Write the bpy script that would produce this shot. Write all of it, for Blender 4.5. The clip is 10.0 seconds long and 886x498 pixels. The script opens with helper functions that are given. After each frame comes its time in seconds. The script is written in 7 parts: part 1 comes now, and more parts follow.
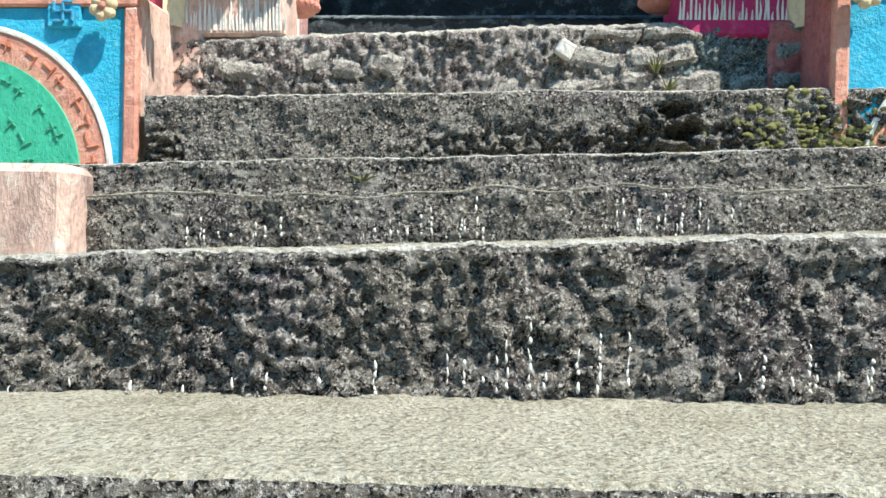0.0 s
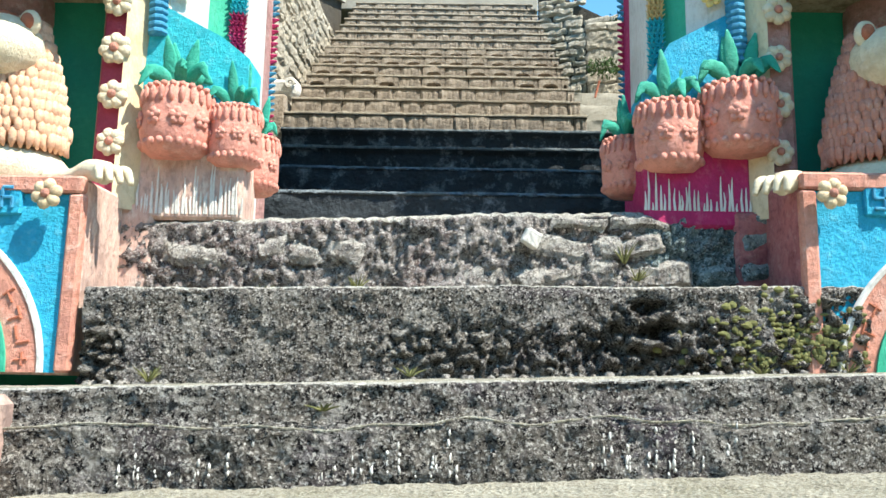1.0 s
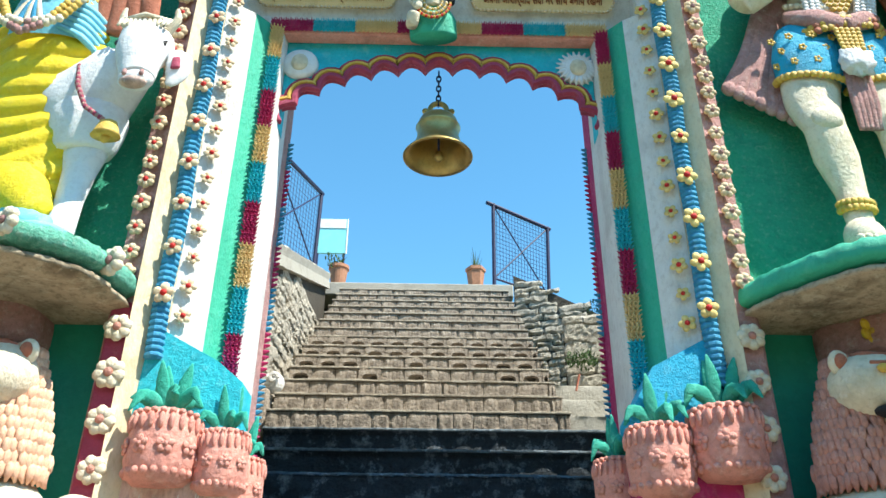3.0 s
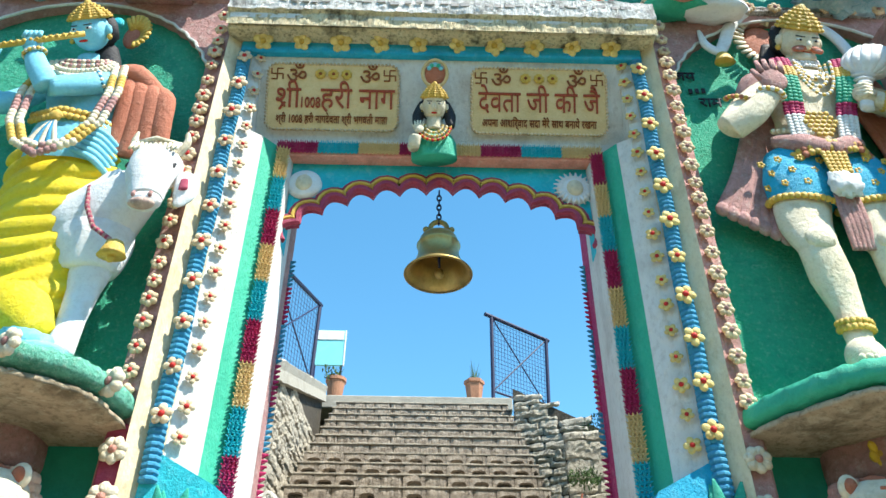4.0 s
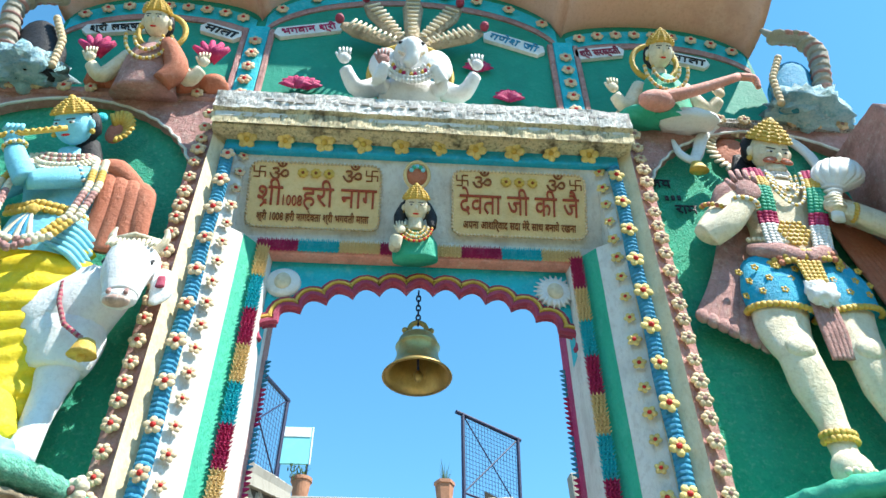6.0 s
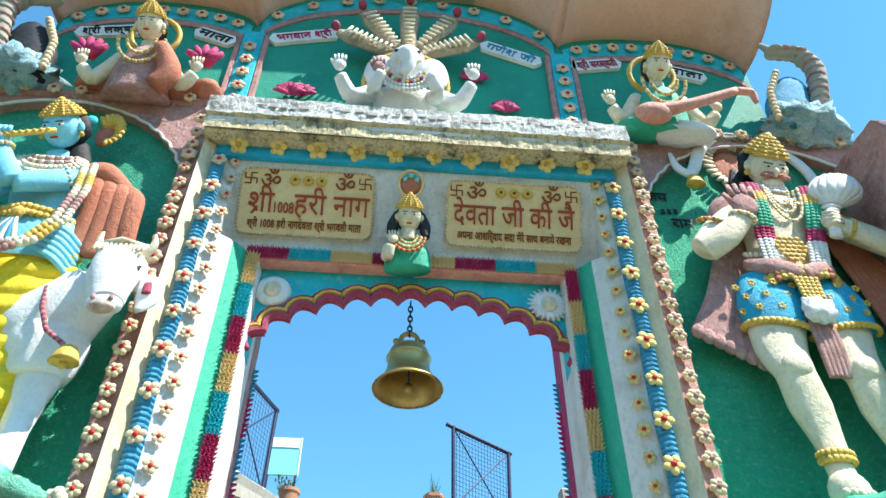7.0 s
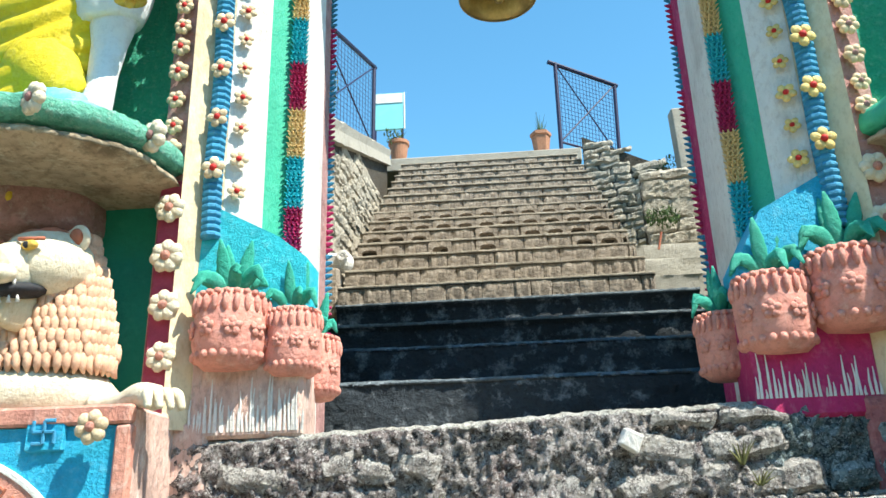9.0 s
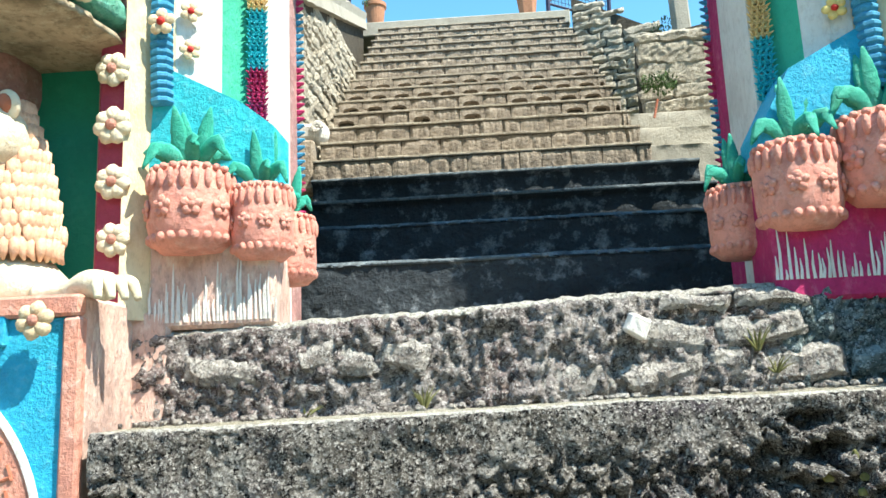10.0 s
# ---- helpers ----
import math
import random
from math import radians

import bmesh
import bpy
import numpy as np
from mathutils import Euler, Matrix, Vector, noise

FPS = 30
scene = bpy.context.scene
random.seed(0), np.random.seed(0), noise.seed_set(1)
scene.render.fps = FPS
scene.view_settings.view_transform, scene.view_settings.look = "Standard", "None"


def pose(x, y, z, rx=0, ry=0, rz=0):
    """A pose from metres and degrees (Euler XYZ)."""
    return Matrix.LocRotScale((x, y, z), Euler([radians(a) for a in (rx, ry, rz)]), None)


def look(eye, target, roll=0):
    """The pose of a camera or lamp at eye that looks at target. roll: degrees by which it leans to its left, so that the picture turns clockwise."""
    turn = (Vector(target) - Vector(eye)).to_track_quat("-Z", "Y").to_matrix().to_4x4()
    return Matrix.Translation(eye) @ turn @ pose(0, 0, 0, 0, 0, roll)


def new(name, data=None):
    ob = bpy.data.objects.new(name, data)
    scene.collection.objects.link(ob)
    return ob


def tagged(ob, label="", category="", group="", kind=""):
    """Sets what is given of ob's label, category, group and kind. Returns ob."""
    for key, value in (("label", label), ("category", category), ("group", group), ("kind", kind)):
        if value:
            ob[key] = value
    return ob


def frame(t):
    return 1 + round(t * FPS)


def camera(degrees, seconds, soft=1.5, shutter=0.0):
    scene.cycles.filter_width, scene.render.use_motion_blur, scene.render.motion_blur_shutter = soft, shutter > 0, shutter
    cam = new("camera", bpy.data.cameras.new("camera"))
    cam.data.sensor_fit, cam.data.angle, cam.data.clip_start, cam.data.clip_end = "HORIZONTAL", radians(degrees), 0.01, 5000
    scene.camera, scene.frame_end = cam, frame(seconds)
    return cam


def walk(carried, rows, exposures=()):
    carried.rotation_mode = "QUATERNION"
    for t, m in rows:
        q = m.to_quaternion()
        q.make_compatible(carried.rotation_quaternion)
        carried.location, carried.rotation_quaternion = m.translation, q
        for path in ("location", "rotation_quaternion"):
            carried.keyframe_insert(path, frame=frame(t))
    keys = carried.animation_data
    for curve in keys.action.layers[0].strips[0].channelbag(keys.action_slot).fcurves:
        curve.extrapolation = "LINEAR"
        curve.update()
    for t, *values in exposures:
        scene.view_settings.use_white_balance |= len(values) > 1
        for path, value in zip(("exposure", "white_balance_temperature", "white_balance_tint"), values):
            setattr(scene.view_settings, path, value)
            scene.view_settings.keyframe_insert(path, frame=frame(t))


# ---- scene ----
cam = camera(58.9, 10.0)
PATH = [
    (0.0, (0.093, -0.372, 0.272), (-0.022, 1.224, 0.25), 1.2),
    (0.5, (0.09, -0.275, 0.414), (-0.003, 1.32, 0.498), 0.9),
    (1.0, (0.041, -0.235, 0.478), (0.02, 1.345, 0.73), 1.1),
    (1.5, (0.0, -0.232, 0.554), (0.029, 1.326, 0.917), 0.7),
    (2.0, (-0.01, -0.25, 0.598), (0.025, 1.273, 1.09), 0.5),
    (2.5, (-0.012, -0.281, 0.634), (0.012, 1.191, 1.262), 0.6),
    (3.0, (-0.02, -0.322, 0.674), (0.002, 1.09, 1.427), 0.5),
    (4.5, (-0.054, -0.369, 0.71), (-0.022, 0.884, 1.705), 0.4),
    (5.0, (-0.08, -0.373, 0.727), (-0.027, 0.851, 1.756), -0.1),
    (5.5, (-0.102, -0.371, 0.737), (-0.029, 0.825, 1.797), -0.6),
    (7.0, (-0.097, -0.322, 0.793), (0.0, 0.836, 1.893), 0.0),
    (7.5, (-0.11, -0.251, 0.758), (-0.032, 1.056, 1.678), -0.1),
    (8.0, (-0.138, -0.202, 0.725), (-0.127, 1.198, 1.502), -0.8),
    (8.5, (-0.134, -0.105, 0.719), (-0.199, 1.355, 1.369), -1.2),
    (9.0, (-0.06, -0.03, 0.724), (-0.17, 1.475, 1.25), -1.65),
    (9.5, (-0.066, 0.035, 0.792), (-0.16, 1.594, 1.142), -2.4),
    (10.0, (-0.102, 0.235, 0.8), (-0.183, 1.809, 1.076), -2.4),
]
walk(cam, [(t, look(eye, target, roll)) for t, eye, target, roll in PATH], exposures=[(0.0, 1.0, 6750, 6), (0.6, 1.12, 6700, 6), (1.2, 1.12, 6680, 6), (1.8, 1.08, 6620, 6), (3.0, 1.05, 6520, 6), (5.0, 1.13, 6480, 6), (7.0, 1.16, 6440, 6), (8.0, 1.04, 6460, 6), (9.0, 1.05, 6650, 5), (10.0, 1.26, 6750, 4)])

# ---- world and light ----
world = bpy.data.worlds.new("world")
scene.world = world
world.use_nodes = True
wn = world.node_tree
sky = wn.nodes.new("ShaderNodeTexSky")
sky.sky_type = "NISHITA"
sky.sun_disc = False
SUN_EL, SUN_DIR = radians(57), Vector((0.83, -0.56, 0)).normalized()
sky.sun_elevation = SUN_EL
sky.sun_rotation = math.atan2(SUN_DIR.x, SUN_DIR.y)
sky.altitude = 1500
sky.air_density, sky.dust_density, sky.ozone_density = 1.0, 0.1, 1.6
clear = wn.nodes.new("ShaderNodeHueSaturation")
clear.inputs["Hue"].default_value, clear.inputs["Saturation"].default_value, clear.inputs["Value"].default_value = 0.482, 1.2, 1.28
wn.links.new(sky.outputs[0], clear.inputs["Color"])
wn.links.new(clear.outputs[0], wn.nodes["Background"].inputs[0])
wn.nodes["Background"].inputs[1].default_value = 0.135
sun_data = bpy.data.lights.new("sun", "SUN")
sun_data.energy, sun_data.angle, sun_data.color = 5.0, radians(0.53), (1.0, 0.95, 0.87)
sun = new("sun", sun_data)
sun_vec = SUN_DIR * math.cos(SUN_EL) + Vector((0, 0, math.sin(SUN_EL)))
sun.matrix_world = look(sun_vec * 40, (0, 0, 0))


# ---- materials ----
def mat(name, base, dark=None, light=None, rough=0.8, metal=0.0, scale=6.0, fine=60.0, bump=0.25, amount=0.5, streak=0.0,
        island=0.0, obvar=0.0, spec=0.3, grit=0.0):
    """Paint or stone: base colour with worn light and grimy dark patches at two scales, and a fine relief."""
    m = bpy.data.materials.new(name)
    m.use_nodes = True
    nt = m.node_tree
    N, L = nt.nodes, nt.links
    bsdf = N["Principled BSDF"]
    bsdf.inputs["Roughness"].default_value = rough
    bsdf.inputs["Metallic"].default_value = metal
    bsdf.inputs["Specular IOR Level"].default_value = spec
    dark = dark or tuple(c * 0.45 for c in base)
    light = light or tuple(min(1, c * 1.15 + 0.04) for c in base)
    co = N.new("ShaderNodeTexCoord")
    mp = N.new("ShaderNodeMapping")
    mp.inputs["Scale"].default_value = (1, 1, 1.0 - 0.85 * streak)
    L.new(co.outputs["Object"], mp.inputs[0])

    def nz(sc, det, rgh=0.6):
        n = N.new("ShaderNodeTexNoise")
        n.inputs["Scale"].default_value, n.inputs["Detail"].default_value, n.inputs["Roughness"].default_value = sc, det, rgh
        L.new(mp.outputs[0], n.inputs["Vector"])
        return n

    def ramp(src, a, b):
        r = N.new("ShaderNodeMapRange")
        r.inputs[1].default_value, r.inputs[2].default_value = a, b
        L.new(src, r.inputs[0])
        return r.outputs[0]

    def mix(fac, a, b):
        x = N.new("ShaderNodeMix")
        x.data_type = "RGBA"
        for sock, val in ((x.inputs[0], fac), (x.inputs[6], a), (x.inputs[7], b)):
            if isinstance(val, (tuple, list)):
                sock.default_value = (*val[:3], 1)
            elif isinstance(val, (int, float)):
                sock.default_value = val
            else:
                L.new(val, sock)
        return x.outputs[2]

    def mul(a, k):
        x = N.new("ShaderNodeMath")
        x.operation = "MULTIPLY"
        L.new(a, x.inputs[0])
        if isinstance(k, (int, float)):
            x.inputs[1].default_value = k
        else:
            L.new(k, x.inputs[1])
        return x.outputs[0]

    big, small = nz(scale, 6), nz(fine, 5, 0.7)
    col = mix(mul(ramp(big.outputs[0], 0.5, 0.68), amount), base, dark)
    mid = nz(scale * 3.3, 8, 0.7)
    col = mix(mul(ramp(mid.outputs[0], 0.52, 0.7), amount), col, light)
    col = mix(mul(ramp(small.outputs[0], 0.5, 0.66), amount * 0.7), col, dark)
    if not metal:
        soil = nz(2.6, 10, 0.78)
        col = mix(mul(ramp(soil.outputs[0], 0.54, 0.66), 0.3 * amount), col, tuple(0.45 * c + 0.03 for c in dark))
    if grit:
        g = nz(fine * 2.2, 3, 0.8)
        col = mix(mul(ramp(g.outputs[0], 0.55, 0.66), grit), col, light)
    if island or obvar:
        src = N.new("ShaderNodeNewGeometry").outputs["Random Per Island"] if island else N.new("ShaderNodeObjectInfo").outputs["Random"]
        hsv = N.new("ShaderNodeHueSaturation")
        vr = N.new("ShaderNodeMapRange")
        k = island or obvar
        vr.inputs[3].default_value, vr.inputs[4].default_value = 1 - k, 1 + k
        L.new(src, vr.inputs[0])
        L.new(vr.outputs[0], hsv.inputs["Value"])
        L.new(col, hsv.inputs["Color"])
        col = hsv.outputs[0]
    L.new(col, bsdf.inputs["Base Color"])
    if bump:
        add = N.new("ShaderNodeMath")
        L.new(mid.outputs[0], add.inputs[0])
        L.new(mul(small.outputs[0], 0.6), add.inputs[1])
        b = N.new("ShaderNodeBump")
        b.inputs["Strength"].default_value, b.inputs["Distance"].default_value = min(1.0, bump * 1.3), 0.025
        L.new(add.outputs[0], b.inputs["Height"])
        L.new(b.outputs[0], bsdf.inputs["Normal"])
    return m


def gritty(name, mid, dark, light, tint, pits=80.0, relief=0.012, contrast=0.8):
    """Crumbling cement: a coarse aggregate of pits and grains, stained in large soft patches."""
    m = bpy.data.materials.new(name)
    m.use_nodes = True
    N, L = m.node_tree.nodes, m.node_tree.links
    bsdf = N["Principled BSDF"]
    bsdf.inputs["Roughness"].default_value = 0.95
    bsdf.inputs["Specular IOR Level"].default_value = 0.15
    co = N.new("ShaderNodeTexCoord")

    def tex(kind, scale, detail=4, rgh=0.65):
        n = N.new(kind)
        n.inputs["Scale"].default_value = scale
        if kind == "ShaderNodeTexNoise":
            n.inputs["Detail"].default_value, n.inputs["Roughness"].default_value = detail, rgh
        L.new(co.outputs["Object"], n.inputs["Vector"])
        return n.outputs["Distance" if kind == "ShaderNodeTexVoronoi" else 0]

    def span(src, a, b, lo=0.0, hi=1.0):
        r = N.new("ShaderNodeMapRange")
        for i, v in ((1, a), (2, b), (3, lo), (4, hi)):
            r.inputs[i].default_value = v
        L.new(src, r.inputs[0])
        return r.outputs[0]

    def mix(f, a, b):
        x = N.new("ShaderNodeMix")
        x.data_type = "RGBA"
        L.new(f, x.inputs[0])
        for sock, v in ((x.inputs[6], a), (x.inputs[7], b)):
            if isinstance(v, tuple):
                sock.default_value = (*v, 1)
            else:
                L.new(v, sock)
        return x.outputs[2]

    large, soft = tex("ShaderNodeTexNoise", 3.0, 6, 0.7), tex("ShaderNodeTexNoise", 9.0, 8, 0.75)
    grain, speck, cell = tex("ShaderNodeTexNoise", pits * 0.9, 5, 0.8), tex("ShaderNodeTexNoise", pits * 2.0, 3, 0.8), tex("ShaderNodeTexVoronoi", pits)
    col = mix(span(large, 0.48, 0.66), mid, tint)
    col = mix(span(soft, 0.52, 0.66, 0, contrast * 0.45), col, dark)
    col = mix(span(soft, 0.5, 0.36, 0, contrast * 0.5), col, light)
    col = mix(span(grain, 0.5, 0.57, 0, contrast), col, dark)
    col = mix(span(speck, 0.53, 0.6, 0, contrast), col, light)
    L.new(col, bsdf.inputs["Base Color"])
    h = N.new("ShaderNodeMath")
    h.operation = "MULTIPLY_ADD"
    L.new(cell, h.inputs[0])
    h.inputs[1].default_value = 0.6
    L.new(grain, h.inputs[2])
    h2 = N.new("ShaderNodeMath")
    h2.operation = "MULTIPLY_ADD"
    L.new(soft, h2.inputs[0])
    h2.inputs[1].default_value = 1.6
    L.new(h.outputs[0], h2.inputs[2])
    b = N.new("ShaderNodeBump")
    b.inputs["Strength"].default_value, b.inputs["Distance"].default_value = 1.0, relief
    L.new(h2.outputs[0], b.inputs["Height"])
    L.new(b.outputs[0], bsdf.inputs["Normal"])
    return m


# risers dark, treads pale: grime and wear plus sun contrast put into the colours
RISER = gritty("dim_blackened_concrete", (0.21, 0.19, 0.168), (0.009, 0.008, 0.01), (0.62, 0.6, 0.56), (0.115, 0.096, 0.115), 66, 0.04, 1.0)
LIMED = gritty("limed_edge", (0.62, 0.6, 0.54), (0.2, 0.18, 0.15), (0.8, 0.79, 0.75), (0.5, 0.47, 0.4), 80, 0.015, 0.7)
TREAD = gritty("pale_worn_concrete", (0.42, 0.39, 0.31), (0.15, 0.13, 0.095), (0.6, 0.58, 0.5), (0.3, 0.28, 0.2), 90, 0.012, 0.75)
RUBBLE = gritty("rubble_stone", (0.44, 0.41, 0.375), (0.09, 0.08, 0.08), (0.7, 0.67, 0.62), (0.3, 0.25, 0.23), 40, 0.02, 0.8)
SOFFIT = mat("stained_soffit", (0.5, 0.4, 0.28), (0.14, 0.11, 0.07), (0.62, 0.56, 0.42), 0.9, scale=6, fine=40, bump=0.6, amount=0.85)
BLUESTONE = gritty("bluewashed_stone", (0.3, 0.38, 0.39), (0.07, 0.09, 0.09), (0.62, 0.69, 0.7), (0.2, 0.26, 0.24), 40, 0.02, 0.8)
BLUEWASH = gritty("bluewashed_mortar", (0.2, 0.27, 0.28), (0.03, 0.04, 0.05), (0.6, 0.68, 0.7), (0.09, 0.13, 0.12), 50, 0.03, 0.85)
MOULD = mat("mould_streaked_cream", (0.72, 0.6, 0.38), (0.05, 0.04, 0.03), (0.8, 0.72, 0.52), 0.9, scale=9, fine=60, bump=0.6, amount=0.95, streak=0.75)
SLABWHITE = mat("mould_speckled_limewash", (0.78, 0.77, 0.74), (0.16, 0.14, 0.12), (0.84, 0.83, 0.81), 0.9, scale=12, fine=70, bump=0.8, amount=0.75, streak=0.4)
FADED = mat("faded_grey_writing", (0.46, 0.42, 0.4), rough=0.9, scale=20, bump=0.2, amount=0.5)
MORTAR = gritty("old_mortar", (0.36, 0.325, 0.31), (0.04, 0.034, 0.036), (0.68, 0.65, 0.62), (0.25, 0.18, 0.175), 50, 0.03, 0.85)
# near-black base: the gate's shadow on these steps is put into the colour
GATE_STEP = mat("shaded_painted_steps", (0.035, 0.045, 0.055), (0.014, 0.018, 0.023), (0.34, 0.38, 0.42), 0.85, scale=2.6, fine=50, bump=0.7, amount=0.85)
GATE_NOSE = mat("shaded_step_nose", (0.13, 0.16, 0.18), (0.03, 0.04, 0.05), (0.34, 0.38, 0.4), 0.85, scale=5, fine=50, bump=0.6, amount=0.8)
BLOCK = mat("weathered_block", (0.37, 0.305, 0.24), (0.11, 0.085, 0.065), (0.48, 0.42, 0.35), 0.95, scale=9, fine=45, bump=1.0, amount=0.8, grit=0.5, island=0.22)
BLOCK_TOP = mat("worn_step_top", (0.38, 0.33, 0.26), (0.17, 0.14, 0.11), (0.5, 0.46, 0.39), 0.95, scale=6, fine=60, bump=0.7, amount=0.7)
STONE_WALL = mat("dry_stone", (0.46, 0.41, 0.33), (0.17, 0.14, 0.1), (0.64, 0.59, 0.5), 0.95, scale=7, fine=40, bump=1.0, amount=0.75, island=0.3)
# dark backing seen in the gaps between blocks and stones
STONE_GAP = mat("dark_stone_backing", (0.1, 0.085, 0.065), rough=1.0, scale=9, bump=0.8)
CEMENT = mat("cement_render", (0.4, 0.37, 0.31), (0.24, 0.22, 0.18), (0.5, 0.47, 0.41), 0.95, scale=3, fine=60, bump=0.4, amount=0.5)
EARTH = mat("hillside_earth", (0.11, 0.11, 0.055), (0.05, 0.065, 0.025), (0.2, 0.18, 0.11), 1.0, scale=0.8, fine=14, bump=0.8, amount=0.8)
GREEN = mat("green_stucco", (0.06, 0.46, 0.29), (0.03, 0.3, 0.2), (0.26, 0.62, 0.46), 0.85, scale=14, fine=55, bump=1.0, amount=0.6)
GREEN_FLAT = mat("green_wall_paint", (0.02, 0.29, 0.2), (0.014, 0.19, 0.14), (0.06, 0.37, 0.26), 0.7, scale=5, fine=50, bump=0.25, amount=0.4)
JADE = mat("jade_paint", (0.045, 0.42, 0.27), (0.02, 0.26, 0.17), (0.12, 0.52, 0.37), 0.65, scale=5, fine=60, bump=0.35, amount=0.45, streak=0.5)
MINT = mat("mint_paint", (0.18, 0.56, 0.41), (0.07, 0.3, 0.2), (0.52, 0.75, 0.64), 0.8, scale=14, fine=50, bump=1.0, amount=0.75)
PINK = mat("salmon_paint", (0.68, 0.31, 0.23), (0.36, 0.15, 0.12), (0.78, 0.55, 0.47), 0.75, scale=9, fine=60, bump=0.5, amount=0.6, streak=0.3)
PALEPINK = mat("faded_pink_limewash", (0.66, 0.45, 0.38), (0.25, 0.17, 0.15), (0.82, 0.74, 0.66), 0.85, scale=7, fine=45, bump=0.5, amount=0.75, streak=0.6)
DUSTYPINK = mat("dusty_pink_plaster", (0.5, 0.27, 0.25), (0.25, 0.13, 0.12), (0.62, 0.5, 0.44), 0.85, scale=9, fine=60, bump=0.5, amount=0.7)
ROSEPLASTER = mat("rose_plaster", (0.52, 0.2, 0.2), (0.16, 0.03, 0.05), (0.6, 0.34, 0.32), 0.85, scale=8, fine=45, bump=0.6, amount=0.7)
CORAL = mat("coral_paint", (0.76, 0.33, 0.26), (0.42, 0.16, 0.13), (0.84, 0.55, 0.46), 0.7, scale=10, fine=70, bump=0.45, amount=0.55)
MAGENTA = mat("magenta_paint", (0.5, 0.03, 0.14), (0.27, 0.015, 0.08), (0.62, 0.2, 0.28), 0.7, scale=9, fine=60, bump=0.4, amount=0.55, streak=0.4)
MAROON = mat("maroon_paint", (0.36, 0.05, 0.1), (0.2, 0.03, 0.06), (0.48, 0.14, 0.17), 0.65, scale=9, fine=60, bump=0.3, amount=0.4)
CREAM = mat("cream_paint", (0.72, 0.6, 0.4), (0.42, 0.32, 0.19), (0.82, 0.75, 0.6), 0.8, scale=5, fine=50, bump=0.3, amount=0.55, streak=0.5)
WHITE = mat("white_limewash", (0.74, 0.72, 0.68), (0.42, 0.37, 0.33), (0.84, 0.83, 0.8), 0.85, scale=5, fine=45, bump=0.4, amount=0.5, streak=0.5)
BLUE = mat("azure_paint", (0.025, 0.42, 0.66), (0.012, 0.24, 0.42), (0.2, 0.56, 0.7), 0.7, scale=8, fine=70, bump=0.5, amount=0.45)
CORD = mat("blue_cord_paint", (0.05, 0.3, 0.5), (0.02, 0.13, 0.25), (0.2, 0.45, 0.6), 0.75, scale=14, fine=80, bump=0.3, amount=0.5)
AQUA = mat("aqua_paint", (0.03, 0.52, 0.62), (0.015, 0.3, 0.4), (0.25, 0.66, 0.7), 0.7, scale=7, fine=60, bump=0.4, amount=0.45)
YELLOW = mat("yellow_paint", (0.76, 0.52, 0.05), (0.5, 0.3, 0.03), (0.82, 0.64, 0.25), 0.65, scale=12, fine=60, bump=0.3, amount=0.45)
SUNYELLOW = mat("bright_yellow_paint", (0.8, 0.6, 0.02), (0.5, 0.33, 0.02), (0.85, 0.7, 0.15), 0.6, scale=8, fine=60, bump=0.3, amount=0.4)
PETAL = mat("cream_petal_paint", (0.72, 0.56, 0.36), (0.42, 0.26, 0.15), (0.8, 0.7, 0.52), 0.75, scale=20, fine=90, bump=0.3, amount=0.6, obvar=0.12)
STRAW = mat("straw_petal_paint", (0.78, 0.6, 0.22), (0.52, 0.34, 0.1), (0.82, 0.72, 0.45), 0.75, scale=20, fine=90, bump=0.3, amount=0.6, obvar=0.1)
RED = mat("red_paint", (0.6, 0.025, 0.02), (0.33, 0.015, 0.015), rough=0.6, scale=14, bump=0.2, amount=0.4)
SKYBLUE = mat("pale_blue_paint", (0.22, 0.6, 0.76), (0.12, 0.4, 0.55), (0.5, 0.75, 0.82), 0.6, scale=9, fine=60, bump=0.25, amount=0.4)
CLOUDBLUE = mat("cloud_blue_paint", (0.42, 0.62, 0.7), (0.16, 0.42, 0.52), (0.74, 0.78, 0.78), 0.8, scale=9, fine=50, bump=0.8, amount=0.8)
IVORY = mat("ivory_paint", (0.76, 0.67, 0.5), (0.46, 0.37, 0.22), (0.82, 0.78, 0.7), 0.7, scale=9, fine=60, bump=0.35, amount=0.5)
COWWHITE = mat("white_enamel", (0.78, 0.78, 0.78), (0.5, 0.48, 0.47), (0.84, 0.84, 0.84), 0.65, scale=8, fine=50, bump=0.3, amount=0.4)
TERRA = mat("terracotta_paint", (0.5, 0.17, 0.1), (0.3, 0.09, 0.05), (0.6, 0.3, 0.2), 0.75, scale=10, fine=60, bump=0.4, amount=0.5)
GOLD = mat("ochre_gold_paint", (0.68, 0.44, 0.08), (0.4, 0.23, 0.04), (0.78, 0.6, 0.25), 0.55, scale=14, fine=70, bump=0.3, amount=0.5)
BLACK = mat("black_paint", (0.02, 0.022, 0.028), (0.01, 0.01, 0.012), (0.05, 0.05, 0.06), 0.6, scale=9, bump=0.3, amount=0.5)
ROSE = mat("peach_canopy_paint", (0.7, 0.42, 0.32), (0.5, 0.27, 0.2), (0.76, 0.52, 0.42), 0.8, scale=2.2, fine=40, bump=0.25, amount=0.5)
SIGN = mat("buff_sign_paint", (0.74, 0.55, 0.28), (0.55, 0.37, 0.15), (0.8, 0.65, 0.4), 0.7, scale=6, fine=60, bump=0.25, amount=0.4)
INK = mat("brown_lettering", (0.24, 0.07, 0.02), rough=0.7, scale=20, bump=0.1, amount=0.3)
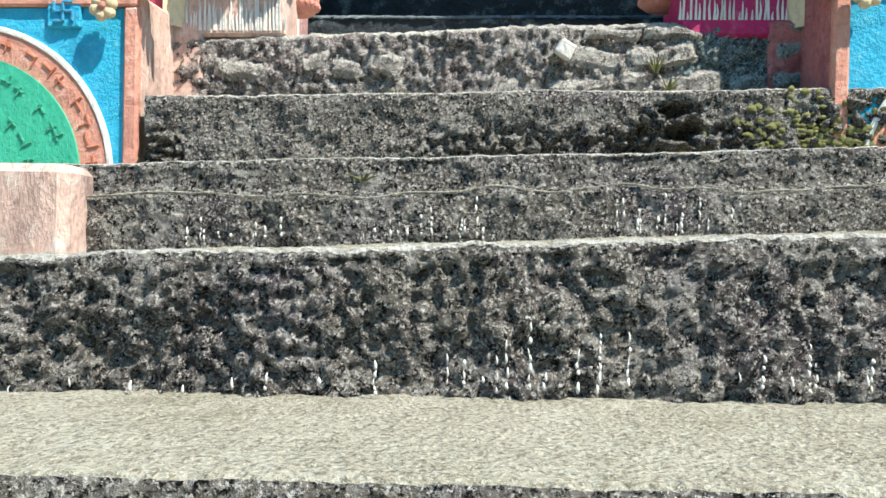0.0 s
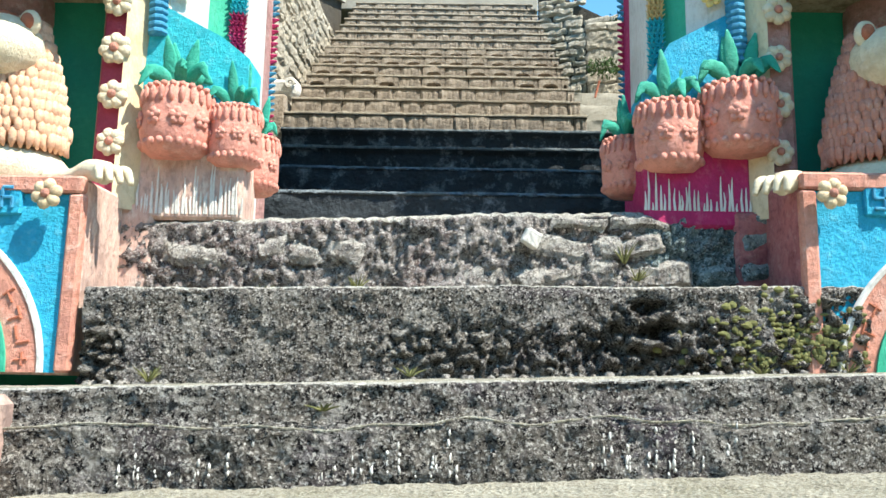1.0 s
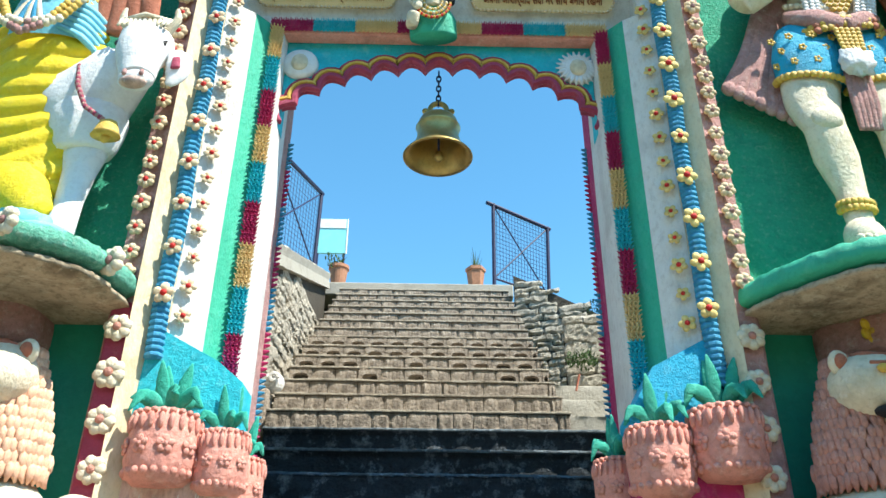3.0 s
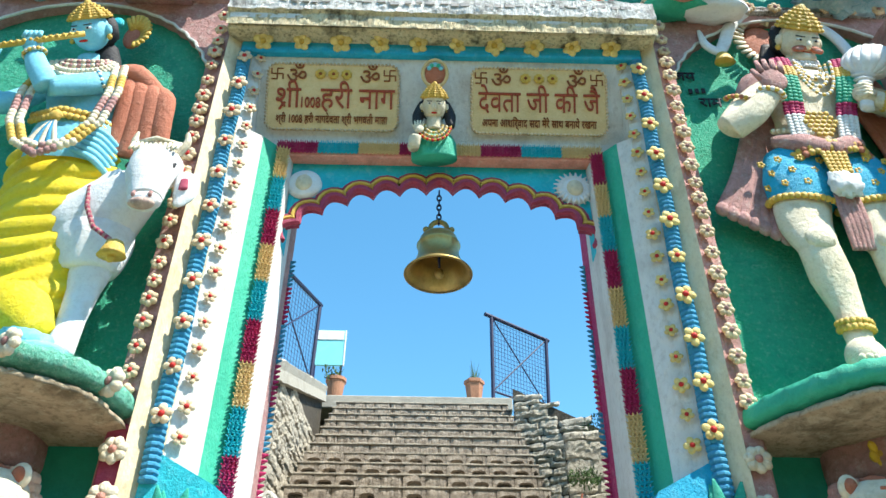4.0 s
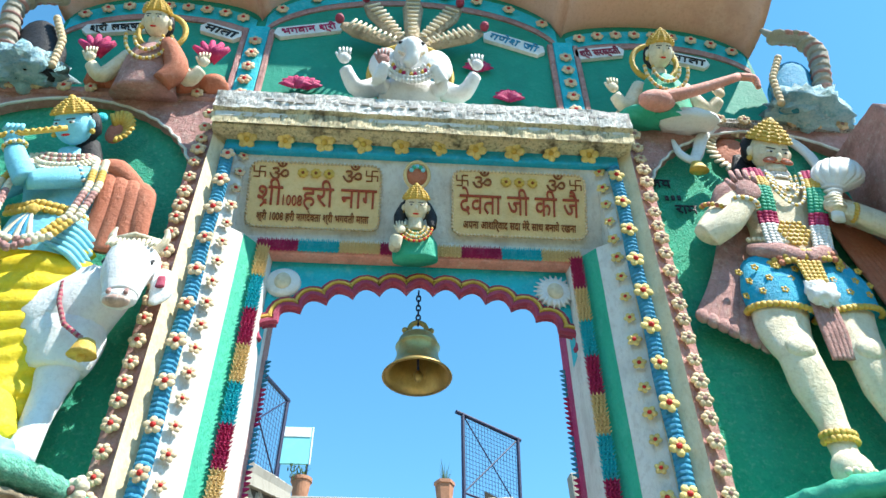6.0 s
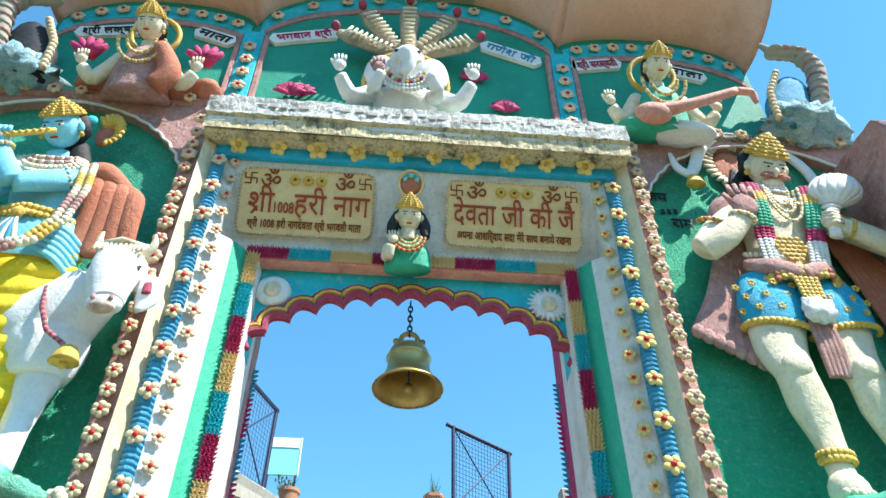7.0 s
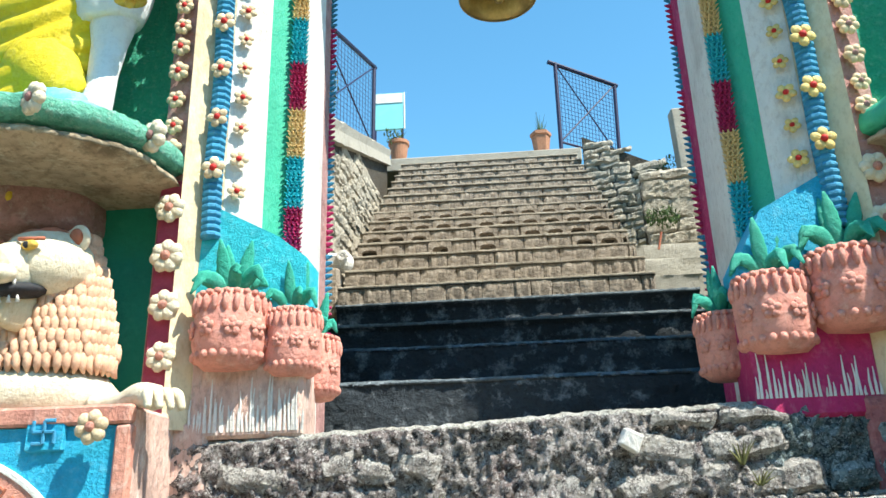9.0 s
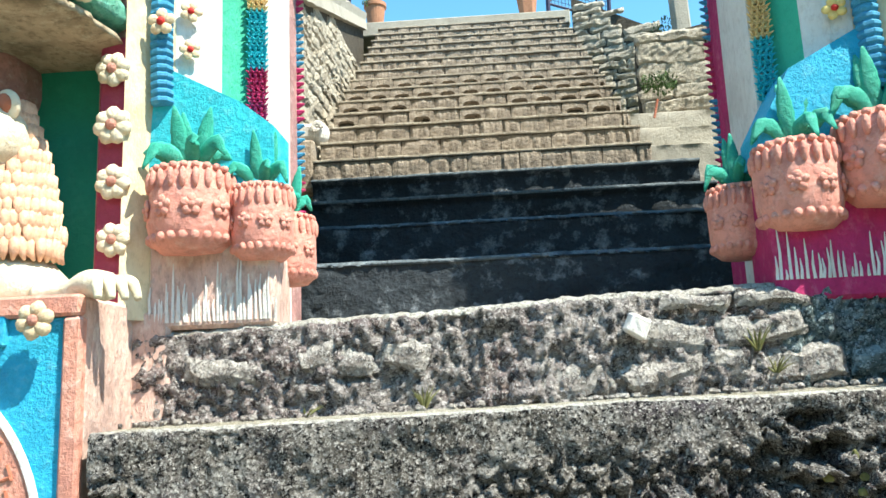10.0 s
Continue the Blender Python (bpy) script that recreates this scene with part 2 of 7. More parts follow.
INKRED = mat("dark_red_lettering", (0.34, 0.06, 0.025), rough=0.7, scale=20, bump=0.1, amount=0.3)
LEAF = mat("leaf_green_paint", (0.03, 0.36, 0.26), (0.015, 0.2, 0.14), (0.15, 0.55, 0.42), 0.65, scale=10, fine=60, bump=0.35, amount=0.5)
BRASS = mat("weathered_brass", (0.5, 0.36, 0.13), (0.28, 0.2, 0.08), (0.6, 0.47, 0.22), 0.42, metal=0.85, scale=9, fine=70, bump=0.08, amount=0.5)
IRON = mat("navy_painted_iron", (0.02, 0.025, 0.07), rough=0.55, scale=12, bump=0.1, amount=0.4)
POT = mat("clay_pot", (0.45, 0.22, 0.13), rough=0.9, scale=9, bump=0.3)
PLANT = mat("green_foliage", (0.07, 0.12, 0.035), (0.035, 0.07, 0.02), (0.13, 0.17, 0.06), 0.8, scale=20, bump=0.0, island=0.3)
MOSS = mat("moss_green_grass", (0.16, 0.16, 0.06), (0.07, 0.08, 0.03), (0.26, 0.24, 0.11), 0.9, scale=20, bump=0.0, island=0.3)
BOARD = mat("cyan_board", (0.25, 0.68, 0.7), (0.2, 0.55, 0.6), (0.4, 0.8, 0.78), 0.5, scale=3, bump=0.05, amount=0.3)
CLOUD = mat("white_board_paint", (0.8, 0.8, 0.79), rough=0.6, scale=4, bump=0.1, amount=0.3)


# ---- mesh helpers ----
class G:
    """Gathers verts and faces, each face with its material, and makes one mesh of them."""

    def __init__(self):
        self.v, self.f, self.k, self.mats = [], [], [], []

    def add(self, verts, faces, m):
        if m not in self.mats:
            self.mats.append(m)
        o, i = len(self.v), self.mats.index(m)
        self.v.extend(tuple(p) for p in verts)
        for q in faces:
            self.f.append([o + j for j in q])
            self.k.append(i)
        return self

    def box(self, c, s, m, rot=None, b=0.006, jit=0.0):
        """A box with chamfered edges: centre, full size."""
        h = [x / 2 for x in s]
        b = min(b, min(h) * 0.45)
        vs, ix = [], {}
        for sx in (-1, 1):
            for sy in (-1, 1):
                for sz in (-1, 1):
                    for a in range(3):
                        p = [sx * (h[0] - b), sy * (h[1] - b), sz * (h[2] - b)]
                        p[a] = (sx, sy, sz)[a] * h[a]
                        ix[(sx, sy, sz, a)] = len(vs)
                        vs.append(Vector(p))
        fs = []
        for a in range(3):
            o1, o2 = (a + 1) % 3, (a + 2) % 3
            for s0 in (-1, 1):
                q = []
                for s1, s2 in ((-1, -1), (1, -1), (1, 1), (-1, 1)):
                    k = [0, 0, 0]
                    k[a], k[o1], k[o2] = s0, s1, s2
                    q.append(ix[(*k, a)])
                fs.append(q if s0 > 0 else q[::-1])
                for s1 in (-1, 1):
                    e = []
                    for s2, ax in ((-1, a), (1, a), (1, o1), (-1, o1)):
                        k = [0, 0, 0]
                        k[a], k[o1], k[o2] = s0, s1, s2
                        e.append(ix[(*k, ax)])
                    fs.append(e if s0 * s1 < 0 else e[::-1])
        for sx in (-1, 1):
            for sy in (-1, 1):
                for sz in (-1, 1):
                    t = [ix[(sx, sy, sz, a)] for a in range(3)]
                    fs.append(t if sx * sy * sz > 0 else t[::-1])
        if jit:
            off = {}
            for i, p in enumerate(vs):
                k = i // 3
                off.setdefault(k, Vector((random.uniform(-jit, jit), random.uniform(-jit, jit), random.uniform(-jit, jit))))
                vs[i] = p + off[k]
        r = rot.to_3x3() if rot else Matrix.Identity(3)
        return self.add([r @ p + Vector(c) for p in vs], fs, m)

    def ell(self, c, r, m, rot=None, seg=14, rings=9, lump=0.0, freq=4.0):
        """An ellipsoid, lumpy if asked for."""
        R = rot.to_3x3() if rot else Matrix.Identity(3)
        c = Vector(c)
        vs = []
        for j in range(rings + 1):
            th = math.pi * j / rings
            n = 1 if j in (0, rings) else seg
            for i in range(n):
                ph = 2 * math.pi * i / seg
                d = Vector((math.sin(th) * math.cos(ph), math.sin(th) * math.sin(ph), math.cos(th)))
                k = 1 + lump * noise.noise(d * freq + c * 3) if lump else 1
                vs.append(R @ Vector((d.x * r[0] * k, d.y * r[1] * k, d.z * r[2] * k)) + c)
        fs = []
        row = lambda j: 0 if j == 0 else 1 + (j - 1) * seg
        for i in range(seg):
            i2 = (i + 1) % seg
            fs.append((0, 1 + i, 1 + i2))
            for j in range(1, rings - 1):
                fs.append((row(j) + i, row(j + 1) + i, row(j + 1) + i2, row(j) + i2))
            last = 1 + (rings - 1) * seg
            fs.append((row(rings - 1) + i, last, row(rings - 1) + i2))
        return self.add(vs, fs, m)

    def tube(self, pts, rad, m, seg=8, flat=1.0, closed=False):
        """A tube along points; rad is one radius or one for each point; flat squashes it in y."""
        pts = [Vector(p) for p in pts]
        n = len(pts)
        rad = rad if isinstance(rad, (list, tuple)) else [rad] * n
        vs = []
        for i, p in enumerate(pts):
            a, b = pts[i - 1] if (i or closed) else p, pts[(i + 1) % n] if (i < n - 1 or closed) else p
            d = (b - a).normalized() if (b - a).length else Vector((0, 0, 1))
            ref = Vector((0, 1, 0)) if abs(d.y) < 0.9 else Vector((1, 0, 0))
            u = d.cross(ref).normalized()
            w = u.cross(d)
            for k in range(seg):
                an = 2 * math.pi * k / seg
                o = u * math.cos(an) * rad[i] + w * math.sin(an) * rad[i] * flat
                vs.append(p + o)
        fs = []
        for i in range(n if closed else n - 1):
            i2 = (i + 1) % n
            for k in range(seg):
                k2 = (k + 1) % seg
                fs.append((i * seg + k2, i * seg + k, i2 * seg + k, i2 * seg + k2))
        if not closed:
            fs.append(list(range(seg)))
            fs.append([(n - 1) * seg + k for k in reversed(range(seg))])
        return self.add(vs, fs, m)

    def lathe(self, prof, m, at=(0, 0, 0), seg=24, rot=None, wob=None):
        R = rot.to_3x3() if rot else Matrix.Identity(3)
        vs = []
        for r, z in prof:
            for i in range(seg):
                a = 2 * math.pi * i / seg
                k = wob(a, z) if wob else 1
                vs.append(R @ Vector((r * k * math.cos(a), r * k * math.sin(a), z)) + Vector(at))
        fs = [(j * seg + i, j * seg + (i + 1) % seg, (j + 1) * seg + (i + 1) % seg, (j + 1) * seg + i)
              for j in range(len(prof) - 1) for i in range(seg)]
        return self.add(vs, fs, m)

    def prism(self, poly, y0, y1, m, back=True):
        """A flat shape in x and z, from y0 (front) to y1 (back)."""
        area = sum(poly[i - 1][0] * poly[i][1] - poly[i][0] * poly[i - 1][1] for i in range(len(poly)))
        if area < 0:
            poly = poly[::-1]
        n = len(poly)
        vs = [(x, y0, z) for x, z in poly] + [(x, y1, z) for x, z in poly]
        fs = [list(range(n))] + ([list(range(2 * n - 1, n - 1, -1))] if back else [])
        fs += [(i, i + n, (i + 1) % n + n, (i + 1) % n) for i in range(n)]
        return self.add(vs, fs, m)

    def make(self, name, parent=None, label="", smooth=False, category="", kind="", group="", at=None):
        me = bpy.data.meshes.new(name)
        me.from_pydata(self.v, [], self.f)
        for m in self.mats:
            me.materials.append(m)
        me.polygons.foreach_set("material_index", self.k)
        if smooth:
            me.polygons.foreach_set("use_smooth", [True] * len(self.f))
        me.update()
        ob = new(name, me)
        if parent:
            ob.parent = parent
        if at:
            ob.location = at
        return tagged(ob, label, category, group, kind)


def empty(name, at, label, category, kind="", group=""):
    ob = new(name)
    ob.location = at
    ob.empty_display_size = 0.1
    return tagged(ob, label, category, group, kind)


def fbm(x, y, z, k):
    return noise.noise(Vector((x * k, y * k, z * k)))


def rough_sheet(g, pts, m, nx, x0, x1, amp, slope=0.0, mats=None, seed=0.0, mask=None, bend=None):
    """A sheet along x whose cross-section is the polyline pts of (y, z, outward y, outward z, roughness, material)."""
    n = len(pts)
    vs = []
    for i in range(nx + 1):
        u = 2 * i / nx - 1
        x = (x0 + x1) / 2 + (x1 - x0) / 2 * (u if x1 - x0 < 5 else 0.36 * u + 0.64 * u ** 3)
        for y, z, oy, oz, r, _ in pts:
            d = fbm(x + seed, y, z, 3) * 0.8 + fbm(x + seed, y, z, 11) * 0.7 + fbm(x, y + seed, z, 34) * 0.55 + fbm(x, y + seed, z, 75) * 0.4
            d *= amp * r
            if mask:
                d += mask(x, y, z) * r
            zz = z + slope * x + (bend(x, z) if bend else 0)
            vs.append((x + 0.3 * amp * fbm(x, y, z + 5, 20), y + oy * d, zz + oz * d))
    fs, by = [], {}
    for i in range(nx):
        for j in range(n - 1):
            by.setdefault(pts[j][5], []).append((i * n + j, (i + 1) * n + j, (i + 1) * n + j + 1, i * n + j + 1))
    base = len(g.v)
    for k, (mm, ff) in enumerate(by.items()):
        if k == 0:
            g.add(vs, ff, mm)
        else:
            if mm not in g.mats:
                g.mats.append(mm)
            for q in ff:
                g.f.append([base + j for j in q])
                g.k.append(g.mats.index(mm))
    return g


# ---- ground and front stairs ----
g = G()
gx, gy = 60, 60
vs, fs = [], []
for i in range(gx + 1):
    for j in range(gy + 1):
        u, w = i / gx * 2 - 1, j / gy * 2 - 1
        x, y = 900 * u * abs(u) ** 2.2, 900 * w * abs(w) ** 2.2
        z = -1.25 + 0.25 * noise.noise(Vector((x * 0.05, y * 0.05, 0))) * min(1, abs(x) * 0.05 + abs(y) * 0.02)
        # unseen rise behind the camera, added to cut sky light on the gate
        if y < -4:
            z += min(14, 0.5 * (-y - 4)) + 0.6 * noise.noise(Vector((x * 0.2, y * 0.2, 5)))
        vs.append((x, y, z))
for i in range(gx):
    for j in range(gy):
        a = i * (gy + 1) + j
        fs.append((a, a + gy + 1, a + gy + 2, a + 1))
g.add(vs, fs, EARTH)
g.make("ground", label="dry earthen hillside ground around the gate, with an unseen slope added to block sky", category="ground", kind="structure", smooth=True)

stairs = empty("front_stairs", (0, 0, 0), "broad weathered concrete steps, blackened risers and pale worn treads with sun contrast in the colour", "stairs", "structure")


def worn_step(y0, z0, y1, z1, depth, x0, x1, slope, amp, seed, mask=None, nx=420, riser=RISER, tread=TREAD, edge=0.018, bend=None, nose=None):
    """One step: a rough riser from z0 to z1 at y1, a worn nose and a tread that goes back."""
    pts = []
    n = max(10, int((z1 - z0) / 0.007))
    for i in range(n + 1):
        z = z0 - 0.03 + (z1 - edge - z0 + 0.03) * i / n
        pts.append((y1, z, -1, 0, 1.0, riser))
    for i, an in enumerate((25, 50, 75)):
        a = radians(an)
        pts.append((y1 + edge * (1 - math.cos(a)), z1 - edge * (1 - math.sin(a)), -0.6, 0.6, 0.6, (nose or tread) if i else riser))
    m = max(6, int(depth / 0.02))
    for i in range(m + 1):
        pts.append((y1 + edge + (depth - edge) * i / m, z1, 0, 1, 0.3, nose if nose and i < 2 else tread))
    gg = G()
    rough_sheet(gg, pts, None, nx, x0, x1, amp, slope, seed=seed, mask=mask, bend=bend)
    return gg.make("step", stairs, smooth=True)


def crumble(cx, cz, wx, wz, depth, k=26):
    def f(x, y, z):
        m = max(0.0, 1 - ((x - cx) / wx) ** 2 - ((z - cz) / wz) ** 2)
        return (abs(fbm(x, y, z, k)) * 2.2 - 0.55 + fbm(x, y, z, 60)) * depth * min(1, m * 2)
    return f


def both(*fs_):
    return lambda x, y, z: sum(f(x, y, z) for f in fs_)


def plaster_lip(x, y, z):
    """The thicker lower coat of the second riser, with its broken upper edge."""
    top = 0.375 + 0.025 * noise.noise(Vector((x * 2.2, 3, 0))) + 0.02 * noise.noise(Vector((x * 7, 1, 0)))
    return 0.034 if z < top else (0.0 if z > top + 0.012 else 0.012)


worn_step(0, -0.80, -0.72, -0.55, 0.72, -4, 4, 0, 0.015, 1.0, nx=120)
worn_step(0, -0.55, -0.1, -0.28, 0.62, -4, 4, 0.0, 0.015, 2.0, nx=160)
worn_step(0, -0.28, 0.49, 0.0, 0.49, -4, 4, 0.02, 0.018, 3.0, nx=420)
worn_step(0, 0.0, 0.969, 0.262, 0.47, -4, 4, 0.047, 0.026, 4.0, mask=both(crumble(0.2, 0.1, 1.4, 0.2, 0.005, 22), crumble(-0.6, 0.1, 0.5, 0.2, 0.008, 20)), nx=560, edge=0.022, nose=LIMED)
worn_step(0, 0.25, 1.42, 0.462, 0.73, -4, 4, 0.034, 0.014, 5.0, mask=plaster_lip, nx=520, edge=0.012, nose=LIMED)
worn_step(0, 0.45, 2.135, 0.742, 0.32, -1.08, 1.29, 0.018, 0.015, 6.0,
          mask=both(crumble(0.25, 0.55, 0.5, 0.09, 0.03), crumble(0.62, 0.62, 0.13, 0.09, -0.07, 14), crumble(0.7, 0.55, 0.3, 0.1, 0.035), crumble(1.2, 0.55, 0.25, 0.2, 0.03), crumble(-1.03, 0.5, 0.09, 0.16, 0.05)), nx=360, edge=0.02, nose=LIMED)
# pale broken rim of the lower plaster coat
g = G()
lip, run = [], random.Random(3)
for i in range(420):
    x = -1.15 + 2.1 * i / 419
    z = 0.375 + 0.025 * noise.noise(Vector((x * 2.2, 3, 0))) + 0.02 * noise.noise(Vector((x * 7, 1, 0)))
    lip.append((x, 1.392 - 0.008 * fbm(x, 1.42, z, 11), z + 0.034 * x + 0.002))
g.tube(lip, [0.004 * max(0.25, 0.7 + noise.noise(Vector((x * 30, 4, 0)))) for x, _, _ in lip], TREAD, 5)
tagged(g.make("plaster_rim", stairs, "pale broken plaster edge"), kind="stuff")
moss, rm = G(), random.Random(17)
for k in range(260):
    x, z = 1.05 + rm.gauss(0, 0.12), 0.5 + abs(rm.gauss(0, 0.09))
    if x < 1.28 and z < 0.74:
        moss.ell((x, 2.128 + rm.uniform(-0.004, 0.004), z + 0.018 * x), (rm.uniform(0.006, 0.016), 0.006, rm.uniform(0.005, 0.012)), MOSS, seg=6, rings=4, lump=0.5)
tagged(moss.make("moss", stairs, "olive moss on the broken riser end"), kind="stuff")
# block that closes the left end of the second step
g = G()
g.box((-1.42, 1.37, 0.3), (1.1, 0.14, 0.24), PALEPINK, b=0.02, jit=0.006)
tagged(g.make("end_block"), "lime-streaked plastered block on the stair end", "block")

# threshold course: rubble stones in mortar
thr = empty("threshold_wall", (0, 0, 0), "rubble stone threshold course with crumbling mortar and white-edged top", "wall", "structure")
SL = 0.036
pts = []
for i in range(26):
    pts.append((2.425, 0.71 + 0.29 * i / 25, -1, 0, 1.0, MORTAR))
for a in (30, 60):
    pts.append((2.425 + 0.02 * (1 - math.cos(radians(a))), 1.02 - 0.02 * (1 - math.sin(radians(a))), -0.6, 0.6, 0.8, LIMED))
for i in range(14):
    pts.append((2.45 + 0.75 * (i / 13), 1.025, 0, 1, 0.35, LIMED if i < 3 else TREAD))
g = G()
rough_sheet(g, pts, None, 270, -1.16, 0.7, 0.022, SL, seed=9.0, mask=crumble(0.1, 0.85, 1.6, 0.2, 0.016, 22))
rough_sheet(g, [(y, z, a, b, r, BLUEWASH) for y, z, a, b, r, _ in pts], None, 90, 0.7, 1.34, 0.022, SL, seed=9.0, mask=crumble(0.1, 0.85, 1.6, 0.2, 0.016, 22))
g.make("mortar_bed", thr, smooth=True)


def boulder(w, d, h, seed):
    """A dressed but uneven stone."""
    gg = G()
    nx_, nz_ = max(3, int(w / 0.02)), max(3, int(h / 0.02))
    vs, fs = [], []
    for j in range(nz_ + 1):
        for i in range(nx_ + 1):
            u, w2 = i / nx_ * 2 - 1, j / nz_ * 2 - 1
            e = max(abs(u), abs(w2))
            bulge = d * (0.7 if e > 0.99 else 1 - 0.05 * e * e)
            k = 1 - 0.06 * (abs(u * w2)) ** 2
            x, z = u * w / 2 * k, w2 * h / 2 * k
            nn = fbm(x + seed, seed, z, 14) * 0.5 + fbm(x, seed * 2, z, 40) * 0.5
            edge = 0.022 * fbm(x + seed * 3, 0, z + seed, 11) + 0.008 * fbm(x + seed, 5, z, 32)
            vs.append((x + edge, -bulge * (1 + nn) if e < 0.999 else 0.0, z + edge))
    for j in range(nz_):
        for i in range(nx_):
            a = j * (nx_ + 1) + i
            fs.append((a, a + 1, a + nx_ + 2, a + nx_ + 1))
    return vs, fs, gg


stone_rows = [(0.795, 0.1, (-0.98, 1.2)), (0.905, 0.095, (-0.98, 1.2)), (0.978, 0.05, (-0.7, 1.2))]
rs = random.Random(5)
for zc, h, (xa, xb) in stone_rows:
    x = xa
    while x < xb:
        w = rs.uniform(0.09, 0.26)
        if rs.random() < (0.35 if x < 0.1 else 0.8):
            hh = h * rs.uniform(0.7, 1.05)
            vs, fs, gg = boulder(w * 0.95, rs.uniform(0.008, 0.02), hh, rs.uniform(0, 50))
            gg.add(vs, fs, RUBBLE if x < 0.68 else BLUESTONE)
            st_ = gg.make("stone", thr, smooth=False, at=(x + w / 2, 2.425, zc + SL * (x + w / 2) + rs.uniform(-0.015, 0.015)))
            st_.rotation_euler = (rs.uniform(-0.15, 0.1), rs.uniform(-0.14, 0.14), rs.uniform(-0.12, 0.12))
        x += w
g = G()
g.box((0, 0, 0), (0.06, 0.05, 0.055), WHITE, Euler((0.1, 0.5, 0.2)).to_matrix(), 0.006, 0.003)
g.make("stone", thr, "loose white-painted stone", at=(0.305, 2.40, 0.94))

# ---- gate ----
gate = empty("temple_gate", (0, 2.44, 1.0), "brightly painted masonry temple gateway with stucco reliefs", "gate", "structure")
gate.location = (0, 0, 0)


def mirror(poly, s):
    return [(x * s, z) for x, z in poly]


def plan_wall(g, plan, z0, z1, mats, s=1):
    """Upright faces over a plan line of (x, y), one material for each stretch."""
    for i in range(len(plan) - 1):
        (xa, ya), (xb, yb) = plan[i], plan[i + 1]
        n = 24
        vs = []
        for k in range(n + 1):
            z = z0 + (z1 - z0) * k / n
            w = 0.004 * noise.noise(Vector((xa * 5, z * 4, s)))
            vs += [(s * xa, ya + w, z), (s * xb, yb + w, z)]
        fs = [(2 * k, 2 * k + 1, 2 * k + 3, 2 * k + 2) if s > 0 else (2 * k + 1, 2 * k, 2 * k + 2, 2 * k + 3) for k in range(n)]
        g.add(vs, fs, mats[i])


PLAN = [(-1.25, 2.60), (-1.235, 2.43), (-1.135, 2.40), (-1.13, 2.372), (-1.068, 2.432), (-1.01, 2.45), (-0.955, 2.475)]
PLAN_IN = [(-0.955, 2.475), (-0.89, 2.52), (-0.825, 2.595), (-0.765, 2.60), (-0.755, 2.66), (-0.755, 2.84), (-0.755, 2.98), (-1.0, 3.0), (-2.9, 3.0)]
for s, nm in ((1, "left"), (-1, "right")):
    g = G()
    plan_wall(g, PLAN, 1.02, 4.1, [GREEN_FLAT, DUSTYPINK, CREAM, CREAM, CREAM, WHITE], s)
    plan_wall(g, PLAN_IN, 1.02, 3.47, [WHITE, JADE, WHITE, WHITE, WHITE, DUSTYPINK if s > 0 else MAGENTA, CEMENT, CEMENT], s)
    plan_wall(g, [(-0.955, 2.475), (-0.965, 2.62), (-1.0, 3.0), (-2.9, 3.0)], 3.46, 4.4, [WHITE, WHITE, CEMENT], s)
    g.make("gate_pier", gate, "fluted gate pier in cream, white and jade paint", smooth=False)
    # recessed side wall with the niches
    g = G()
    nxw, nzw = 70, 120
    vs = []
    for j in range(nzw + 1):
        for i in range(nxw + 1):
            x, z = -1.24 - 1.9 * i / nxw, 0.4 + 4.05 * j / nzw
            vs.append((s * x, 2.53 + 0.006 * fbm(x, s, z, 12) + 0.008 * fbm(x, s, z, 4), z))
    up, lo = [], []
    for j in range(nzw):
        for i in range(nxw):
            a = j * (nxw + 1) + i
            q = (a + 1, a, a + nxw + 1, a + nxw + 2) if s > 0 else (a, a + 1, a + nxw + 2, a + nxw + 1)
            (up if 0.4 + 4.0 * j / nzw > 1.9 else lo).append(q)
    g.add(vs, up, GREEN)
    g.mats.append(GREEN_FLAT)
    for q in lo:
        g.f.append(list(q))
        g.k.append(1)
    g.add([(s * -3.14, 2.5, 0.3), (s * -3.14, 3.0, 0.3), (s * -3.14, 3.0, 4.4), (s * -3.14, 2.5, 4.4)], [(0, 1, 2, 3)], CEMENT)
    g.make("side_wall", gate, "rough green stucco wall behind the reliefs", smooth=True)
    # pink scalloped arch over the upper niche, with its flat spandrel
    poly = [(-1.13, 4.455), (-1.13, 3.72)]
    n = 46
    for k in range(n + 1):
        a = math.pi * k / n
        r = 1 + 0.022 * abs(math.sin(a * n / 2.0 * 0.98))
        poly.append((-1.98 + 0.765 * r * math.cos(a), 3.69 + 0.72 * r * math.sin(a)))
    poly += [(-3.1, 3.69), (-3.1, 4.455)]
    g = G()
    g.prism(mirror(poly, s), 2.47, 2.53, DUSTYPINK)
    g.make("niche_arch", gate, "pink scalloped arch border over the niche")
    g = G()
    g.tube([(s * x, 2.467, z) for x, z in poly[2:-2]], 0.009, WHITE, 6)
    g.make("scallop_trim", gate, "white trim along the scallops")
    g = G()
    g.box((s * -2.1, 2.6, 4.49), (2.0, 0.3, 0.08), DUSTYPINK if s > 0 else RUBBLE, b=0.015, jit=0.01)
    g.make("coping", gate, "weathered plaster coping")

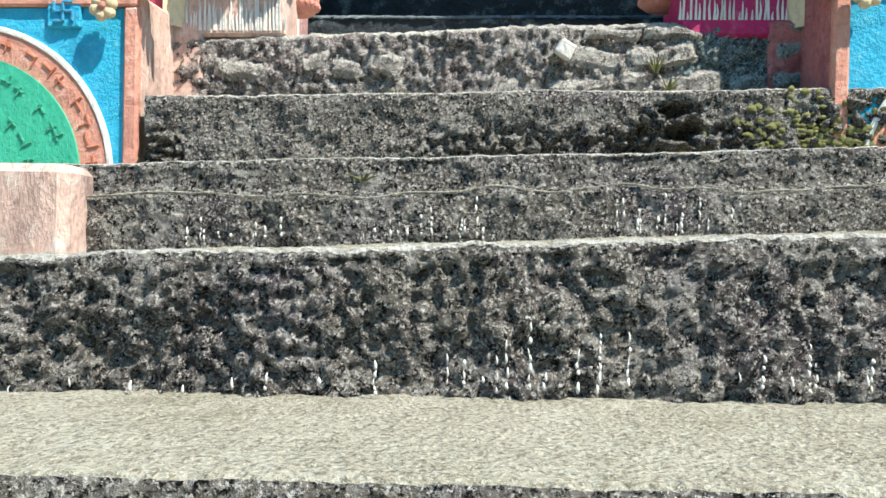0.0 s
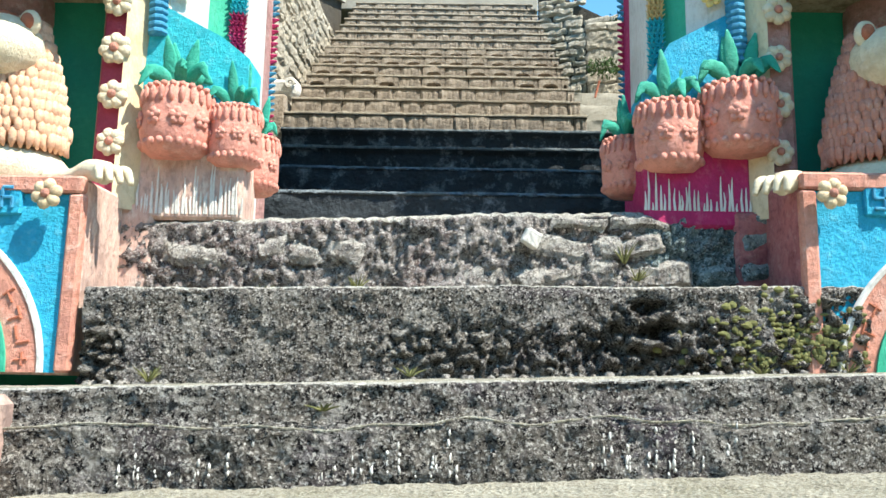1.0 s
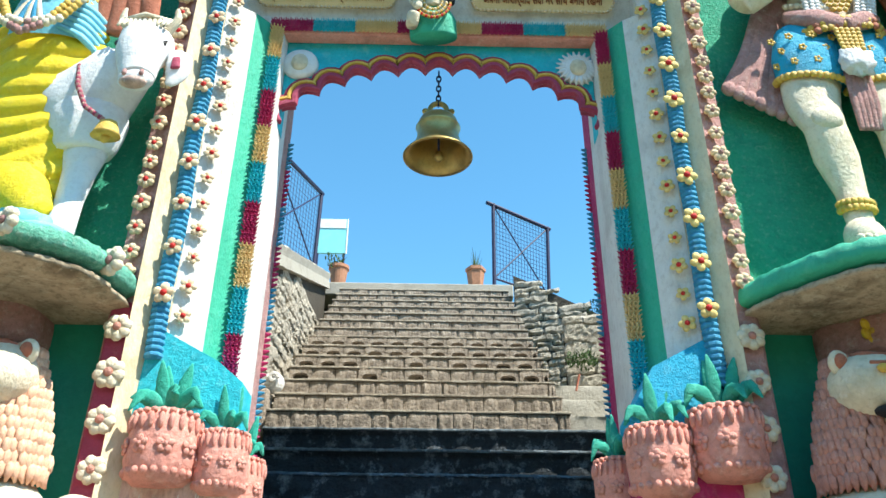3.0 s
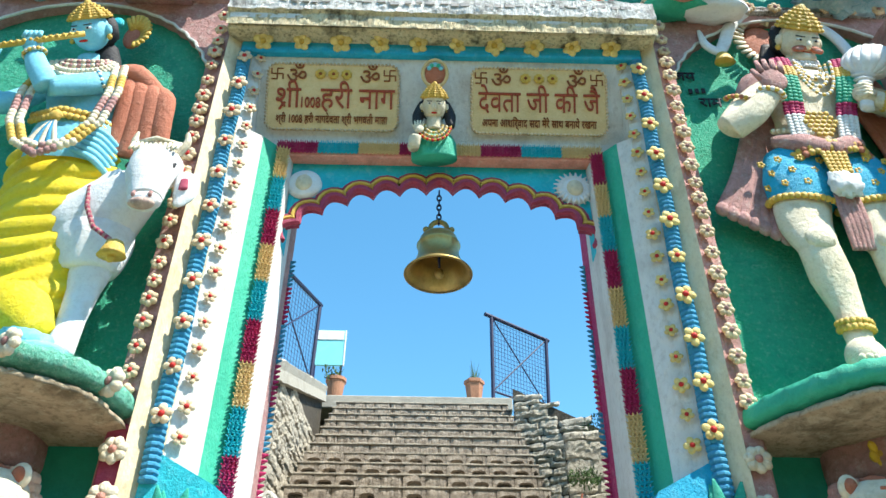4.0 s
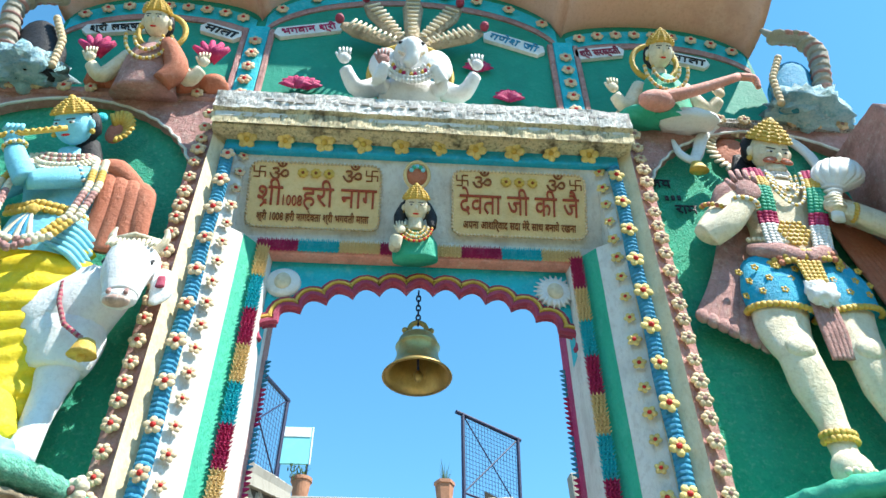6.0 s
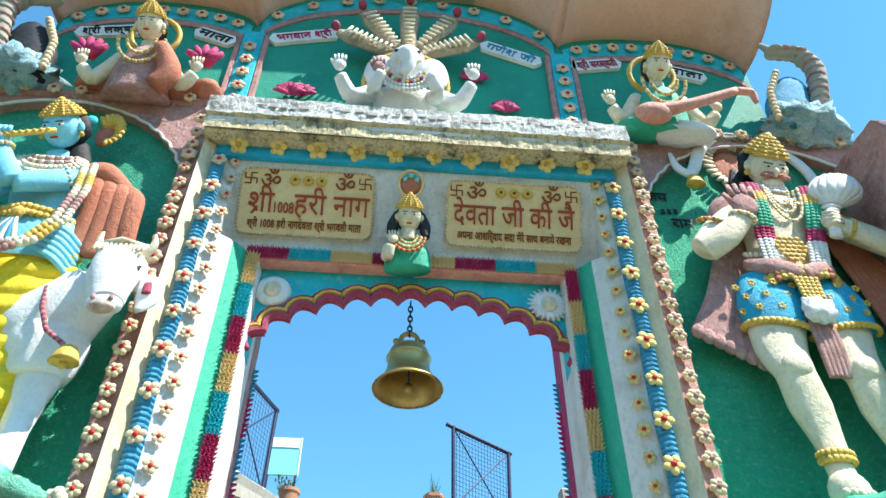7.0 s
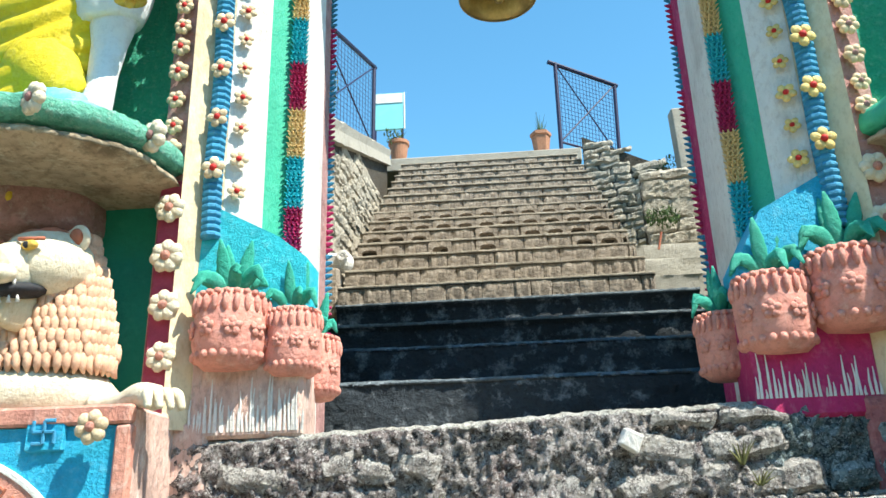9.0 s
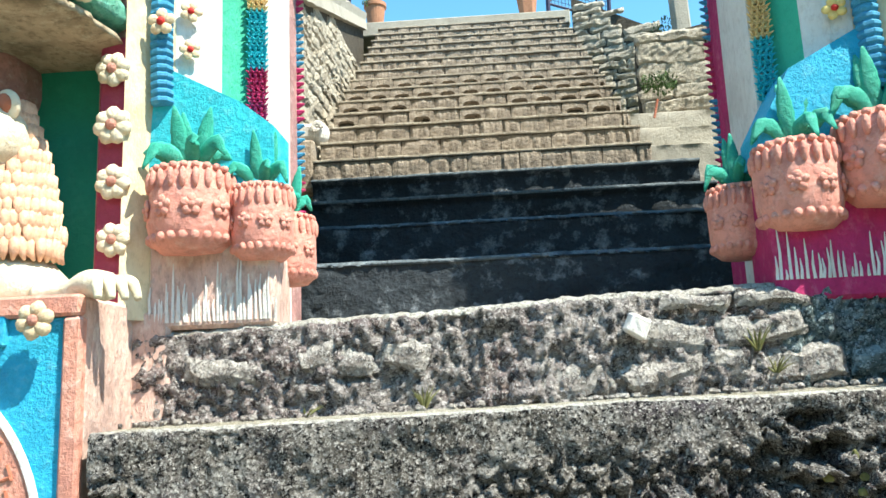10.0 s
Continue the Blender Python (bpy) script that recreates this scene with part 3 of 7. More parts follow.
# wing wall that comes forward beside the guardian
g = G()
nyw, nzw = 14, 60
front = lambda z: 2.02 + 0.02 * noise.noise(Vector((0, 3, z * 3)))
vs = []
for j in range(nzw + 1):
    z = 0.4 + 3.82 * j / nzw
    top = 0.06 * max(0.0, (z - 4.05) / 0.17) ** 2
    for i in range(nyw + 1):
        y = 2.55 + (front(z) + top - 2.55) * i / nyw
        vs.append((2.42 + 0.012 * fbm(y, 1, z, 5) + 0.006 * fbm(y, 2, z, 22), y, z + 0.05 * (1 - i / nyw) * j / nzw))
    vs.append((2.95, front(z) + top, z))
k = nyw + 2
g.add(vs, [(j * k + i, j * k + i + 1, (j + 1) * k + i + 1, (j + 1) * k + i) for j in range(nzw) for i in range(nyw + 1)], DUSTYPINK)
g.add([vs[nzw * k], vs[nzw * k + nyw], vs[nzw * k + nyw + 1], (2.95, 2.55, 4.27)], [(0, 1, 2, 3)], RUBBLE)
g.make("wing_wall", gate, "weathered dusty pink wing wall beside the niche", smooth=True)

# low plinth boxes at both sides
for s in (1, -1):
    g = G()
    dz = 0.0 if s > 0 else 0.05
    g.box((s * -2.1, 2.30, 0.76 + dz / 2), (1.98, 0.29, 0.62 + dz), PALEPINK if s > 0 else ROSEPLASTER, b=0.012, jit=0.006)
    plinth = g.make("plinth", gate, "pink limewashed plinth with a blue panel")
    # raised border round the blue panel
    fx0, fx1, fz0, fz1 = -3.0, -1.125, 0.46, 1.06 + dz
    g = G()
    g.box((s * (fx0 + fx1) / 2, 2.147, fz1 - 0.02), (fx1 - fx0 + 0.03, 0.035, 0.055), PINK, b=0.012)
    g.box((s * (fx1 - 0.005), 2.147, (fz0 + fz1) / 2 - 0.025), (0.05, 0.035, fz1 - fz0 - 0.05), PINK, b=0.012)
    g.make("border", plinth, "salmon raised border")
    g = G()
    nn = 40
    vs = [(s * (fx0 + (fx1 - 0.03 - fx0) * i / nn), 2.151 - 0.004 + 0.003 * fbm(i * 0.3, j * 0.3, 0, 3), fz0 + (fz1 - 0.05 - fz0) * j / 16) for j in range(17) for i in range(nn + 1)]
    fs = [((j * (nn + 1) + i), (j * (nn + 1) + i + 1), ((j + 1) * (nn + 1) + i + 1), ((j + 1) * (nn + 1) + i)) for j in range(16) for i in range(nn)]
    g.add(vs, fs if s > 0 else [q[::-1] for q in fs], BLUE)
    g.make("panel", plinth, "azure roughcast panel")
    # half wheel with a lettered pink band
    cx, cz, R1, R0 = -1.68, 0.46, 0.485, 0.385
    for r, y, m, nm, lb in ((R1, 2.13, PINK, "wheel_band", "salmon band with worn incised writing"), (R0, 2.122, JADE, "wheel_disc", "green half disc with worn incised writing")):
        g = G()
        poly = [(cx + r * math.cos(math.pi * k / 36), cz + r * math.sin(math.pi * k / 36)) for k in range(37)]
        g.prism(mirror(poly, s), y, 2.15, m)
        g.make(nm, plinth, lb)
    g = G()
    g.tube([(s * (cx + R1 * math.cos(math.pi * k / 36)), 2.135, cz + R1 * math.sin(math.pi * k / 36)) for k in range(37)], 0.011, WHITE, 6)
    g.make("rim", plinth, "white rim")
    g = G()
    rw = random.Random(3)
    for r, n, sz in ((0.435, 19, 0.05), (0.33, 15, 0.045), (0.22, 9, 0.045)):
        for k in range(n):
            a = math.pi * (k + 0.5) / n
            for q in range(2):
                rr = r + rw.uniform(-0.25, 0.25) * sz
                a2 = a + rw.uniform(-0.3, 0.3) * math.pi / n
                p = Vector((cx + rr * math.cos(a2), 0, cz + rr * math.sin(a2)))
                d = Vector((math.cos(a2 + q * 1.5), 0, math.sin(a2 + q * 1.5))) * sz * 0.4
                yy = 2.128 if r > 0.39 else 2.12
                g.tube([(s * (p - d).x, yy, (p - d).z), (s * (p + d).x, yy, (p + d).z)], 0.004, TERRA if r > 0.39 else GREEN, 5)
    g.make("writing_strokes", plinth, "worn incised strokes")


def arch_curve(n=13):
    """The multifoil arch line from the left spring to the right one."""
    def base(t):
        x = -0.765 * math.cos(math.pi * t)
        k = max(0.0, 1 - abs(x / 0.765) ** 2.1)
        return x, 3.0 + 0.34 * k ** 0.62
    # even steps by length
    ps = [base(i / 400) for i in range(401)]
    ls = [0]
    for a, b in zip(ps, ps[1:]):
        ls.append(ls[-1] + math.dist(a, b))
    out = []
    for k in range(n):
        a = np.interp(ls[-1] * k / n, ls, range(401))
        b = np.interp(ls[-1] * (k + 1) / n, ls, range(401))
        pa = np.array([np.interp(a, range(401), [p[c] for p in ps]) for c in (0, 1)])
        pb = np.array([np.interp(b, range(401), [p[c] for p in ps]) for c in (0, 1)])
        d = pb - pa
        nrm = np.array([-d[1], d[0]])
        for j in range(7):
            t = j / 7
            q = pa + d * t + nrm * 0.42 * math.sin(math.pi * t) ** 0.8
            out.append((float(q[0]), float(q[1])))
    out.append((0.765, 3.0))
    return out


ARCH = [(x * 0.985, z - 0.075) for x, z in arch_curve()]
g = G()
# spandrel in strips so that the concave outline meshes cleanly
vs, fs = [], []
for x, z in ARCH:
    vs += [(x, 2.668, z), (x, 2.668, 3.6), (x, 2.715, z), (x, 2.715, 3.6)]
for i in range(len(ARCH) - 1):
    a, b = 4 * i, 4 * i + 4
    fs += [(a, b, b + 1, a + 1), (b + 2, a + 2, a + 3, b + 3)]
g.add(vs, fs, AQUA)
g.add(vs, [(4 * i + 4, 4 * i, 4 * i + 2, 4 * i + 6) for i in range(len(ARCH) - 1)], MAROON)
for s in (-1, 1):
    g.box((s * 0.785, 2.717, 3.25), (0.066, 0.094, 0.7), AQUA, b=0.004)
g.make("arch", gate, "turquoise multifoil arch with a maroon soffit")
for off, m, r, y in ((0.0, MAROON, 0.02, 2.663), (0.028, GOLD, 0.011, 2.656), (0.046, MAROON, 0.008, 2.661)):
    g = G()
    line = []
    for i, (x, z) in enumerate(ARCH):
        xa, za = ARCH[max(0, i - 1)]
        xb, zb = ARCH[min(len(ARCH) - 1, i + 1)]
        d = Vector((xb - xa, zb - za)).normalized()
        line.append((x - d.y * off, y, z + d.x * off))
    g.tube(line, r, m, 6)
    g.make("arch_trim", gate, "maroon and gold trim along the foils")
# header: sign wall, red soffit step, lintel slab
g = G()
section = [(2.64, 3.44), (2.628, 3.56), (2.45, 3.985), (2.45, 4.2), (2.76, 4.2), (2.76, 3.44)]
vs = [(q * 0.985, y, z) for q in (-1, 1) for y, z in section]
g.add(vs, [(0, 6, 7, 1), (1, 7, 8, 2), (2, 8, 9, 3), (3, 9, 10, 4), (4, 10, 11, 5), (5, 11, 6, 0), (5, 4, 3, 2, 1, 0), (6, 7, 8, 9, 10, 11)], WHITE)
g.make("header", gate, "whitewashed header wall that leans out over the arch")
g = G()
g.box((0, 2.63, 3.43), (1.66, 0.07, 0.026), CORAL, b=0.004)
g.make("soffit_strip", gate, "coral soffit strip")
g = G()
g.box((0, 2.40, 4.10), (2.27, 0.17, 0.08), MOULD, b=0.01)
g.box((0, 2.72, 4.28), (2.27, 0.55, 0.08), WHITE, b=0.01)
g.make("lintel", gate, "cream lintel with black mould stains")
pts = [(2.30, 4.06, -0.6, -0.6, 0.8, MOULD)] + [(2.30, 4.07 + 0.02 * i, -1, 0, 1, MOULD) for i in range(5)] + [(2.278, 4.165 + 0.02 * i, -1, 0, 1, SLABWHITE) for i in range(8)] + [(2.29 + 0.05 * i, 4.312, 0, 1, 0.6, SLABWHITE) for i in range(8)]
g = G()
rough_sheet(g, pts, None, 220, -1.14, 1.14, 0.01, -0.01, seed=4.0)
g.box((0, 2.5, 4.21), (2.26, 0.4, 0.18), WHITE, b=0.006)
g.make("lintel_slab", gate, "whitewashed lintel slab with faded writing")
# attic wall (frieze) with three arched panels
ARCHES = [(-2.34, -1.09, 5.2, 5.58), (-1.09, 0.92, 5.34, 5.92), (0.92, 2.2, 5.2, 5.54)]


def frieze_top(x):
    for a, b, zs, zt in ARCHES:
        if a <= x <= b:
            u = (x - (a + b) / 2) / ((b - a) / 2)
            e = 5.34 if zs > 5.3 else (5.34 if abs(b + 1.09) < 0.01 and u > 0 or abs(a - 0.92) < 0.01 and u < 0 else zs)
            return e + (zt - e) * math.sqrt(max(0, 1 - u * u))
    return 5.0


g = G()
xs = [-2.34 + 4.54 * i / 120 for i in range(121)]
vs = []
for x in xs:
    vs += [(x, 2.54, 4.3), (x, 2.54, frieze_top(x) + 0.12), (x, 2.74, 4.3), (x, 2.74, frieze_top(x) + 0.12)]
fs = []
for i in range(120):
    a = 4 * i
    fs += [(a, a + 4, a + 5, a + 1), (a + 6, a + 2, a + 3, a + 7), (a + 1, a + 5, a + 7, a + 3)]
fs += [(2, 0, 1, 3), (480, 482, 483, 481)]
g.add(vs, fs, GREEN_FLAT)
g.make("attic_wall", gate, "green attic wall behind seated relief figures")
# canopy: three shells that swell forward and up
for a, b, zs, zt in ARCHES:
    g = G()
    n, m_ = 40, 14
    vs = []
    for i in range(n + 1):
        x = a + (b - a) * i / n
        u = i / n * 2 - 1
        zt0 = frieze_top(min(max(x, a + 0.001), b - 0.001)) + 0.05
        for j in range(m_ + 1):
            t = j / m_
            y = 2.55 - 0.55 * math.sin(t * math.pi / 2) * (0.86 + 0.14 * math.cos(u * 1.5))
            z = zt0 + (0.45 + 0.05 * (1 - u * u)) * (1 - math.cos(t * math.pi / 2)) * 1.0 + 0.04
            vs.append((x * (1 + 0.06 * t), y, z))
    k = m_ + 1
    fs = [(i * k + j, i * k + j + 1, (i + 1) * k + j + 1, (i + 1) * k + j) for i in range(n) for j in range(m_)]
    base = len(vs)
    vs2 = [(x, y + 0.03, z + 0.09) for x, y, z in vs]
    g.add(vs + vs2, fs + [tuple(reversed([base + q for q in f])) for f in fs]
          + [(i * k + m_, base + i * k + m_, base + (i + 1) * k + m_, (i + 1) * k + m_) for i in range(n)]
          + [(j, base + j, base + j + 1, j + 1) for j in range(m_)] + [(n * k + j + 1, base + n * k + j + 1, base + n * k + j, n * k + j) for j in range(m_)], ROSE)
    g.make("canopy_shell", gate, "peach painted cove canopy shell", smooth=True)
g = G()
g.box((-0.1, 2.86, 4.42), (4.3, 0.28, 0.2), CEMENT, b=0.02)
g.box((-0.1, 2.5, 6.0), (4.0, 0.4, 0.1), CEMENT, b=0.02)
g.make("roof_slab", gate, "cement roof over the gate")

# side shelves under the niche figures
for s in (1, -1):
    def shelf(rx, ry, z0, z1, m, name, lb, cx=-1.95, wob=0.02):
        gg = G()
        n = 110
        vs = []
        rows = [(0.93, z0), (1.0, z0 + 0.015), (1.015, z0 * 0.7 + z1 * 0.3), (1.01, z0 * 0.35 + z1 * 0.65), (1.0, z1 - 0.01), (0.97, z1), (0.0, z1 + 0.005)]
        for k, z in rows:
            for i in range(n + 1):
                a = math.pi * i / n
                w = 1 + wob * noise.noise(Vector((a * 3, z * 9, s))) + 0.014 * noise.noise(Vector((a * 16, z * 40, s))) + 0.007 * noise.noise(Vector((a * 45, z * 90, s)))
                vs.append((s * (cx + rx * k * w * math.cos(a)), 2.53 - ry * k * w * math.sin(a) ** (0.5 if s > 0 else 0.95) if 0 < i < n else 2.53, z + 0.01 * noise.noise(Vector((a * 4, z, 1))) + 0.007 * noise.noise(Vector((a * 22, z * 3, 1)))))
        nr = len(rows)
        fs = [(j * (n + 1) + i, (j + 1) * (n + 1) + i, (j + 1) * (n + 1) + i + 1, j * (n + 1) + i + 1) for j in range(nr - 1) for i in range(n)]
        fs.append(list(range(n + 1)))
        if s < 0:
            fs = [tuple(reversed(f)) for f in fs]
        gg.add(vs, fs, m)
        return gg.make(name, gate, lb, smooth=True)
    shelf(0.80 if s > 0 else 0.79, 0.67, 1.89, 1.985, MINT if s > 0 else JADE, "shelf", "mint green curved shelf with lotus studs")
    shelf(0.79 if s > 0 else 0.78, 0.65, 1.84, 1.889, SOFFIT, "shelf_soffit", "stained shelf underside")
    shelf(0.50, 0.28, 1.70, 1.862, DUSTYPINK, "bracket", "pink rounded bracket with painted flowers", cx=-1.98)
    # lotus strip beside the lower niche
    g = G()
    g.box((s * -1.165, 2.447, 1.455), (0.11, 0.1, 0.85), MAROON if s > 0 else DUSTYPINK, b=0.008)
    g.make("rosette_strip", gate, "magenta strip that carries rosettes")
    # base of the pier, painted with drips
    g = G()
    g.box((s * -0.885, 2.52, 1.17), (0.37, 0.19, 0.36), PALEPINK if s > 0 else MAGENTA, b=0.012)
    g.make("pier_base", gate, "limewashed pier base with paint drips" if s > 0 else "magenta pier base with white paint drips")
    g = G()
    g.box((s * -1.09, 2.50, 0.88), (0.17, 0.16, 0.34), PALEPINK if s > 0 else ROSEPLASTER, b=0.012, jit=0.004)
    g.make("pier_foot", gate, "pink limewashed foot of the pier")
    # blue apron above the fruit
    g = G()
    poly = [(-1.08, 1.40), (-0.70, 1.40), (-0.70, 1.58 if s > 0 else 1.48), (-0.80, 1.66), (-1.06, 1.80)]
    g.prism(mirror(poly, s), 2.426, 2.60, AQUA if s > 0 else BLUE)
    g.make("apron", gate, "aqua painted apron behind the fruit")


# ---- stairs behind the gate ----
rear = empty("rear_stairs", (0, 0, 0), "long flight of weathered block steps climbing behind the gate", "stairs", "structure")
STEPS = [(3.2, 1.29), (3.75, 1.55)] + [(3.75 + 0.2576 * k, 1.55 + 0.1853 * k) for k in range(1, 18)]
XL, XR = -1.06, 0.87


def slot_block(w, h):
    gg = G()
    n = 16
    outer, inner, back = [], [], []
    for k in range(n):
        a = 2 * math.pi * (k + 0.5) / n
        c, q = math.cos(a), math.sin(a)
        m = max(abs(c), abs(q))
        outer.append((c / m * w / 2, -0.05, q / m * h / 2))
        inner.append((w * 0.34 * math.copysign(abs(c) ** 0.5, c), -0.052, h * 0.2 * math.copysign(abs(q) ** 0.8, q) - 0.004))
        back.append((inner[-1][0] * 0.94, -0.018, inner[-1][2] * 0.9))
    fs = []
    for k in range(n):
        j = (k + 1) % n
        fs += [(k, j, n + j, n + k), (n + k, n + j, 2 * n + j, 2 * n + k)]
    fs.append(list(range(2 * n, 3 * n)))
    vs = outer + inner + back + [(x, 0.04, z) for x, _, z in outer]
    fs += [((k + 1) % n, k, 3 * n + k, 3 * n + (k + 1) % n) for k in range(n)]
    gg.add(vs, fs, BLOCK)
    gg.tube([(x * 1.08, -0.05, z * 1.15) for x, _, z in inner], 0.004, BLOCK, 5, closed=True)
    return gg


def plain_block(w, h, rr):
    gg = G()
    vs, fs = [], []
    nx_, nz_ = 6, 4
    sd = rr.uniform(0, 90)
    for j in range(nz_ + 1):
        for i in range(nx_ + 1):
            u, q = i / nx_ * 2 - 1, j / nz_ * 2 - 1
            e = max(abs(u), abs(q))
            y = -0.05 + (0.008 if e > 0.99 else 0) - 0.009 * fbm(u * 2 + sd, q, sd, 1.3)
            vs.append((u * w / 2 + 0.006 * fbm(u + sd, q, 3, 2), y, q * h / 2))
    for j in range(nz_):
        for i in range(nx_):
            a = j * (nx_ + 1) + i
            fs.append((a, a + 1, a + nx_ + 2, a + nx_ + 1))
    gg.add(vs, fs, BLOCK)
    return gg


rb = random.Random(11)
for k, (y, z) in enumerate(STEPS):
    zp = STEPS[k - 1][1] if k else 1.03
    yn = STEPS[k + 1][0] if k + 1 < len(STEPS) else y + 3.0
    xa, xb = (-1.0, 1.05) if k < 4 else (XL - 0.02 + 0.008 * max(0, 8 - k), XR)
    # steps 0 to 3 carry the gate's shadow in their dark colours
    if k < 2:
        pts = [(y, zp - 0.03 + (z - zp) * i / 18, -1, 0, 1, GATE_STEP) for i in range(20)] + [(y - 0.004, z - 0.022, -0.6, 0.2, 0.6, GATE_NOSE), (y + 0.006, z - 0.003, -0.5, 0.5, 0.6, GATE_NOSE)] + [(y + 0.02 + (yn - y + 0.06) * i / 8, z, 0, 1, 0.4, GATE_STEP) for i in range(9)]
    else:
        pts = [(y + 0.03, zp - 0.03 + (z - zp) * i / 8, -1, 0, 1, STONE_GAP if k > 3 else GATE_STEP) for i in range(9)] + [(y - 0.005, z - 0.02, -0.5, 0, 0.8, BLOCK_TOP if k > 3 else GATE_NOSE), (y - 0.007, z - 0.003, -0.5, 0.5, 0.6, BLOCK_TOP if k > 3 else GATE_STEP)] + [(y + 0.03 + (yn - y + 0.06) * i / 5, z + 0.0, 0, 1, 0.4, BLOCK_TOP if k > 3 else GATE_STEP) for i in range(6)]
    g = G()
    rough_sheet(g, pts, None, 110, xa, xb, 0.014, 0.0, seed=20.0 + k)
    st = g.make("step", rear, smooth=True)
    if k >= 4:
        x = xa
        slots = k in (8, 9, 10) or k == 7
        while x < xb - 0.03:
            w = 0.172 if slots else rb.uniform(0.1, 0.24)
            w = min(w, xb - x)
            h = z - zp - 0.002
            gg = slot_block(w - 0.003, h) if slots and rb.random() < (0.95 if k > 8 else 0.55) else plain_block(w - 0.003, h, rb)
            gg.make("block", st, at=(x + w / 2, y + 0.05 + rb.uniform(-0.003, 0.003), zp + (z - zp) / 2 - 0.001))
            x += w

# wide cement side steps beside the flight
side = empty("side_steps", (0, 0, 0), "pale cement side steps beside the block flight", "stairs", "structure")
for k in range(4, 7):
    y, z = STEPS[k]
    zp = STEPS[k - 1][1]
    pts = [(y + 0.1, zp - 0.1 + (z - zp + 0.1) * i / 6, -1, 0, 1, CEMENT) for i in range(7)] + [(y + 0.1 + 0.5 * i / 5, z + 0.003, 0, 1, 0.4, CEMENT) for i in range(6)]
    g = G()
    rough_sheet(g, pts, None, 50, 0.85, 2.2, 0.008, 0.0, seed=40.0 + k)
    g.make("step", side, smooth=True)


def stone_wall(name, p0, p1, z0, za, zb, label, thick=0.35, seed=1, flip=False, big=1.0, tilt=0):
    """A dry stone wall from p0 to p1, its top falling from za to zb; stones proud of a dark core."""
    rr = random.Random(seed)
    p0, p1 = Vector((*p0, 0)), Vector((*p1, 0))
    d = (p1 - p0)
    ln = d.length
    d.normalize()
    nrm = Vector((d.y, -d.x, 0)) * (-1 if flip else 1)
    w = empty(name, (0, 0, 0), label, "wall", "structure")
    g = G()
    a, b = p0 - nrm * thick, p1 - nrm * thick
    vs = [(*p.xy, z) for p in (p0, p1, b, a) for z in (z0,)] + [(*p0.xy, za), (*p1.xy, zb), (*b.xy, zb), (*a.xy, za)]
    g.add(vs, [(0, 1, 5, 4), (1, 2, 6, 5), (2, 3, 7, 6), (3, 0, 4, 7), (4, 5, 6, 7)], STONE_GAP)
    g.make("wall_core", w)
    rot = Matrix((d, -nrm, Vector((0, 0, 1)))).transposed()
    z = z0
    count = 0
    while z < max(za, zb):
        h = rr.uniform(0.05, 0.1) * big
        x = 0
        while x < ln:
            wd = rr.uniform(0.14, 0.4) * big
            xm = x + wd / 2
            top = za + (zb - za) * xm / ln
            if z + h * 0.8 < top and xm < ln and count < 290:
                gg = G()
                vs, fs, _ = boulder(wd * 1.0, rr.uniform(0.012, 0.028), min(h, top - z) * 1.12, rr.uniform(0, 90))
                gg.add(vs, fs, STONE_WALL)
                ob = gg.make("stone", w, smooth=False)
                q = p0 + d * xm
                ob.matrix_world = Matrix.Translation((q.x, q.y, z + h / 2)) @ rot.to_4x4() @ pose(0, 0, 0, tilt, rr.uniform(-5, 5), 0)
                count += 1
            x += wd
        z += h
    return w


stone_wall("wall_left", (-1.38, 3.05), (-1.24, 7.9), 1.6, 2.66, 4.52, "tan dry stone retaining wall beside the stairs", seed=3, flip=False, big=1.25)
stone_wall("wall_right", (0.88, 7.45), (2.6, 6.9), 2.4, 4.5, 3.35, "rough pale stone retaining wall running down from the stairs", seed=8, flip=False, big=0.95, tilt=-5)
stone_wall("wall_low", (1.02, 5.42), (2.5, 5.15), 2.35, 3.1, 3.3, "shaded low rubble stone wall", seed=9, big=1.6)
# parapet that slopes beside the left wall
g = G()
poly, vs, n = [], [], 40
for i in range(n + 1):
    y = 3.1 + 4.8 * i / n
    zt = 3.542 + (y - 4.835) * 0.386
    e = 0.012 * fbm(y, 0, 1, 9) + 0.006 * fbm(y, 2, 0, 30)
    for dx, dz in ((0, -0.21 - e), (-0.012, -0.1), (e * 0.5, -0.02 + e), (-0.03, e), (-0.3, e * 0.6), (-0.32, -0.22)):
        vs.append((-1.3 + (y - 3.1) * 0.022 + dx, y, zt + dz))
fs = [(i * 6 + j, (i + 1) * 6 + j, (i + 1) * 6 + (j + 1) % 6, i * 6 + (j + 1) % 6) for i in range(n) for j in range(6)]
fs += [tuple(range(5, -1, -1)), tuple(n * 6 + j for j in range(6))]
g.add(vs, fs, CEMENT)
tagged(g.make("parapet"), "sloping cement parapet on the stone wall", "parapet", kind="structure")
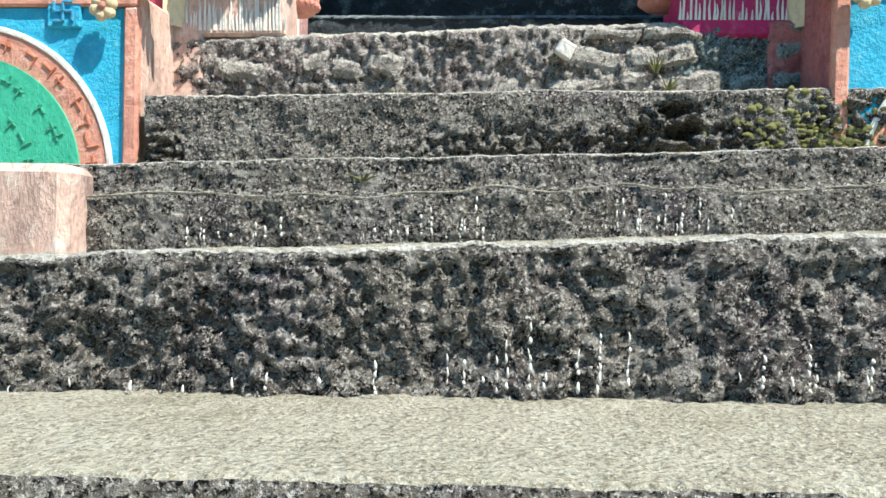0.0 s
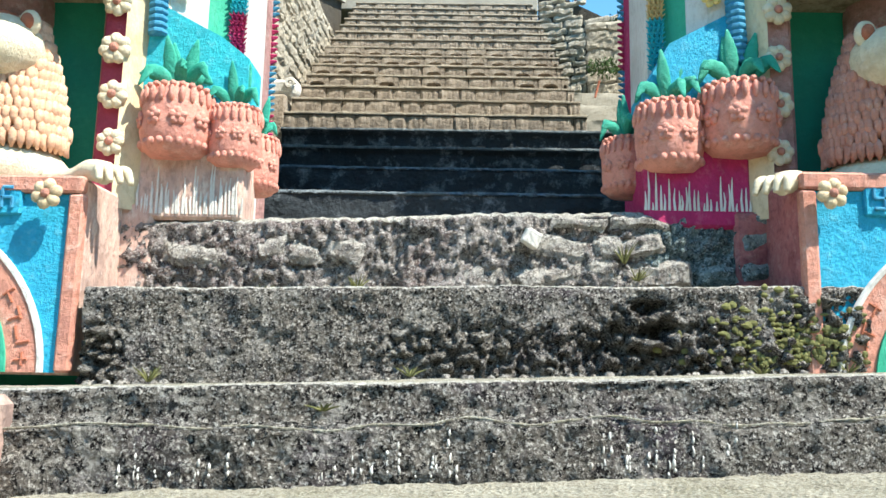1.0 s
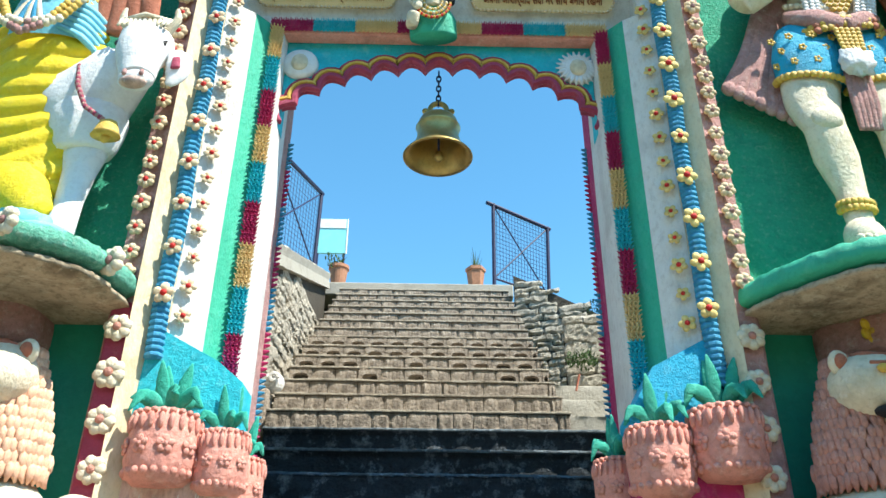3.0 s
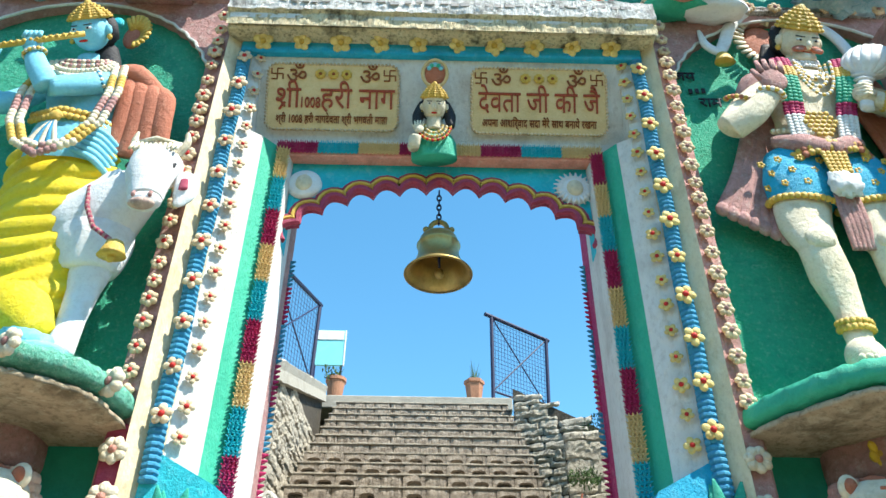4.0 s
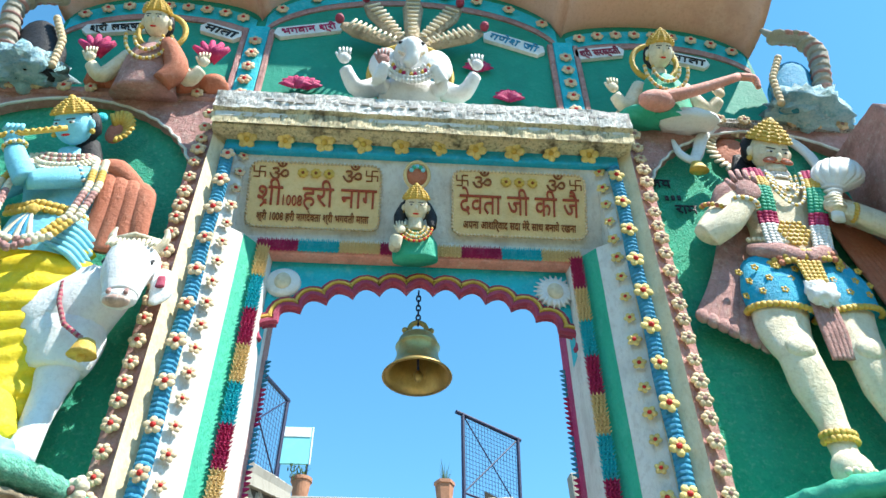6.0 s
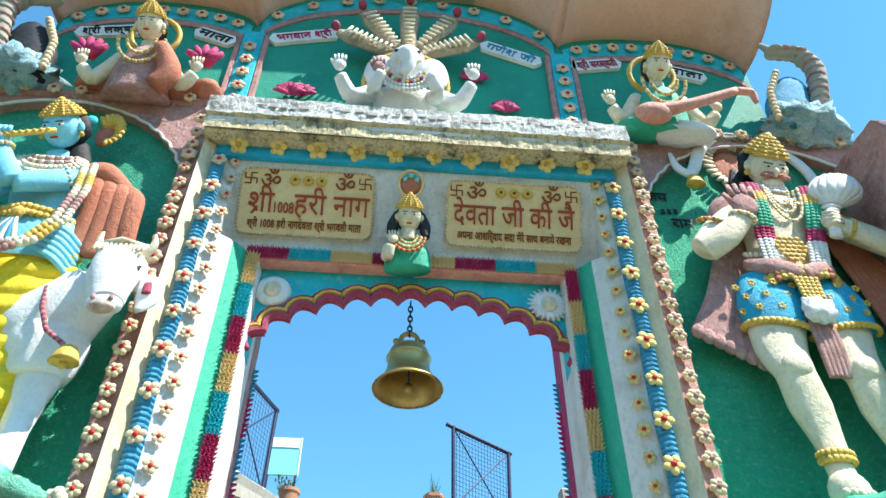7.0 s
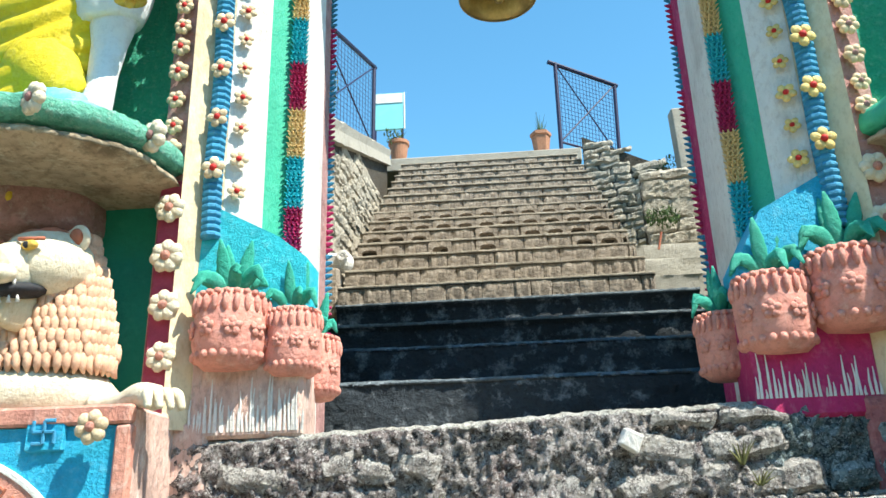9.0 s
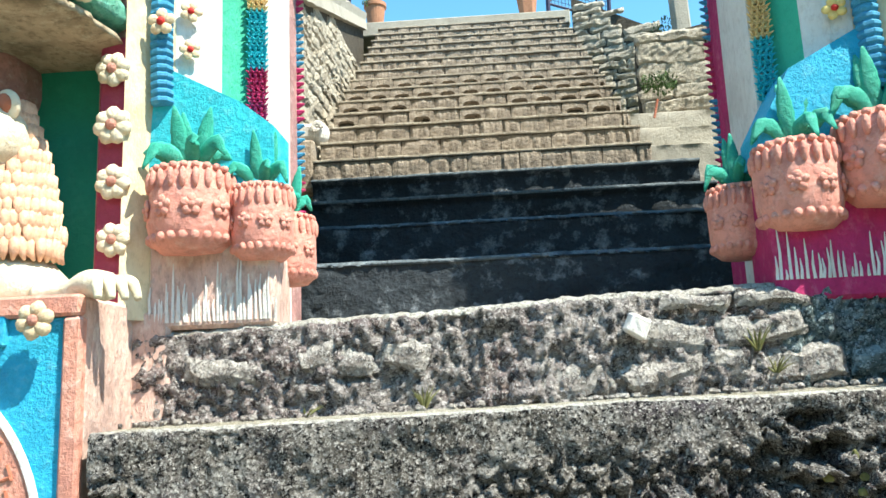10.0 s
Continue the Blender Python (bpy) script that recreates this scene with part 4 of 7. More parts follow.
# hillside behind and beside
g = G()
n = 30
vs, fs = [], []
for i in range(n + 1):
    for j in range(n + 1):
        x, y = -14 + 28 * i / n, 3.02 + 9.5 * j / n
        t = min(1, (y - 3.0) / 5.2)
        z = 0.9 + 3.72 * t + 0.12 * noise.noise(Vector((x, y, 0))) - 0.15
        if -1.9 < x < 2.4:
            z = min(z, 0.75 + max(0, (y - 3.4)) * 0.66)
        if y > 8.4:
            z = 4.45
        if x > 0.85:
            z = min(z, 2.45 + 0.1 * max(0, y - 5) + 0.1 * noise.noise(Vector((x, y, 3))))
        vs.append((x, y, z if y > 3.1 else -1.3))
for i in range(n):
    for j in range(n):
        a = i * (n + 1) + j
        fs.append((a, a + n + 1, a + n + 2, a + 1))
g.add(vs, fs, EARTH)
tagged(g.make("hillside", smooth=True), "earthen slope that carries the stairs", "hillside", kind="structure")
g = G()
g.box((-0.4, 9.6, 4.62), (2.7, 3.0, 0.16), CEMENT, b=0.01)
tagged(g.make("upper_landing"), "cement landing at the stair head", "landing", kind="structure")


# ---- stucco ornaments on the gate ----
def flower(r, m, mc, petals=5, depth=0.5):
    """A stucco flower that faces -y: cupped petals round a knob."""
    gg = G()
    for k in range(petals):
        a = 2 * math.pi * k / petals + 0.3
        rot = Euler((0, -a, 0)).to_matrix()
        c = rot @ Vector((r * 0.55, -r * depth * 0.35, 0))
        gg.ell(c, (r * 0.46, r * depth * 0.42, r * 0.4), m, rot, seg=8, rings=5)
    gg.ell((0, -r * depth * 0.6, 0), (r * 0.3, r * 0.26, r * 0.3), mc, seg=8, rings=5)
    return gg


def share(ob, name, parent, at, rz=0.0, ry=0.0, sc=1.0, label=""):
    """Another object on the mesh of ob."""
    o = new(name, ob.data)
    o.parent = parent
    o.matrix_basis = pose(*at, 0, ry, rz) @ Matrix.Scale(sc, 4)
    return tagged(o, label)


def row(first, name, parent, places, rz=0.0, rr=random.Random(4)):
    o0 = first.make(name, parent, smooth=True, at=places[0])
    o0.rotation_euler = (0, 0, rz)
    for p in places[1:]:
        share(o0, name, parent, p, math.degrees(rz), rr.uniform(-40, 40), rr.uniform(0.88, 1.12))
    return o0


for s in (1, -1):
    # ribbed blue cord with its flowers
    g = G()
    z, pts, rad = 1.66 if s > 0 else 1.58, [], []
    k = 0
    while z < 3.97:
        pts.append((s * -1.04 + 0.004 * math.sin(z * 9), 2.425, z))
        rad.append(0.036 if k % 3 else 0.027)
        z += 0.0085
        k += 1
    g.tube(pts, rad, CORD, 8)
    cord = g.make("cord", gate, "ribbed blue stucco rope", smooth=False)
    zs = [1.88 + 0.2 * i for i in range(11)]
    row(flower(0.045, STRAW if s < 0 else PETAL, RED), "flower", cord, [(s * -1.04 + s * 0.012, 2.39, z + (0.03 if s > 0 else 0.0)) for z in zs])
    # small flowers on the white strip
    g = flower(0.033, PETAL if s > 0 else STRAW, RED)
    row(g, "small_flower", gate, [(s * -0.965, 2.452, 1.72 + 0.125 * i) for i in range(19)], s * 0.35)
    # lotus studs on the pink strip beside the niche and along the coping
    g = flower(0.039, PETAL, RED if s > 0 else DUSTYPINK, 6, 0.8)
    row(g, "stud", gate, [(s * -1.19, 2.402, 2.0 + 0.102 * i + 0.012 * math.sin(i * 5)) for i in range(23)] + [(s * (-1.16 - 0.15 * i), 2.445, 4.485) for i in range(12)])
    g = flower(0.055, IVORY, PINK, 7, 0.7)
    row(g, "rosette", gate, [(s * (-1.168 + 0.005 * i), 2.388, z) for i, z in enumerate((1.765, 1.59, 1.42, 1.25))], 0.0)
    row(flower(0.06, IVORY, DUSTYPINK, 7, 0.8), "shelf_lotus", gate, [(-1.15, 2.2, 1.94), (-1.4, 1.93, 1.945), (-1.75, 1.85, 1.945)] if s > 0 else [(1.27, 2.42, 1.94), (1.36, 2.19, 1.945), (1.62, 1.93, 1.945)], s * -0.5)
    row(flower(0.05, PETAL, PINK, 6, 0.8), "plinth_rosette", gate, [(s * -1.205 - (0 if s > 0 else 0.02) * 1, 2.11, 1.0 + (0 if s > 0 else 0.04))])
    row(flower(0.06, YELLOW, GOLD, 5, 0.5), "bracket_flower", gate, [(s * -1.72, 2.31, 1.79), (s * -1.6, 2.36, 1.78), (s * -1.82, 2.26, 1.785)], s * -0.5)
    # key sign on the plinth: a small blue tile with a hooked cross in relief
    g = G()
    cx, cz, a = -1.36, 0.995 + (0 if s > 0 else 0.04), 0.032
    g.box((s * cx, 2.142, cz), (0.115, 0.02, 0.105), BLUE, b=0.006)
    for p in (((0, -a), (0, a)), ((-a, 0), (a, 0)), ((0, a), (a, a)), ((a, 0), (a, -a)), ((0, -a), (-a, -a)), ((-a, 0), (-a, a))):
        g.tube([(s * cx + p[0][0], 2.128, cz + p[0][1]), (s * cx + p[1][0], 2.128, cz + p[1][1])], 0.0055, CORD, 6)
    g.make("relief_tile", gate, "blue tile with a raised auspicious sign")
    # spiky garland up the jamb
    cols = [MAGENTA, AQUA, SIGN]
    segs = {}
    z, k = 1.62, 0
    while z < 3.42:
        m = cols[(k + (0 if s > 0 else 1)) % 3]
        if m not in segs:
            g = G()
            for j in range(9):
                for i in range(3):
                    c = Vector((-0.017 + 0.017 * i, 0, 0.012 + 0.0225 * j))
                    for q in range(5):
                        an = 2 * math.pi * q / 5 + j
                        d = Vector((math.cos(an) * 0.019, -0.03, math.sin(an) * 0.013))
                        g.tube([c, c + d], [0.0085, 0.0015], m, 4)
                g.box((0, 0.008, 0.012 + 0.0225 * j), (0.042, 0.012, 0.012), m, b=0.003)
            segs[m] = g.make("garland", gate, "spiky stucco garland segment", at=(s * -0.797, 2.592, z))
            segs[m].rotation_euler = (0, 0, s * 0.25)
        else:
            share(segs[m], "garland", gate, (s * -0.797, 2.592, z), s * 14)
        z += 0.203
        k += 1
    # toothed edge of the jamb
    g = G()
    for j in range(62):
        z = 1.35 + j * 0.027
        m = (MAGENTA, CORD)[(j // 8) % 2]
        g.tube([(s * -0.757, 2.95, z), (s * -0.728, 2.945, z + 0.004)], [0.013, 0.004], m, 5)
    g.make("toothed_edge", gate, "magenta and blue toothed edge")
    # paint drips on the pier base
    g = G()
    rw = random.Random(8 + s)
    for j in range(26 if s < 0 else 34):
        x = -1.06 + 0.36 * j / (25 if s < 0 else 33) + rw.uniform(-0.005, 0.005)
        h = rw.uniform(0.04, 0.16)
        g.tube([(s * x, 2.424, 1.03 + (0.02 if s < 0 else -0.02)), (s * x + rw.uniform(-.004, .004), 2.422, 1.03 + h * 0.6), (s * x, 2.423, 1.03 + h)], [0.005, 0.004, 0.0015], WHITE, 5, 0.5)
    tagged(g.make("paint_drips", gate, "white lime drips"), kind="stuff")

# blue band with yellow flowers under the lintel
g = G()
g.box((0, 2.435, 4.05), (2.14, 0.05, 0.125), BLUE, b=0.008)
band = g.make("header_band", gate, "blue band with yellow flowers")
row(flower(0.056, STRAW, GOLD), "flower", band, [(-0.95 + 0.206 * i, 2.395, 4.045) for i in range(10)])
for fl in band.children:
    fl.matrix_basis = fl.matrix_basis @ pose(0, 0, 0, 38, 0, 0)
# horizontal garland over the arch
k = 0
hs = {}
x = -0.83
while x < 0.8:
    m = (MAGENTA, AQUA, SIGN)[k % 3] if x < 0 else (AQUA, SIGN, MAGENTA)[k % 3]
    if m not in hs:
        g = G()
        for i in range(10):
            for j in range(3):
                c = Vector((0.01 + 0.0205 * i, 0, -0.024 + 0.024 * j))
                for q in range(5):
                    an = 2 * math.pi * q / 5 + i
                    g.tube([c, c + Vector((math.cos(an) * 0.014, -0.024, math.sin(an) * 0.017))], [0.0085, 0.0015], m, 4)
        g.box((0.104, 0.008, 0), (0.206, 0.016, 0.08), m, b=0.005)
        hs[m] = g.make("header_garland", gate, "spiky stucco garland segment", at=(x, 2.6, 3.465))
    else:
        share(hs[m], "header_garland", gate, (x, 2.6, 3.465))
    x += 0.2075
    k += 1


# ---- signboards and lettering ----
def letters(body, size, m, at, parent, name="lettering", width=None, depth=0.004, ry=0.0, label=""):
    cu = bpy.data.curves.new("letters", "FONT")
    cu.body, cu.size, cu.extrude, cu.align_x, cu.resolution_u = body, size, depth, "CENTER", 3
    ob = bpy.data.objects.new("letters", cu)
    scene.collection.objects.link(ob)
    me = bpy.data.meshes.new_from_object(ob.evaluated_get(bpy.context.evaluated_depsgraph_get()))
    bpy.data.objects.remove(ob)
    me.materials.clear()
    me.materials.append(m)
    xs_ = [v.co.x for v in me.vertices]
    k = width / (max(xs_) - min(xs_)) if width and xs_ else 1
    for v in me.vertices:
        v.co.x *= k
    o = new(name, me)
    o.parent = parent
    o.matrix_basis = pose(*at) @ pose(0, 0, 0, 0, ry, 0) @ pose(0, 0, 0, 90, 0, 0)
    return tagged(o, label)


def hooked(g, cx, y, cz, a, m):
    for p in (((0, -a), (0, a)), ((-a, 0), (a, 0)), ((0, a), (a, a)), ((a, 0), (a, -a)), ((0, -a), (-a, -a)), ((-a, 0), (-a, a))):
        g.tube([(cx + p[0][0], y, cz + p[0][1]), (cx + p[1][0], y, cz + p[1][1])], a * 0.13, m, 5)


def signboard(x0, x1, z0, z1, big, small, num):
    w, h, r = x1 - x0, z1 - z0, 0.05
    cx, cz = (x0 + x1) / 2, (z0 + z1) / 2
    sb = empty("signboard", (cx, 2.532, cz), "buff stucco signboard with brown Hindi lettering and beaded rim", "sign", group="gate signboards")
    sb.rotation_euler = (radians(23), 0, 0)
    poly = []
    for qx, qz, a0 in ((1, 1, 0), (-1, 1, 90), (-1, -1, 180), (1, -1, 270)):
        for k in range(6):
            a = radians(a0 + 18 * k)
            poly.append((qx * (w / 2 - r) + r * math.cos(a), qz * (h / 2 - r) + r * math.sin(a)))
    g = G()
    g.prism(poly, -0.012, 0.012, SIGN)
    g.make("board", sb)
    g = G()
    n = len(poly)
    acc = 0.0
    for i in range(n):
        a, b = Vector(poly[i]), Vector(poly[(i + 1) % n])
        ln = (b - a).length
        while acc < ln:
            p = a + (b - a) * (acc / ln)
            g.ell((p.x, -0.014, p.y), (0.0085, 0.008, 0.0085), PETAL, seg=6, rings=4)
            acc += 0.0195
        acc -= ln
    g.make("beaded_rim", sb, "row of cream beads", smooth=True)
    for q in (-1, 1):
        g = G()
        hooked(g, q * w * 0.43, -0.014, h * 0.34, 0.03, INK)
        g.make("auspicious_sign", sb, "brown painted auspicious sign")
    for q in (-1, 1):
        letters("\u0950", 0.125, INK, (q * w * 0.28, -0.016, h * 0.2), sb)
    fl = flower(0.03, GOLD, INK, 8).make("flower", sb, smooth=True, at=(0, -0.014, h * 0.34))
    for q in (-1, 1):
        share(fl, "flower", sb, (q * w * 0.1, -0.014, h * 0.34))
    if num:
        letters("\u0936\u0940", 0.17, INKRED, (-w * 0.34, -0.016, -h * 0.17), sb, width=0.13)
        g = G()
        g.tube([(-w * 0.36, -0.014, -h * 0.09), (-w * 0.4, -0.014, -h * 0.2)], 0.006, INKRED, 5)
        g.make("stroke", sb)
        letters("1008", 0.085, INKRED, (-w * 0.17, -0.016, -h * 0.17), sb, width=0.1)
        letters(big, 0.17, INKRED, (w * 0.19, -0.016, -h * 0.17), sb, width=0.39)
    else:
        letters(big, 0.17, INKRED, (0, -0.016, -h * 0.17), sb, width=w * 0.9)
    letters(small, 0.062, INK, (0, -0.016, -h * 0.4), sb, width=w * 0.84)
    return sb


signboard(-0.915, -0.225, 3.585, 3.955, "\u0939\u0930\u0940 \u0928\u093e\u0917", "\u0936\u094d\u0930\u0940 1008 \u0939\u0930\u0940 \u0928\u093e\u0917\u0926\u0947\u0935\u0924\u093e \u0936\u094d\u0930\u0940 \u092d\u0917\u0935\u0924\u0940 \u092e\u093e\u0924\u093e", True)
signboard(0.16, 0.875, 3.585, 3.955, "\u0926\u0947\u0935\u0924\u093e \u091c\u0940 \u0915\u0940 \u091c\u0948", "\u0905\u092a\u0928\u093e \u0906\u0936\u093f\u0930\u094d\u0935\u093e\u0926 \u0938\u0926\u093e \u092e\u0947\u0930\u0947 \u0938\u093e\u0925 \u092c\u0928\u093e\u092f\u0947 \u0930\u0916\u0928\u093e", False)

letters("\u091c\u092f", 0.095, BLACK, (1.32, 2.516, 3.95), gate, "wall_lettering", label="thin dark painted lettering")
letters("\u0930\u093e\u092e", 0.095, BLACK, (1.43, 2.516, 3.75), gate, "wall_lettering", label="thin dark painted lettering")
g = G()
for k in range(3):
    g.box((1.34 + 0.035 * k, 2.522, 3.87 + 0.003 * k), (0.02, 0.006, 0.035), BLACK, b=0.001)
g.make("worn_lettering", gate, "worn dark painted strokes")

# faded writing along the lintel slab, too worn to read
g = G()
rw = random.Random(2)
x = -0.85
while x < 1.0:
    w = rw.uniform(0.015, 0.05)
    g.box((x, 2.2755, 4.24 + rw.uniform(-0.012, 0.012)), (w, 0.007, rw.uniform(0.008, 0.03)), FADED, b=0.001)
    x += w + rw.uniform(0.008, 0.03)
g.make("faded_writing", gate, "faded bars of writing")

# medallions in the arch corners
for s, rays in ((-1, False), (1, True)):
    md = empty("medallion", (s * 0.68, 2.655, 3.275), "white sun medallion with a plain domed boss" if rays else "white moon medallion with a plain domed boss", "medallion")
    g = G()
    g.lathe([(0.088, -0.012), (0.085, 0.008), (0.07, 0.018), (0, 0.02)], COWWHITE, (0, 0, 0), 28, Euler((radians(90), 0, 0)).to_matrix())
    g.make("disc", md, smooth=True)
    g = G()
    g.ell((0, -0.02, -0.005), (0.042, 0.024, 0.05), IVORY, seg=12, rings=8)
    g.make("boss", md, smooth=True)
    if rays:
        g = G()
        g.tube([(0.06, -0.012, 0), (0.108, -0.006, 0)], [0.012, 0.003], COWWHITE, 5)
        r0 = g.make("ray", md, smooth=True)
        for k in range(1, 22):
            share(r0, "ray", md, (0, 0, 0), 0, 360 * k / 22)

# ---- bell ----
bell = empty("temple_bell", (0.0, 2.86, 2.875), "large brass temple bell hanging in the arch", "bell")
prof = [(0.168, 0.0), (0.172, 0.004), (0.166, 0.012), (0.142, 0.035), (0.118, 0.075), (0.105, 0.115), (0.102, 0.15), (0.108, 0.17), (0.112, 0.178), (0.106, 0.188), (0.098, 0.2), (0.097, 0.215), (0.088, 0.232), (0.06, 0.245), (0.02, 0.25), (0.0, 0.25)]
inner = [(0.0, 0.235), (0.05, 0.23), (0.08, 0.215), (0.09, 0.18), (0.094, 0.12), (0.108, 0.075), (0.132, 0.03), (0.152, 0.006), (0.168, 0.0)]
g = G()
g.lathe(inner + prof[1:], BRASS, seg=48)
g.make("bell_body", bell, smooth=True)
g = G()
g.tube([(0.042 * math.cos(a), 0, 0.295 + 0.04 * math.sin(a)) for a in [2 * math.pi * k / 20 for k in range(20)]], 0.014, BRASS, 8, closed=True)
for q in (-1, 1):
    g.ell((q * 0.066, 0, 0.285), (0.017, 0.015, 0.017), BRASS)
    g.tube([(q * 0.03, 0, 0.26), (q * 0.06, 0, 0.285)], 0.009, BRASS)
g.tube([(0, 0, 0.24), (0, 0, 0.262)], 0.02, BRASS)
g.make("crown", bell, "cast brass loop", smooth=True)
g = G()
for k in range(7):
    z = 0.335 + 0.032 * k
    g.tube([((0.011 * math.cos(a)) * (k % 2), (0.011 * math.cos(a)) * (1 - k % 2), z + 0.02 * math.sin(a)) for a in [2 * math.pi * q / 12 for q in range(12)]], 0.0045, IRON, 5, closed=True)
g.make("chain", bell, "iron chain", smooth=True)
g = G()
g.tube([(0, 0, 0.22), (0.005, 0, 0.03)], 0.006, IRON, 6)
g.ell((0.005, 0, 0.01), (0.024, 0.024, 0.03), BRASS)
g.make("clapper", bell, "brass clapper", smooth=True)


# ---- stucco fruit at the foot of the piers ----
def pineapple(at, r, h, lab):
    ob = empty("stucco_pineapple", at, lab, "pineapple ornament", group="stucco pineapples")
    g = G()
    prof = [(0.0, 0), (r * 0.7, 0.005), (r * 0.92, h * 0.1), (r, h * 0.3), (r * 1.0, h * 0.6), (r * 0.95, h * 0.82), (r * 0.75, h * 0.95), (0, h)]
    g.lathe(prof, CORAL, seg=28, wob=lambda a, z: 1 + 0.02 * math.sin(a * 5 + z * 30))
    g.make("body", ob, smooth=True)
    g = G()
    for k in range(22):
        a = 2 * math.pi * k / 22
        d = Vector((math.cos(a), math.sin(a), 0))
        g.ell(d * r * 0.99 + Vector((0, 0, h * 0.76)), (r * 0.09, r * 0.09, h * 0.11), CORAL, seg=7, rings=5)
        g.ell(d * r * 0.93 + Vector((0, 0, h * 0.15)), (r * 0.12, r * 0.1, h * 0.055), CORAL, seg=7, rings=5)
        g.ell(d * r * 0.9 + Vector((0, 0, h * 0.9)), (r * 0.1, r * 0.1, h * 0.04), CORAL, seg=7, rings=5)
    tagged(g.make("beading", ob, "moulded coral beads", smooth=True), kind="stuff")
    for a in (-150, -110, -70, -30):
        f = flower(r * 0.27, CORAL, CORAL, 5, 0.5).make("floret", ob, smooth=True)
        f.matrix_basis = pose(0, 0, h * 0.46, 0, 0, a + 90) @ pose(0, -r * 0.98, 0)
    g = G()
    rl = random.Random(int(at[0] * 1000) % 97)
    for k in range(9):
        a = 2 * math.pi * k / 9 + rl.uniform(-0.25, 0.25)
        d = Vector((math.cos(a), math.sin(a) * 0.6 - 0.2, 0))
        if k % 3 == 0:
            heights, outs = (0.95, 1.18, 1.42, 1.62), (0.1, 0.3, 0.4, 0.5)
        else:
            heights, outs = (0.95, 1.1, 1.16 + rl.uniform(-0.04, 0.08), 0.98 + rl.uniform(-0.1, 0.15)), (0.15, 0.5, 0.85, 1.12)
        pts = [Vector((0, -r * 0.1, h * q)) + d * r * o for q, o in zip(heights, outs)]
        limb_pts, rad = [], []
        for i in range(13):
            t = i / 12 * 3
            j = min(2, int(t))
            limb_pts.append(pts[j].lerp(pts[j + 1], t - j))
            rad.append(r * (0.03 + 0.17 * math.sin(math.pi * min(1, 0.18 + i / 12 * 0.82)) * (1 + 0.12 * (i % 2))))
        g.tube(limb_pts, rad, LEAF, 8, 0.3)
    g.make("leaf_crown", ob, "green stucco leaves", smooth=True)
    return ob


lab = "coral stucco pineapple with green leaf crown on the pier"
for at, r, h in (((-0.94, 2.42, 1.2), 0.122, 0.27), ((-0.74, 2.45, 1.175), 0.09, 0.24), ((-0.72, 2.66, 1.13), 0.09, 0.24),
                 ((1.03, 2.42, 1.235), 0.13, 0.28), ((0.795, 2.45, 1.18), 0.116, 0.275), ((0.69, 2.64, 1.14), 0.095, 0.24)):
    pineapple(at, r, h, lab)


# ---- painted relief statues, each one mesh ----
def limb(g, pts, rad, m, seg=12, flat=0.9):
    """A smooth limb through the given points."""
    n = len(pts)
    out, ro = [], []
    P = [Vector(p) for p in pts]
    for i in range(n - 1):
        p0, p1, p2, p3 = P[max(i - 1, 0)], P[i], P[i + 1], P[min(i + 2, n - 1)]
        for k in range(5):
            t = k / 5
            out.append(0.5 * ((2 * p1) + (p2 - p0) * t + (2 * p0 - 5 * p1 + 4 * p2 - p3) * t * t + (3 * p1 - p0 - 3 * p2 + p3) * t ** 3))
            ro.append(rad[i] + (rad[i + 1] - rad[i]) * t)
    out.append(P[-1])
    ro.append(rad[-1])
    g.tube(out, ro, m, seg, flat)


def beads(g, pts, r, mats, step):
    P = [Vector(p) for p in pts]
    k = 0
    acc = 0.0
    for a, b in zip(P, P[1:]):
        ln = (b - a).length
        while acc < ln:
            g.ell(a + (b - a) * (acc / ln), (r, r, r), mats[k % len(mats)], seg=6, rings=4)
            acc += step
            k += 1
        acc -= ln


def head(g, c, r, skin, hair, crown=None, ears=True, h=0.22, bow=44, turn=0, whiskers=None):
    """A plain painted head that bows forward by some degrees."""
    mark = len(g.v)
    plain_head(g, c, r, skin, hair, crown, ears, h)
    if whiskers:
        x, y, z = c
        for q in (-1, 1):
            g.ell((x + q * r * 0.36, y - r * 0.84, z - r * 0.3), (r * 0.34, r * 0.14, r * 0.17), whiskers, Euler((0, q * 0.25, 0)).to_matrix(), seg=12, rings=7)
            g.ell((x + q * r * 0.4, y - r * 0.95, z - r * 0.3), (r * 0.18, r * 0.07, r * 0.08), DUSTYPINK, seg=8, rings=5)
        g.ell((x, y - r * 0.66, z - r * 0.72), (r * 0.5, r * 0.36, r * 0.3), skin, seg=14, rings=8)
    m = Matrix.Translation(c) @ pose(0, 0, 0, 0, 0, turn) @ pose(0, 0, 0, bow, 0, 0) @ Matrix.Translation(-Vector(c))
    g.v[mark:] = [tuple(m @ Vector(p)) for p in g.v[mark:]]


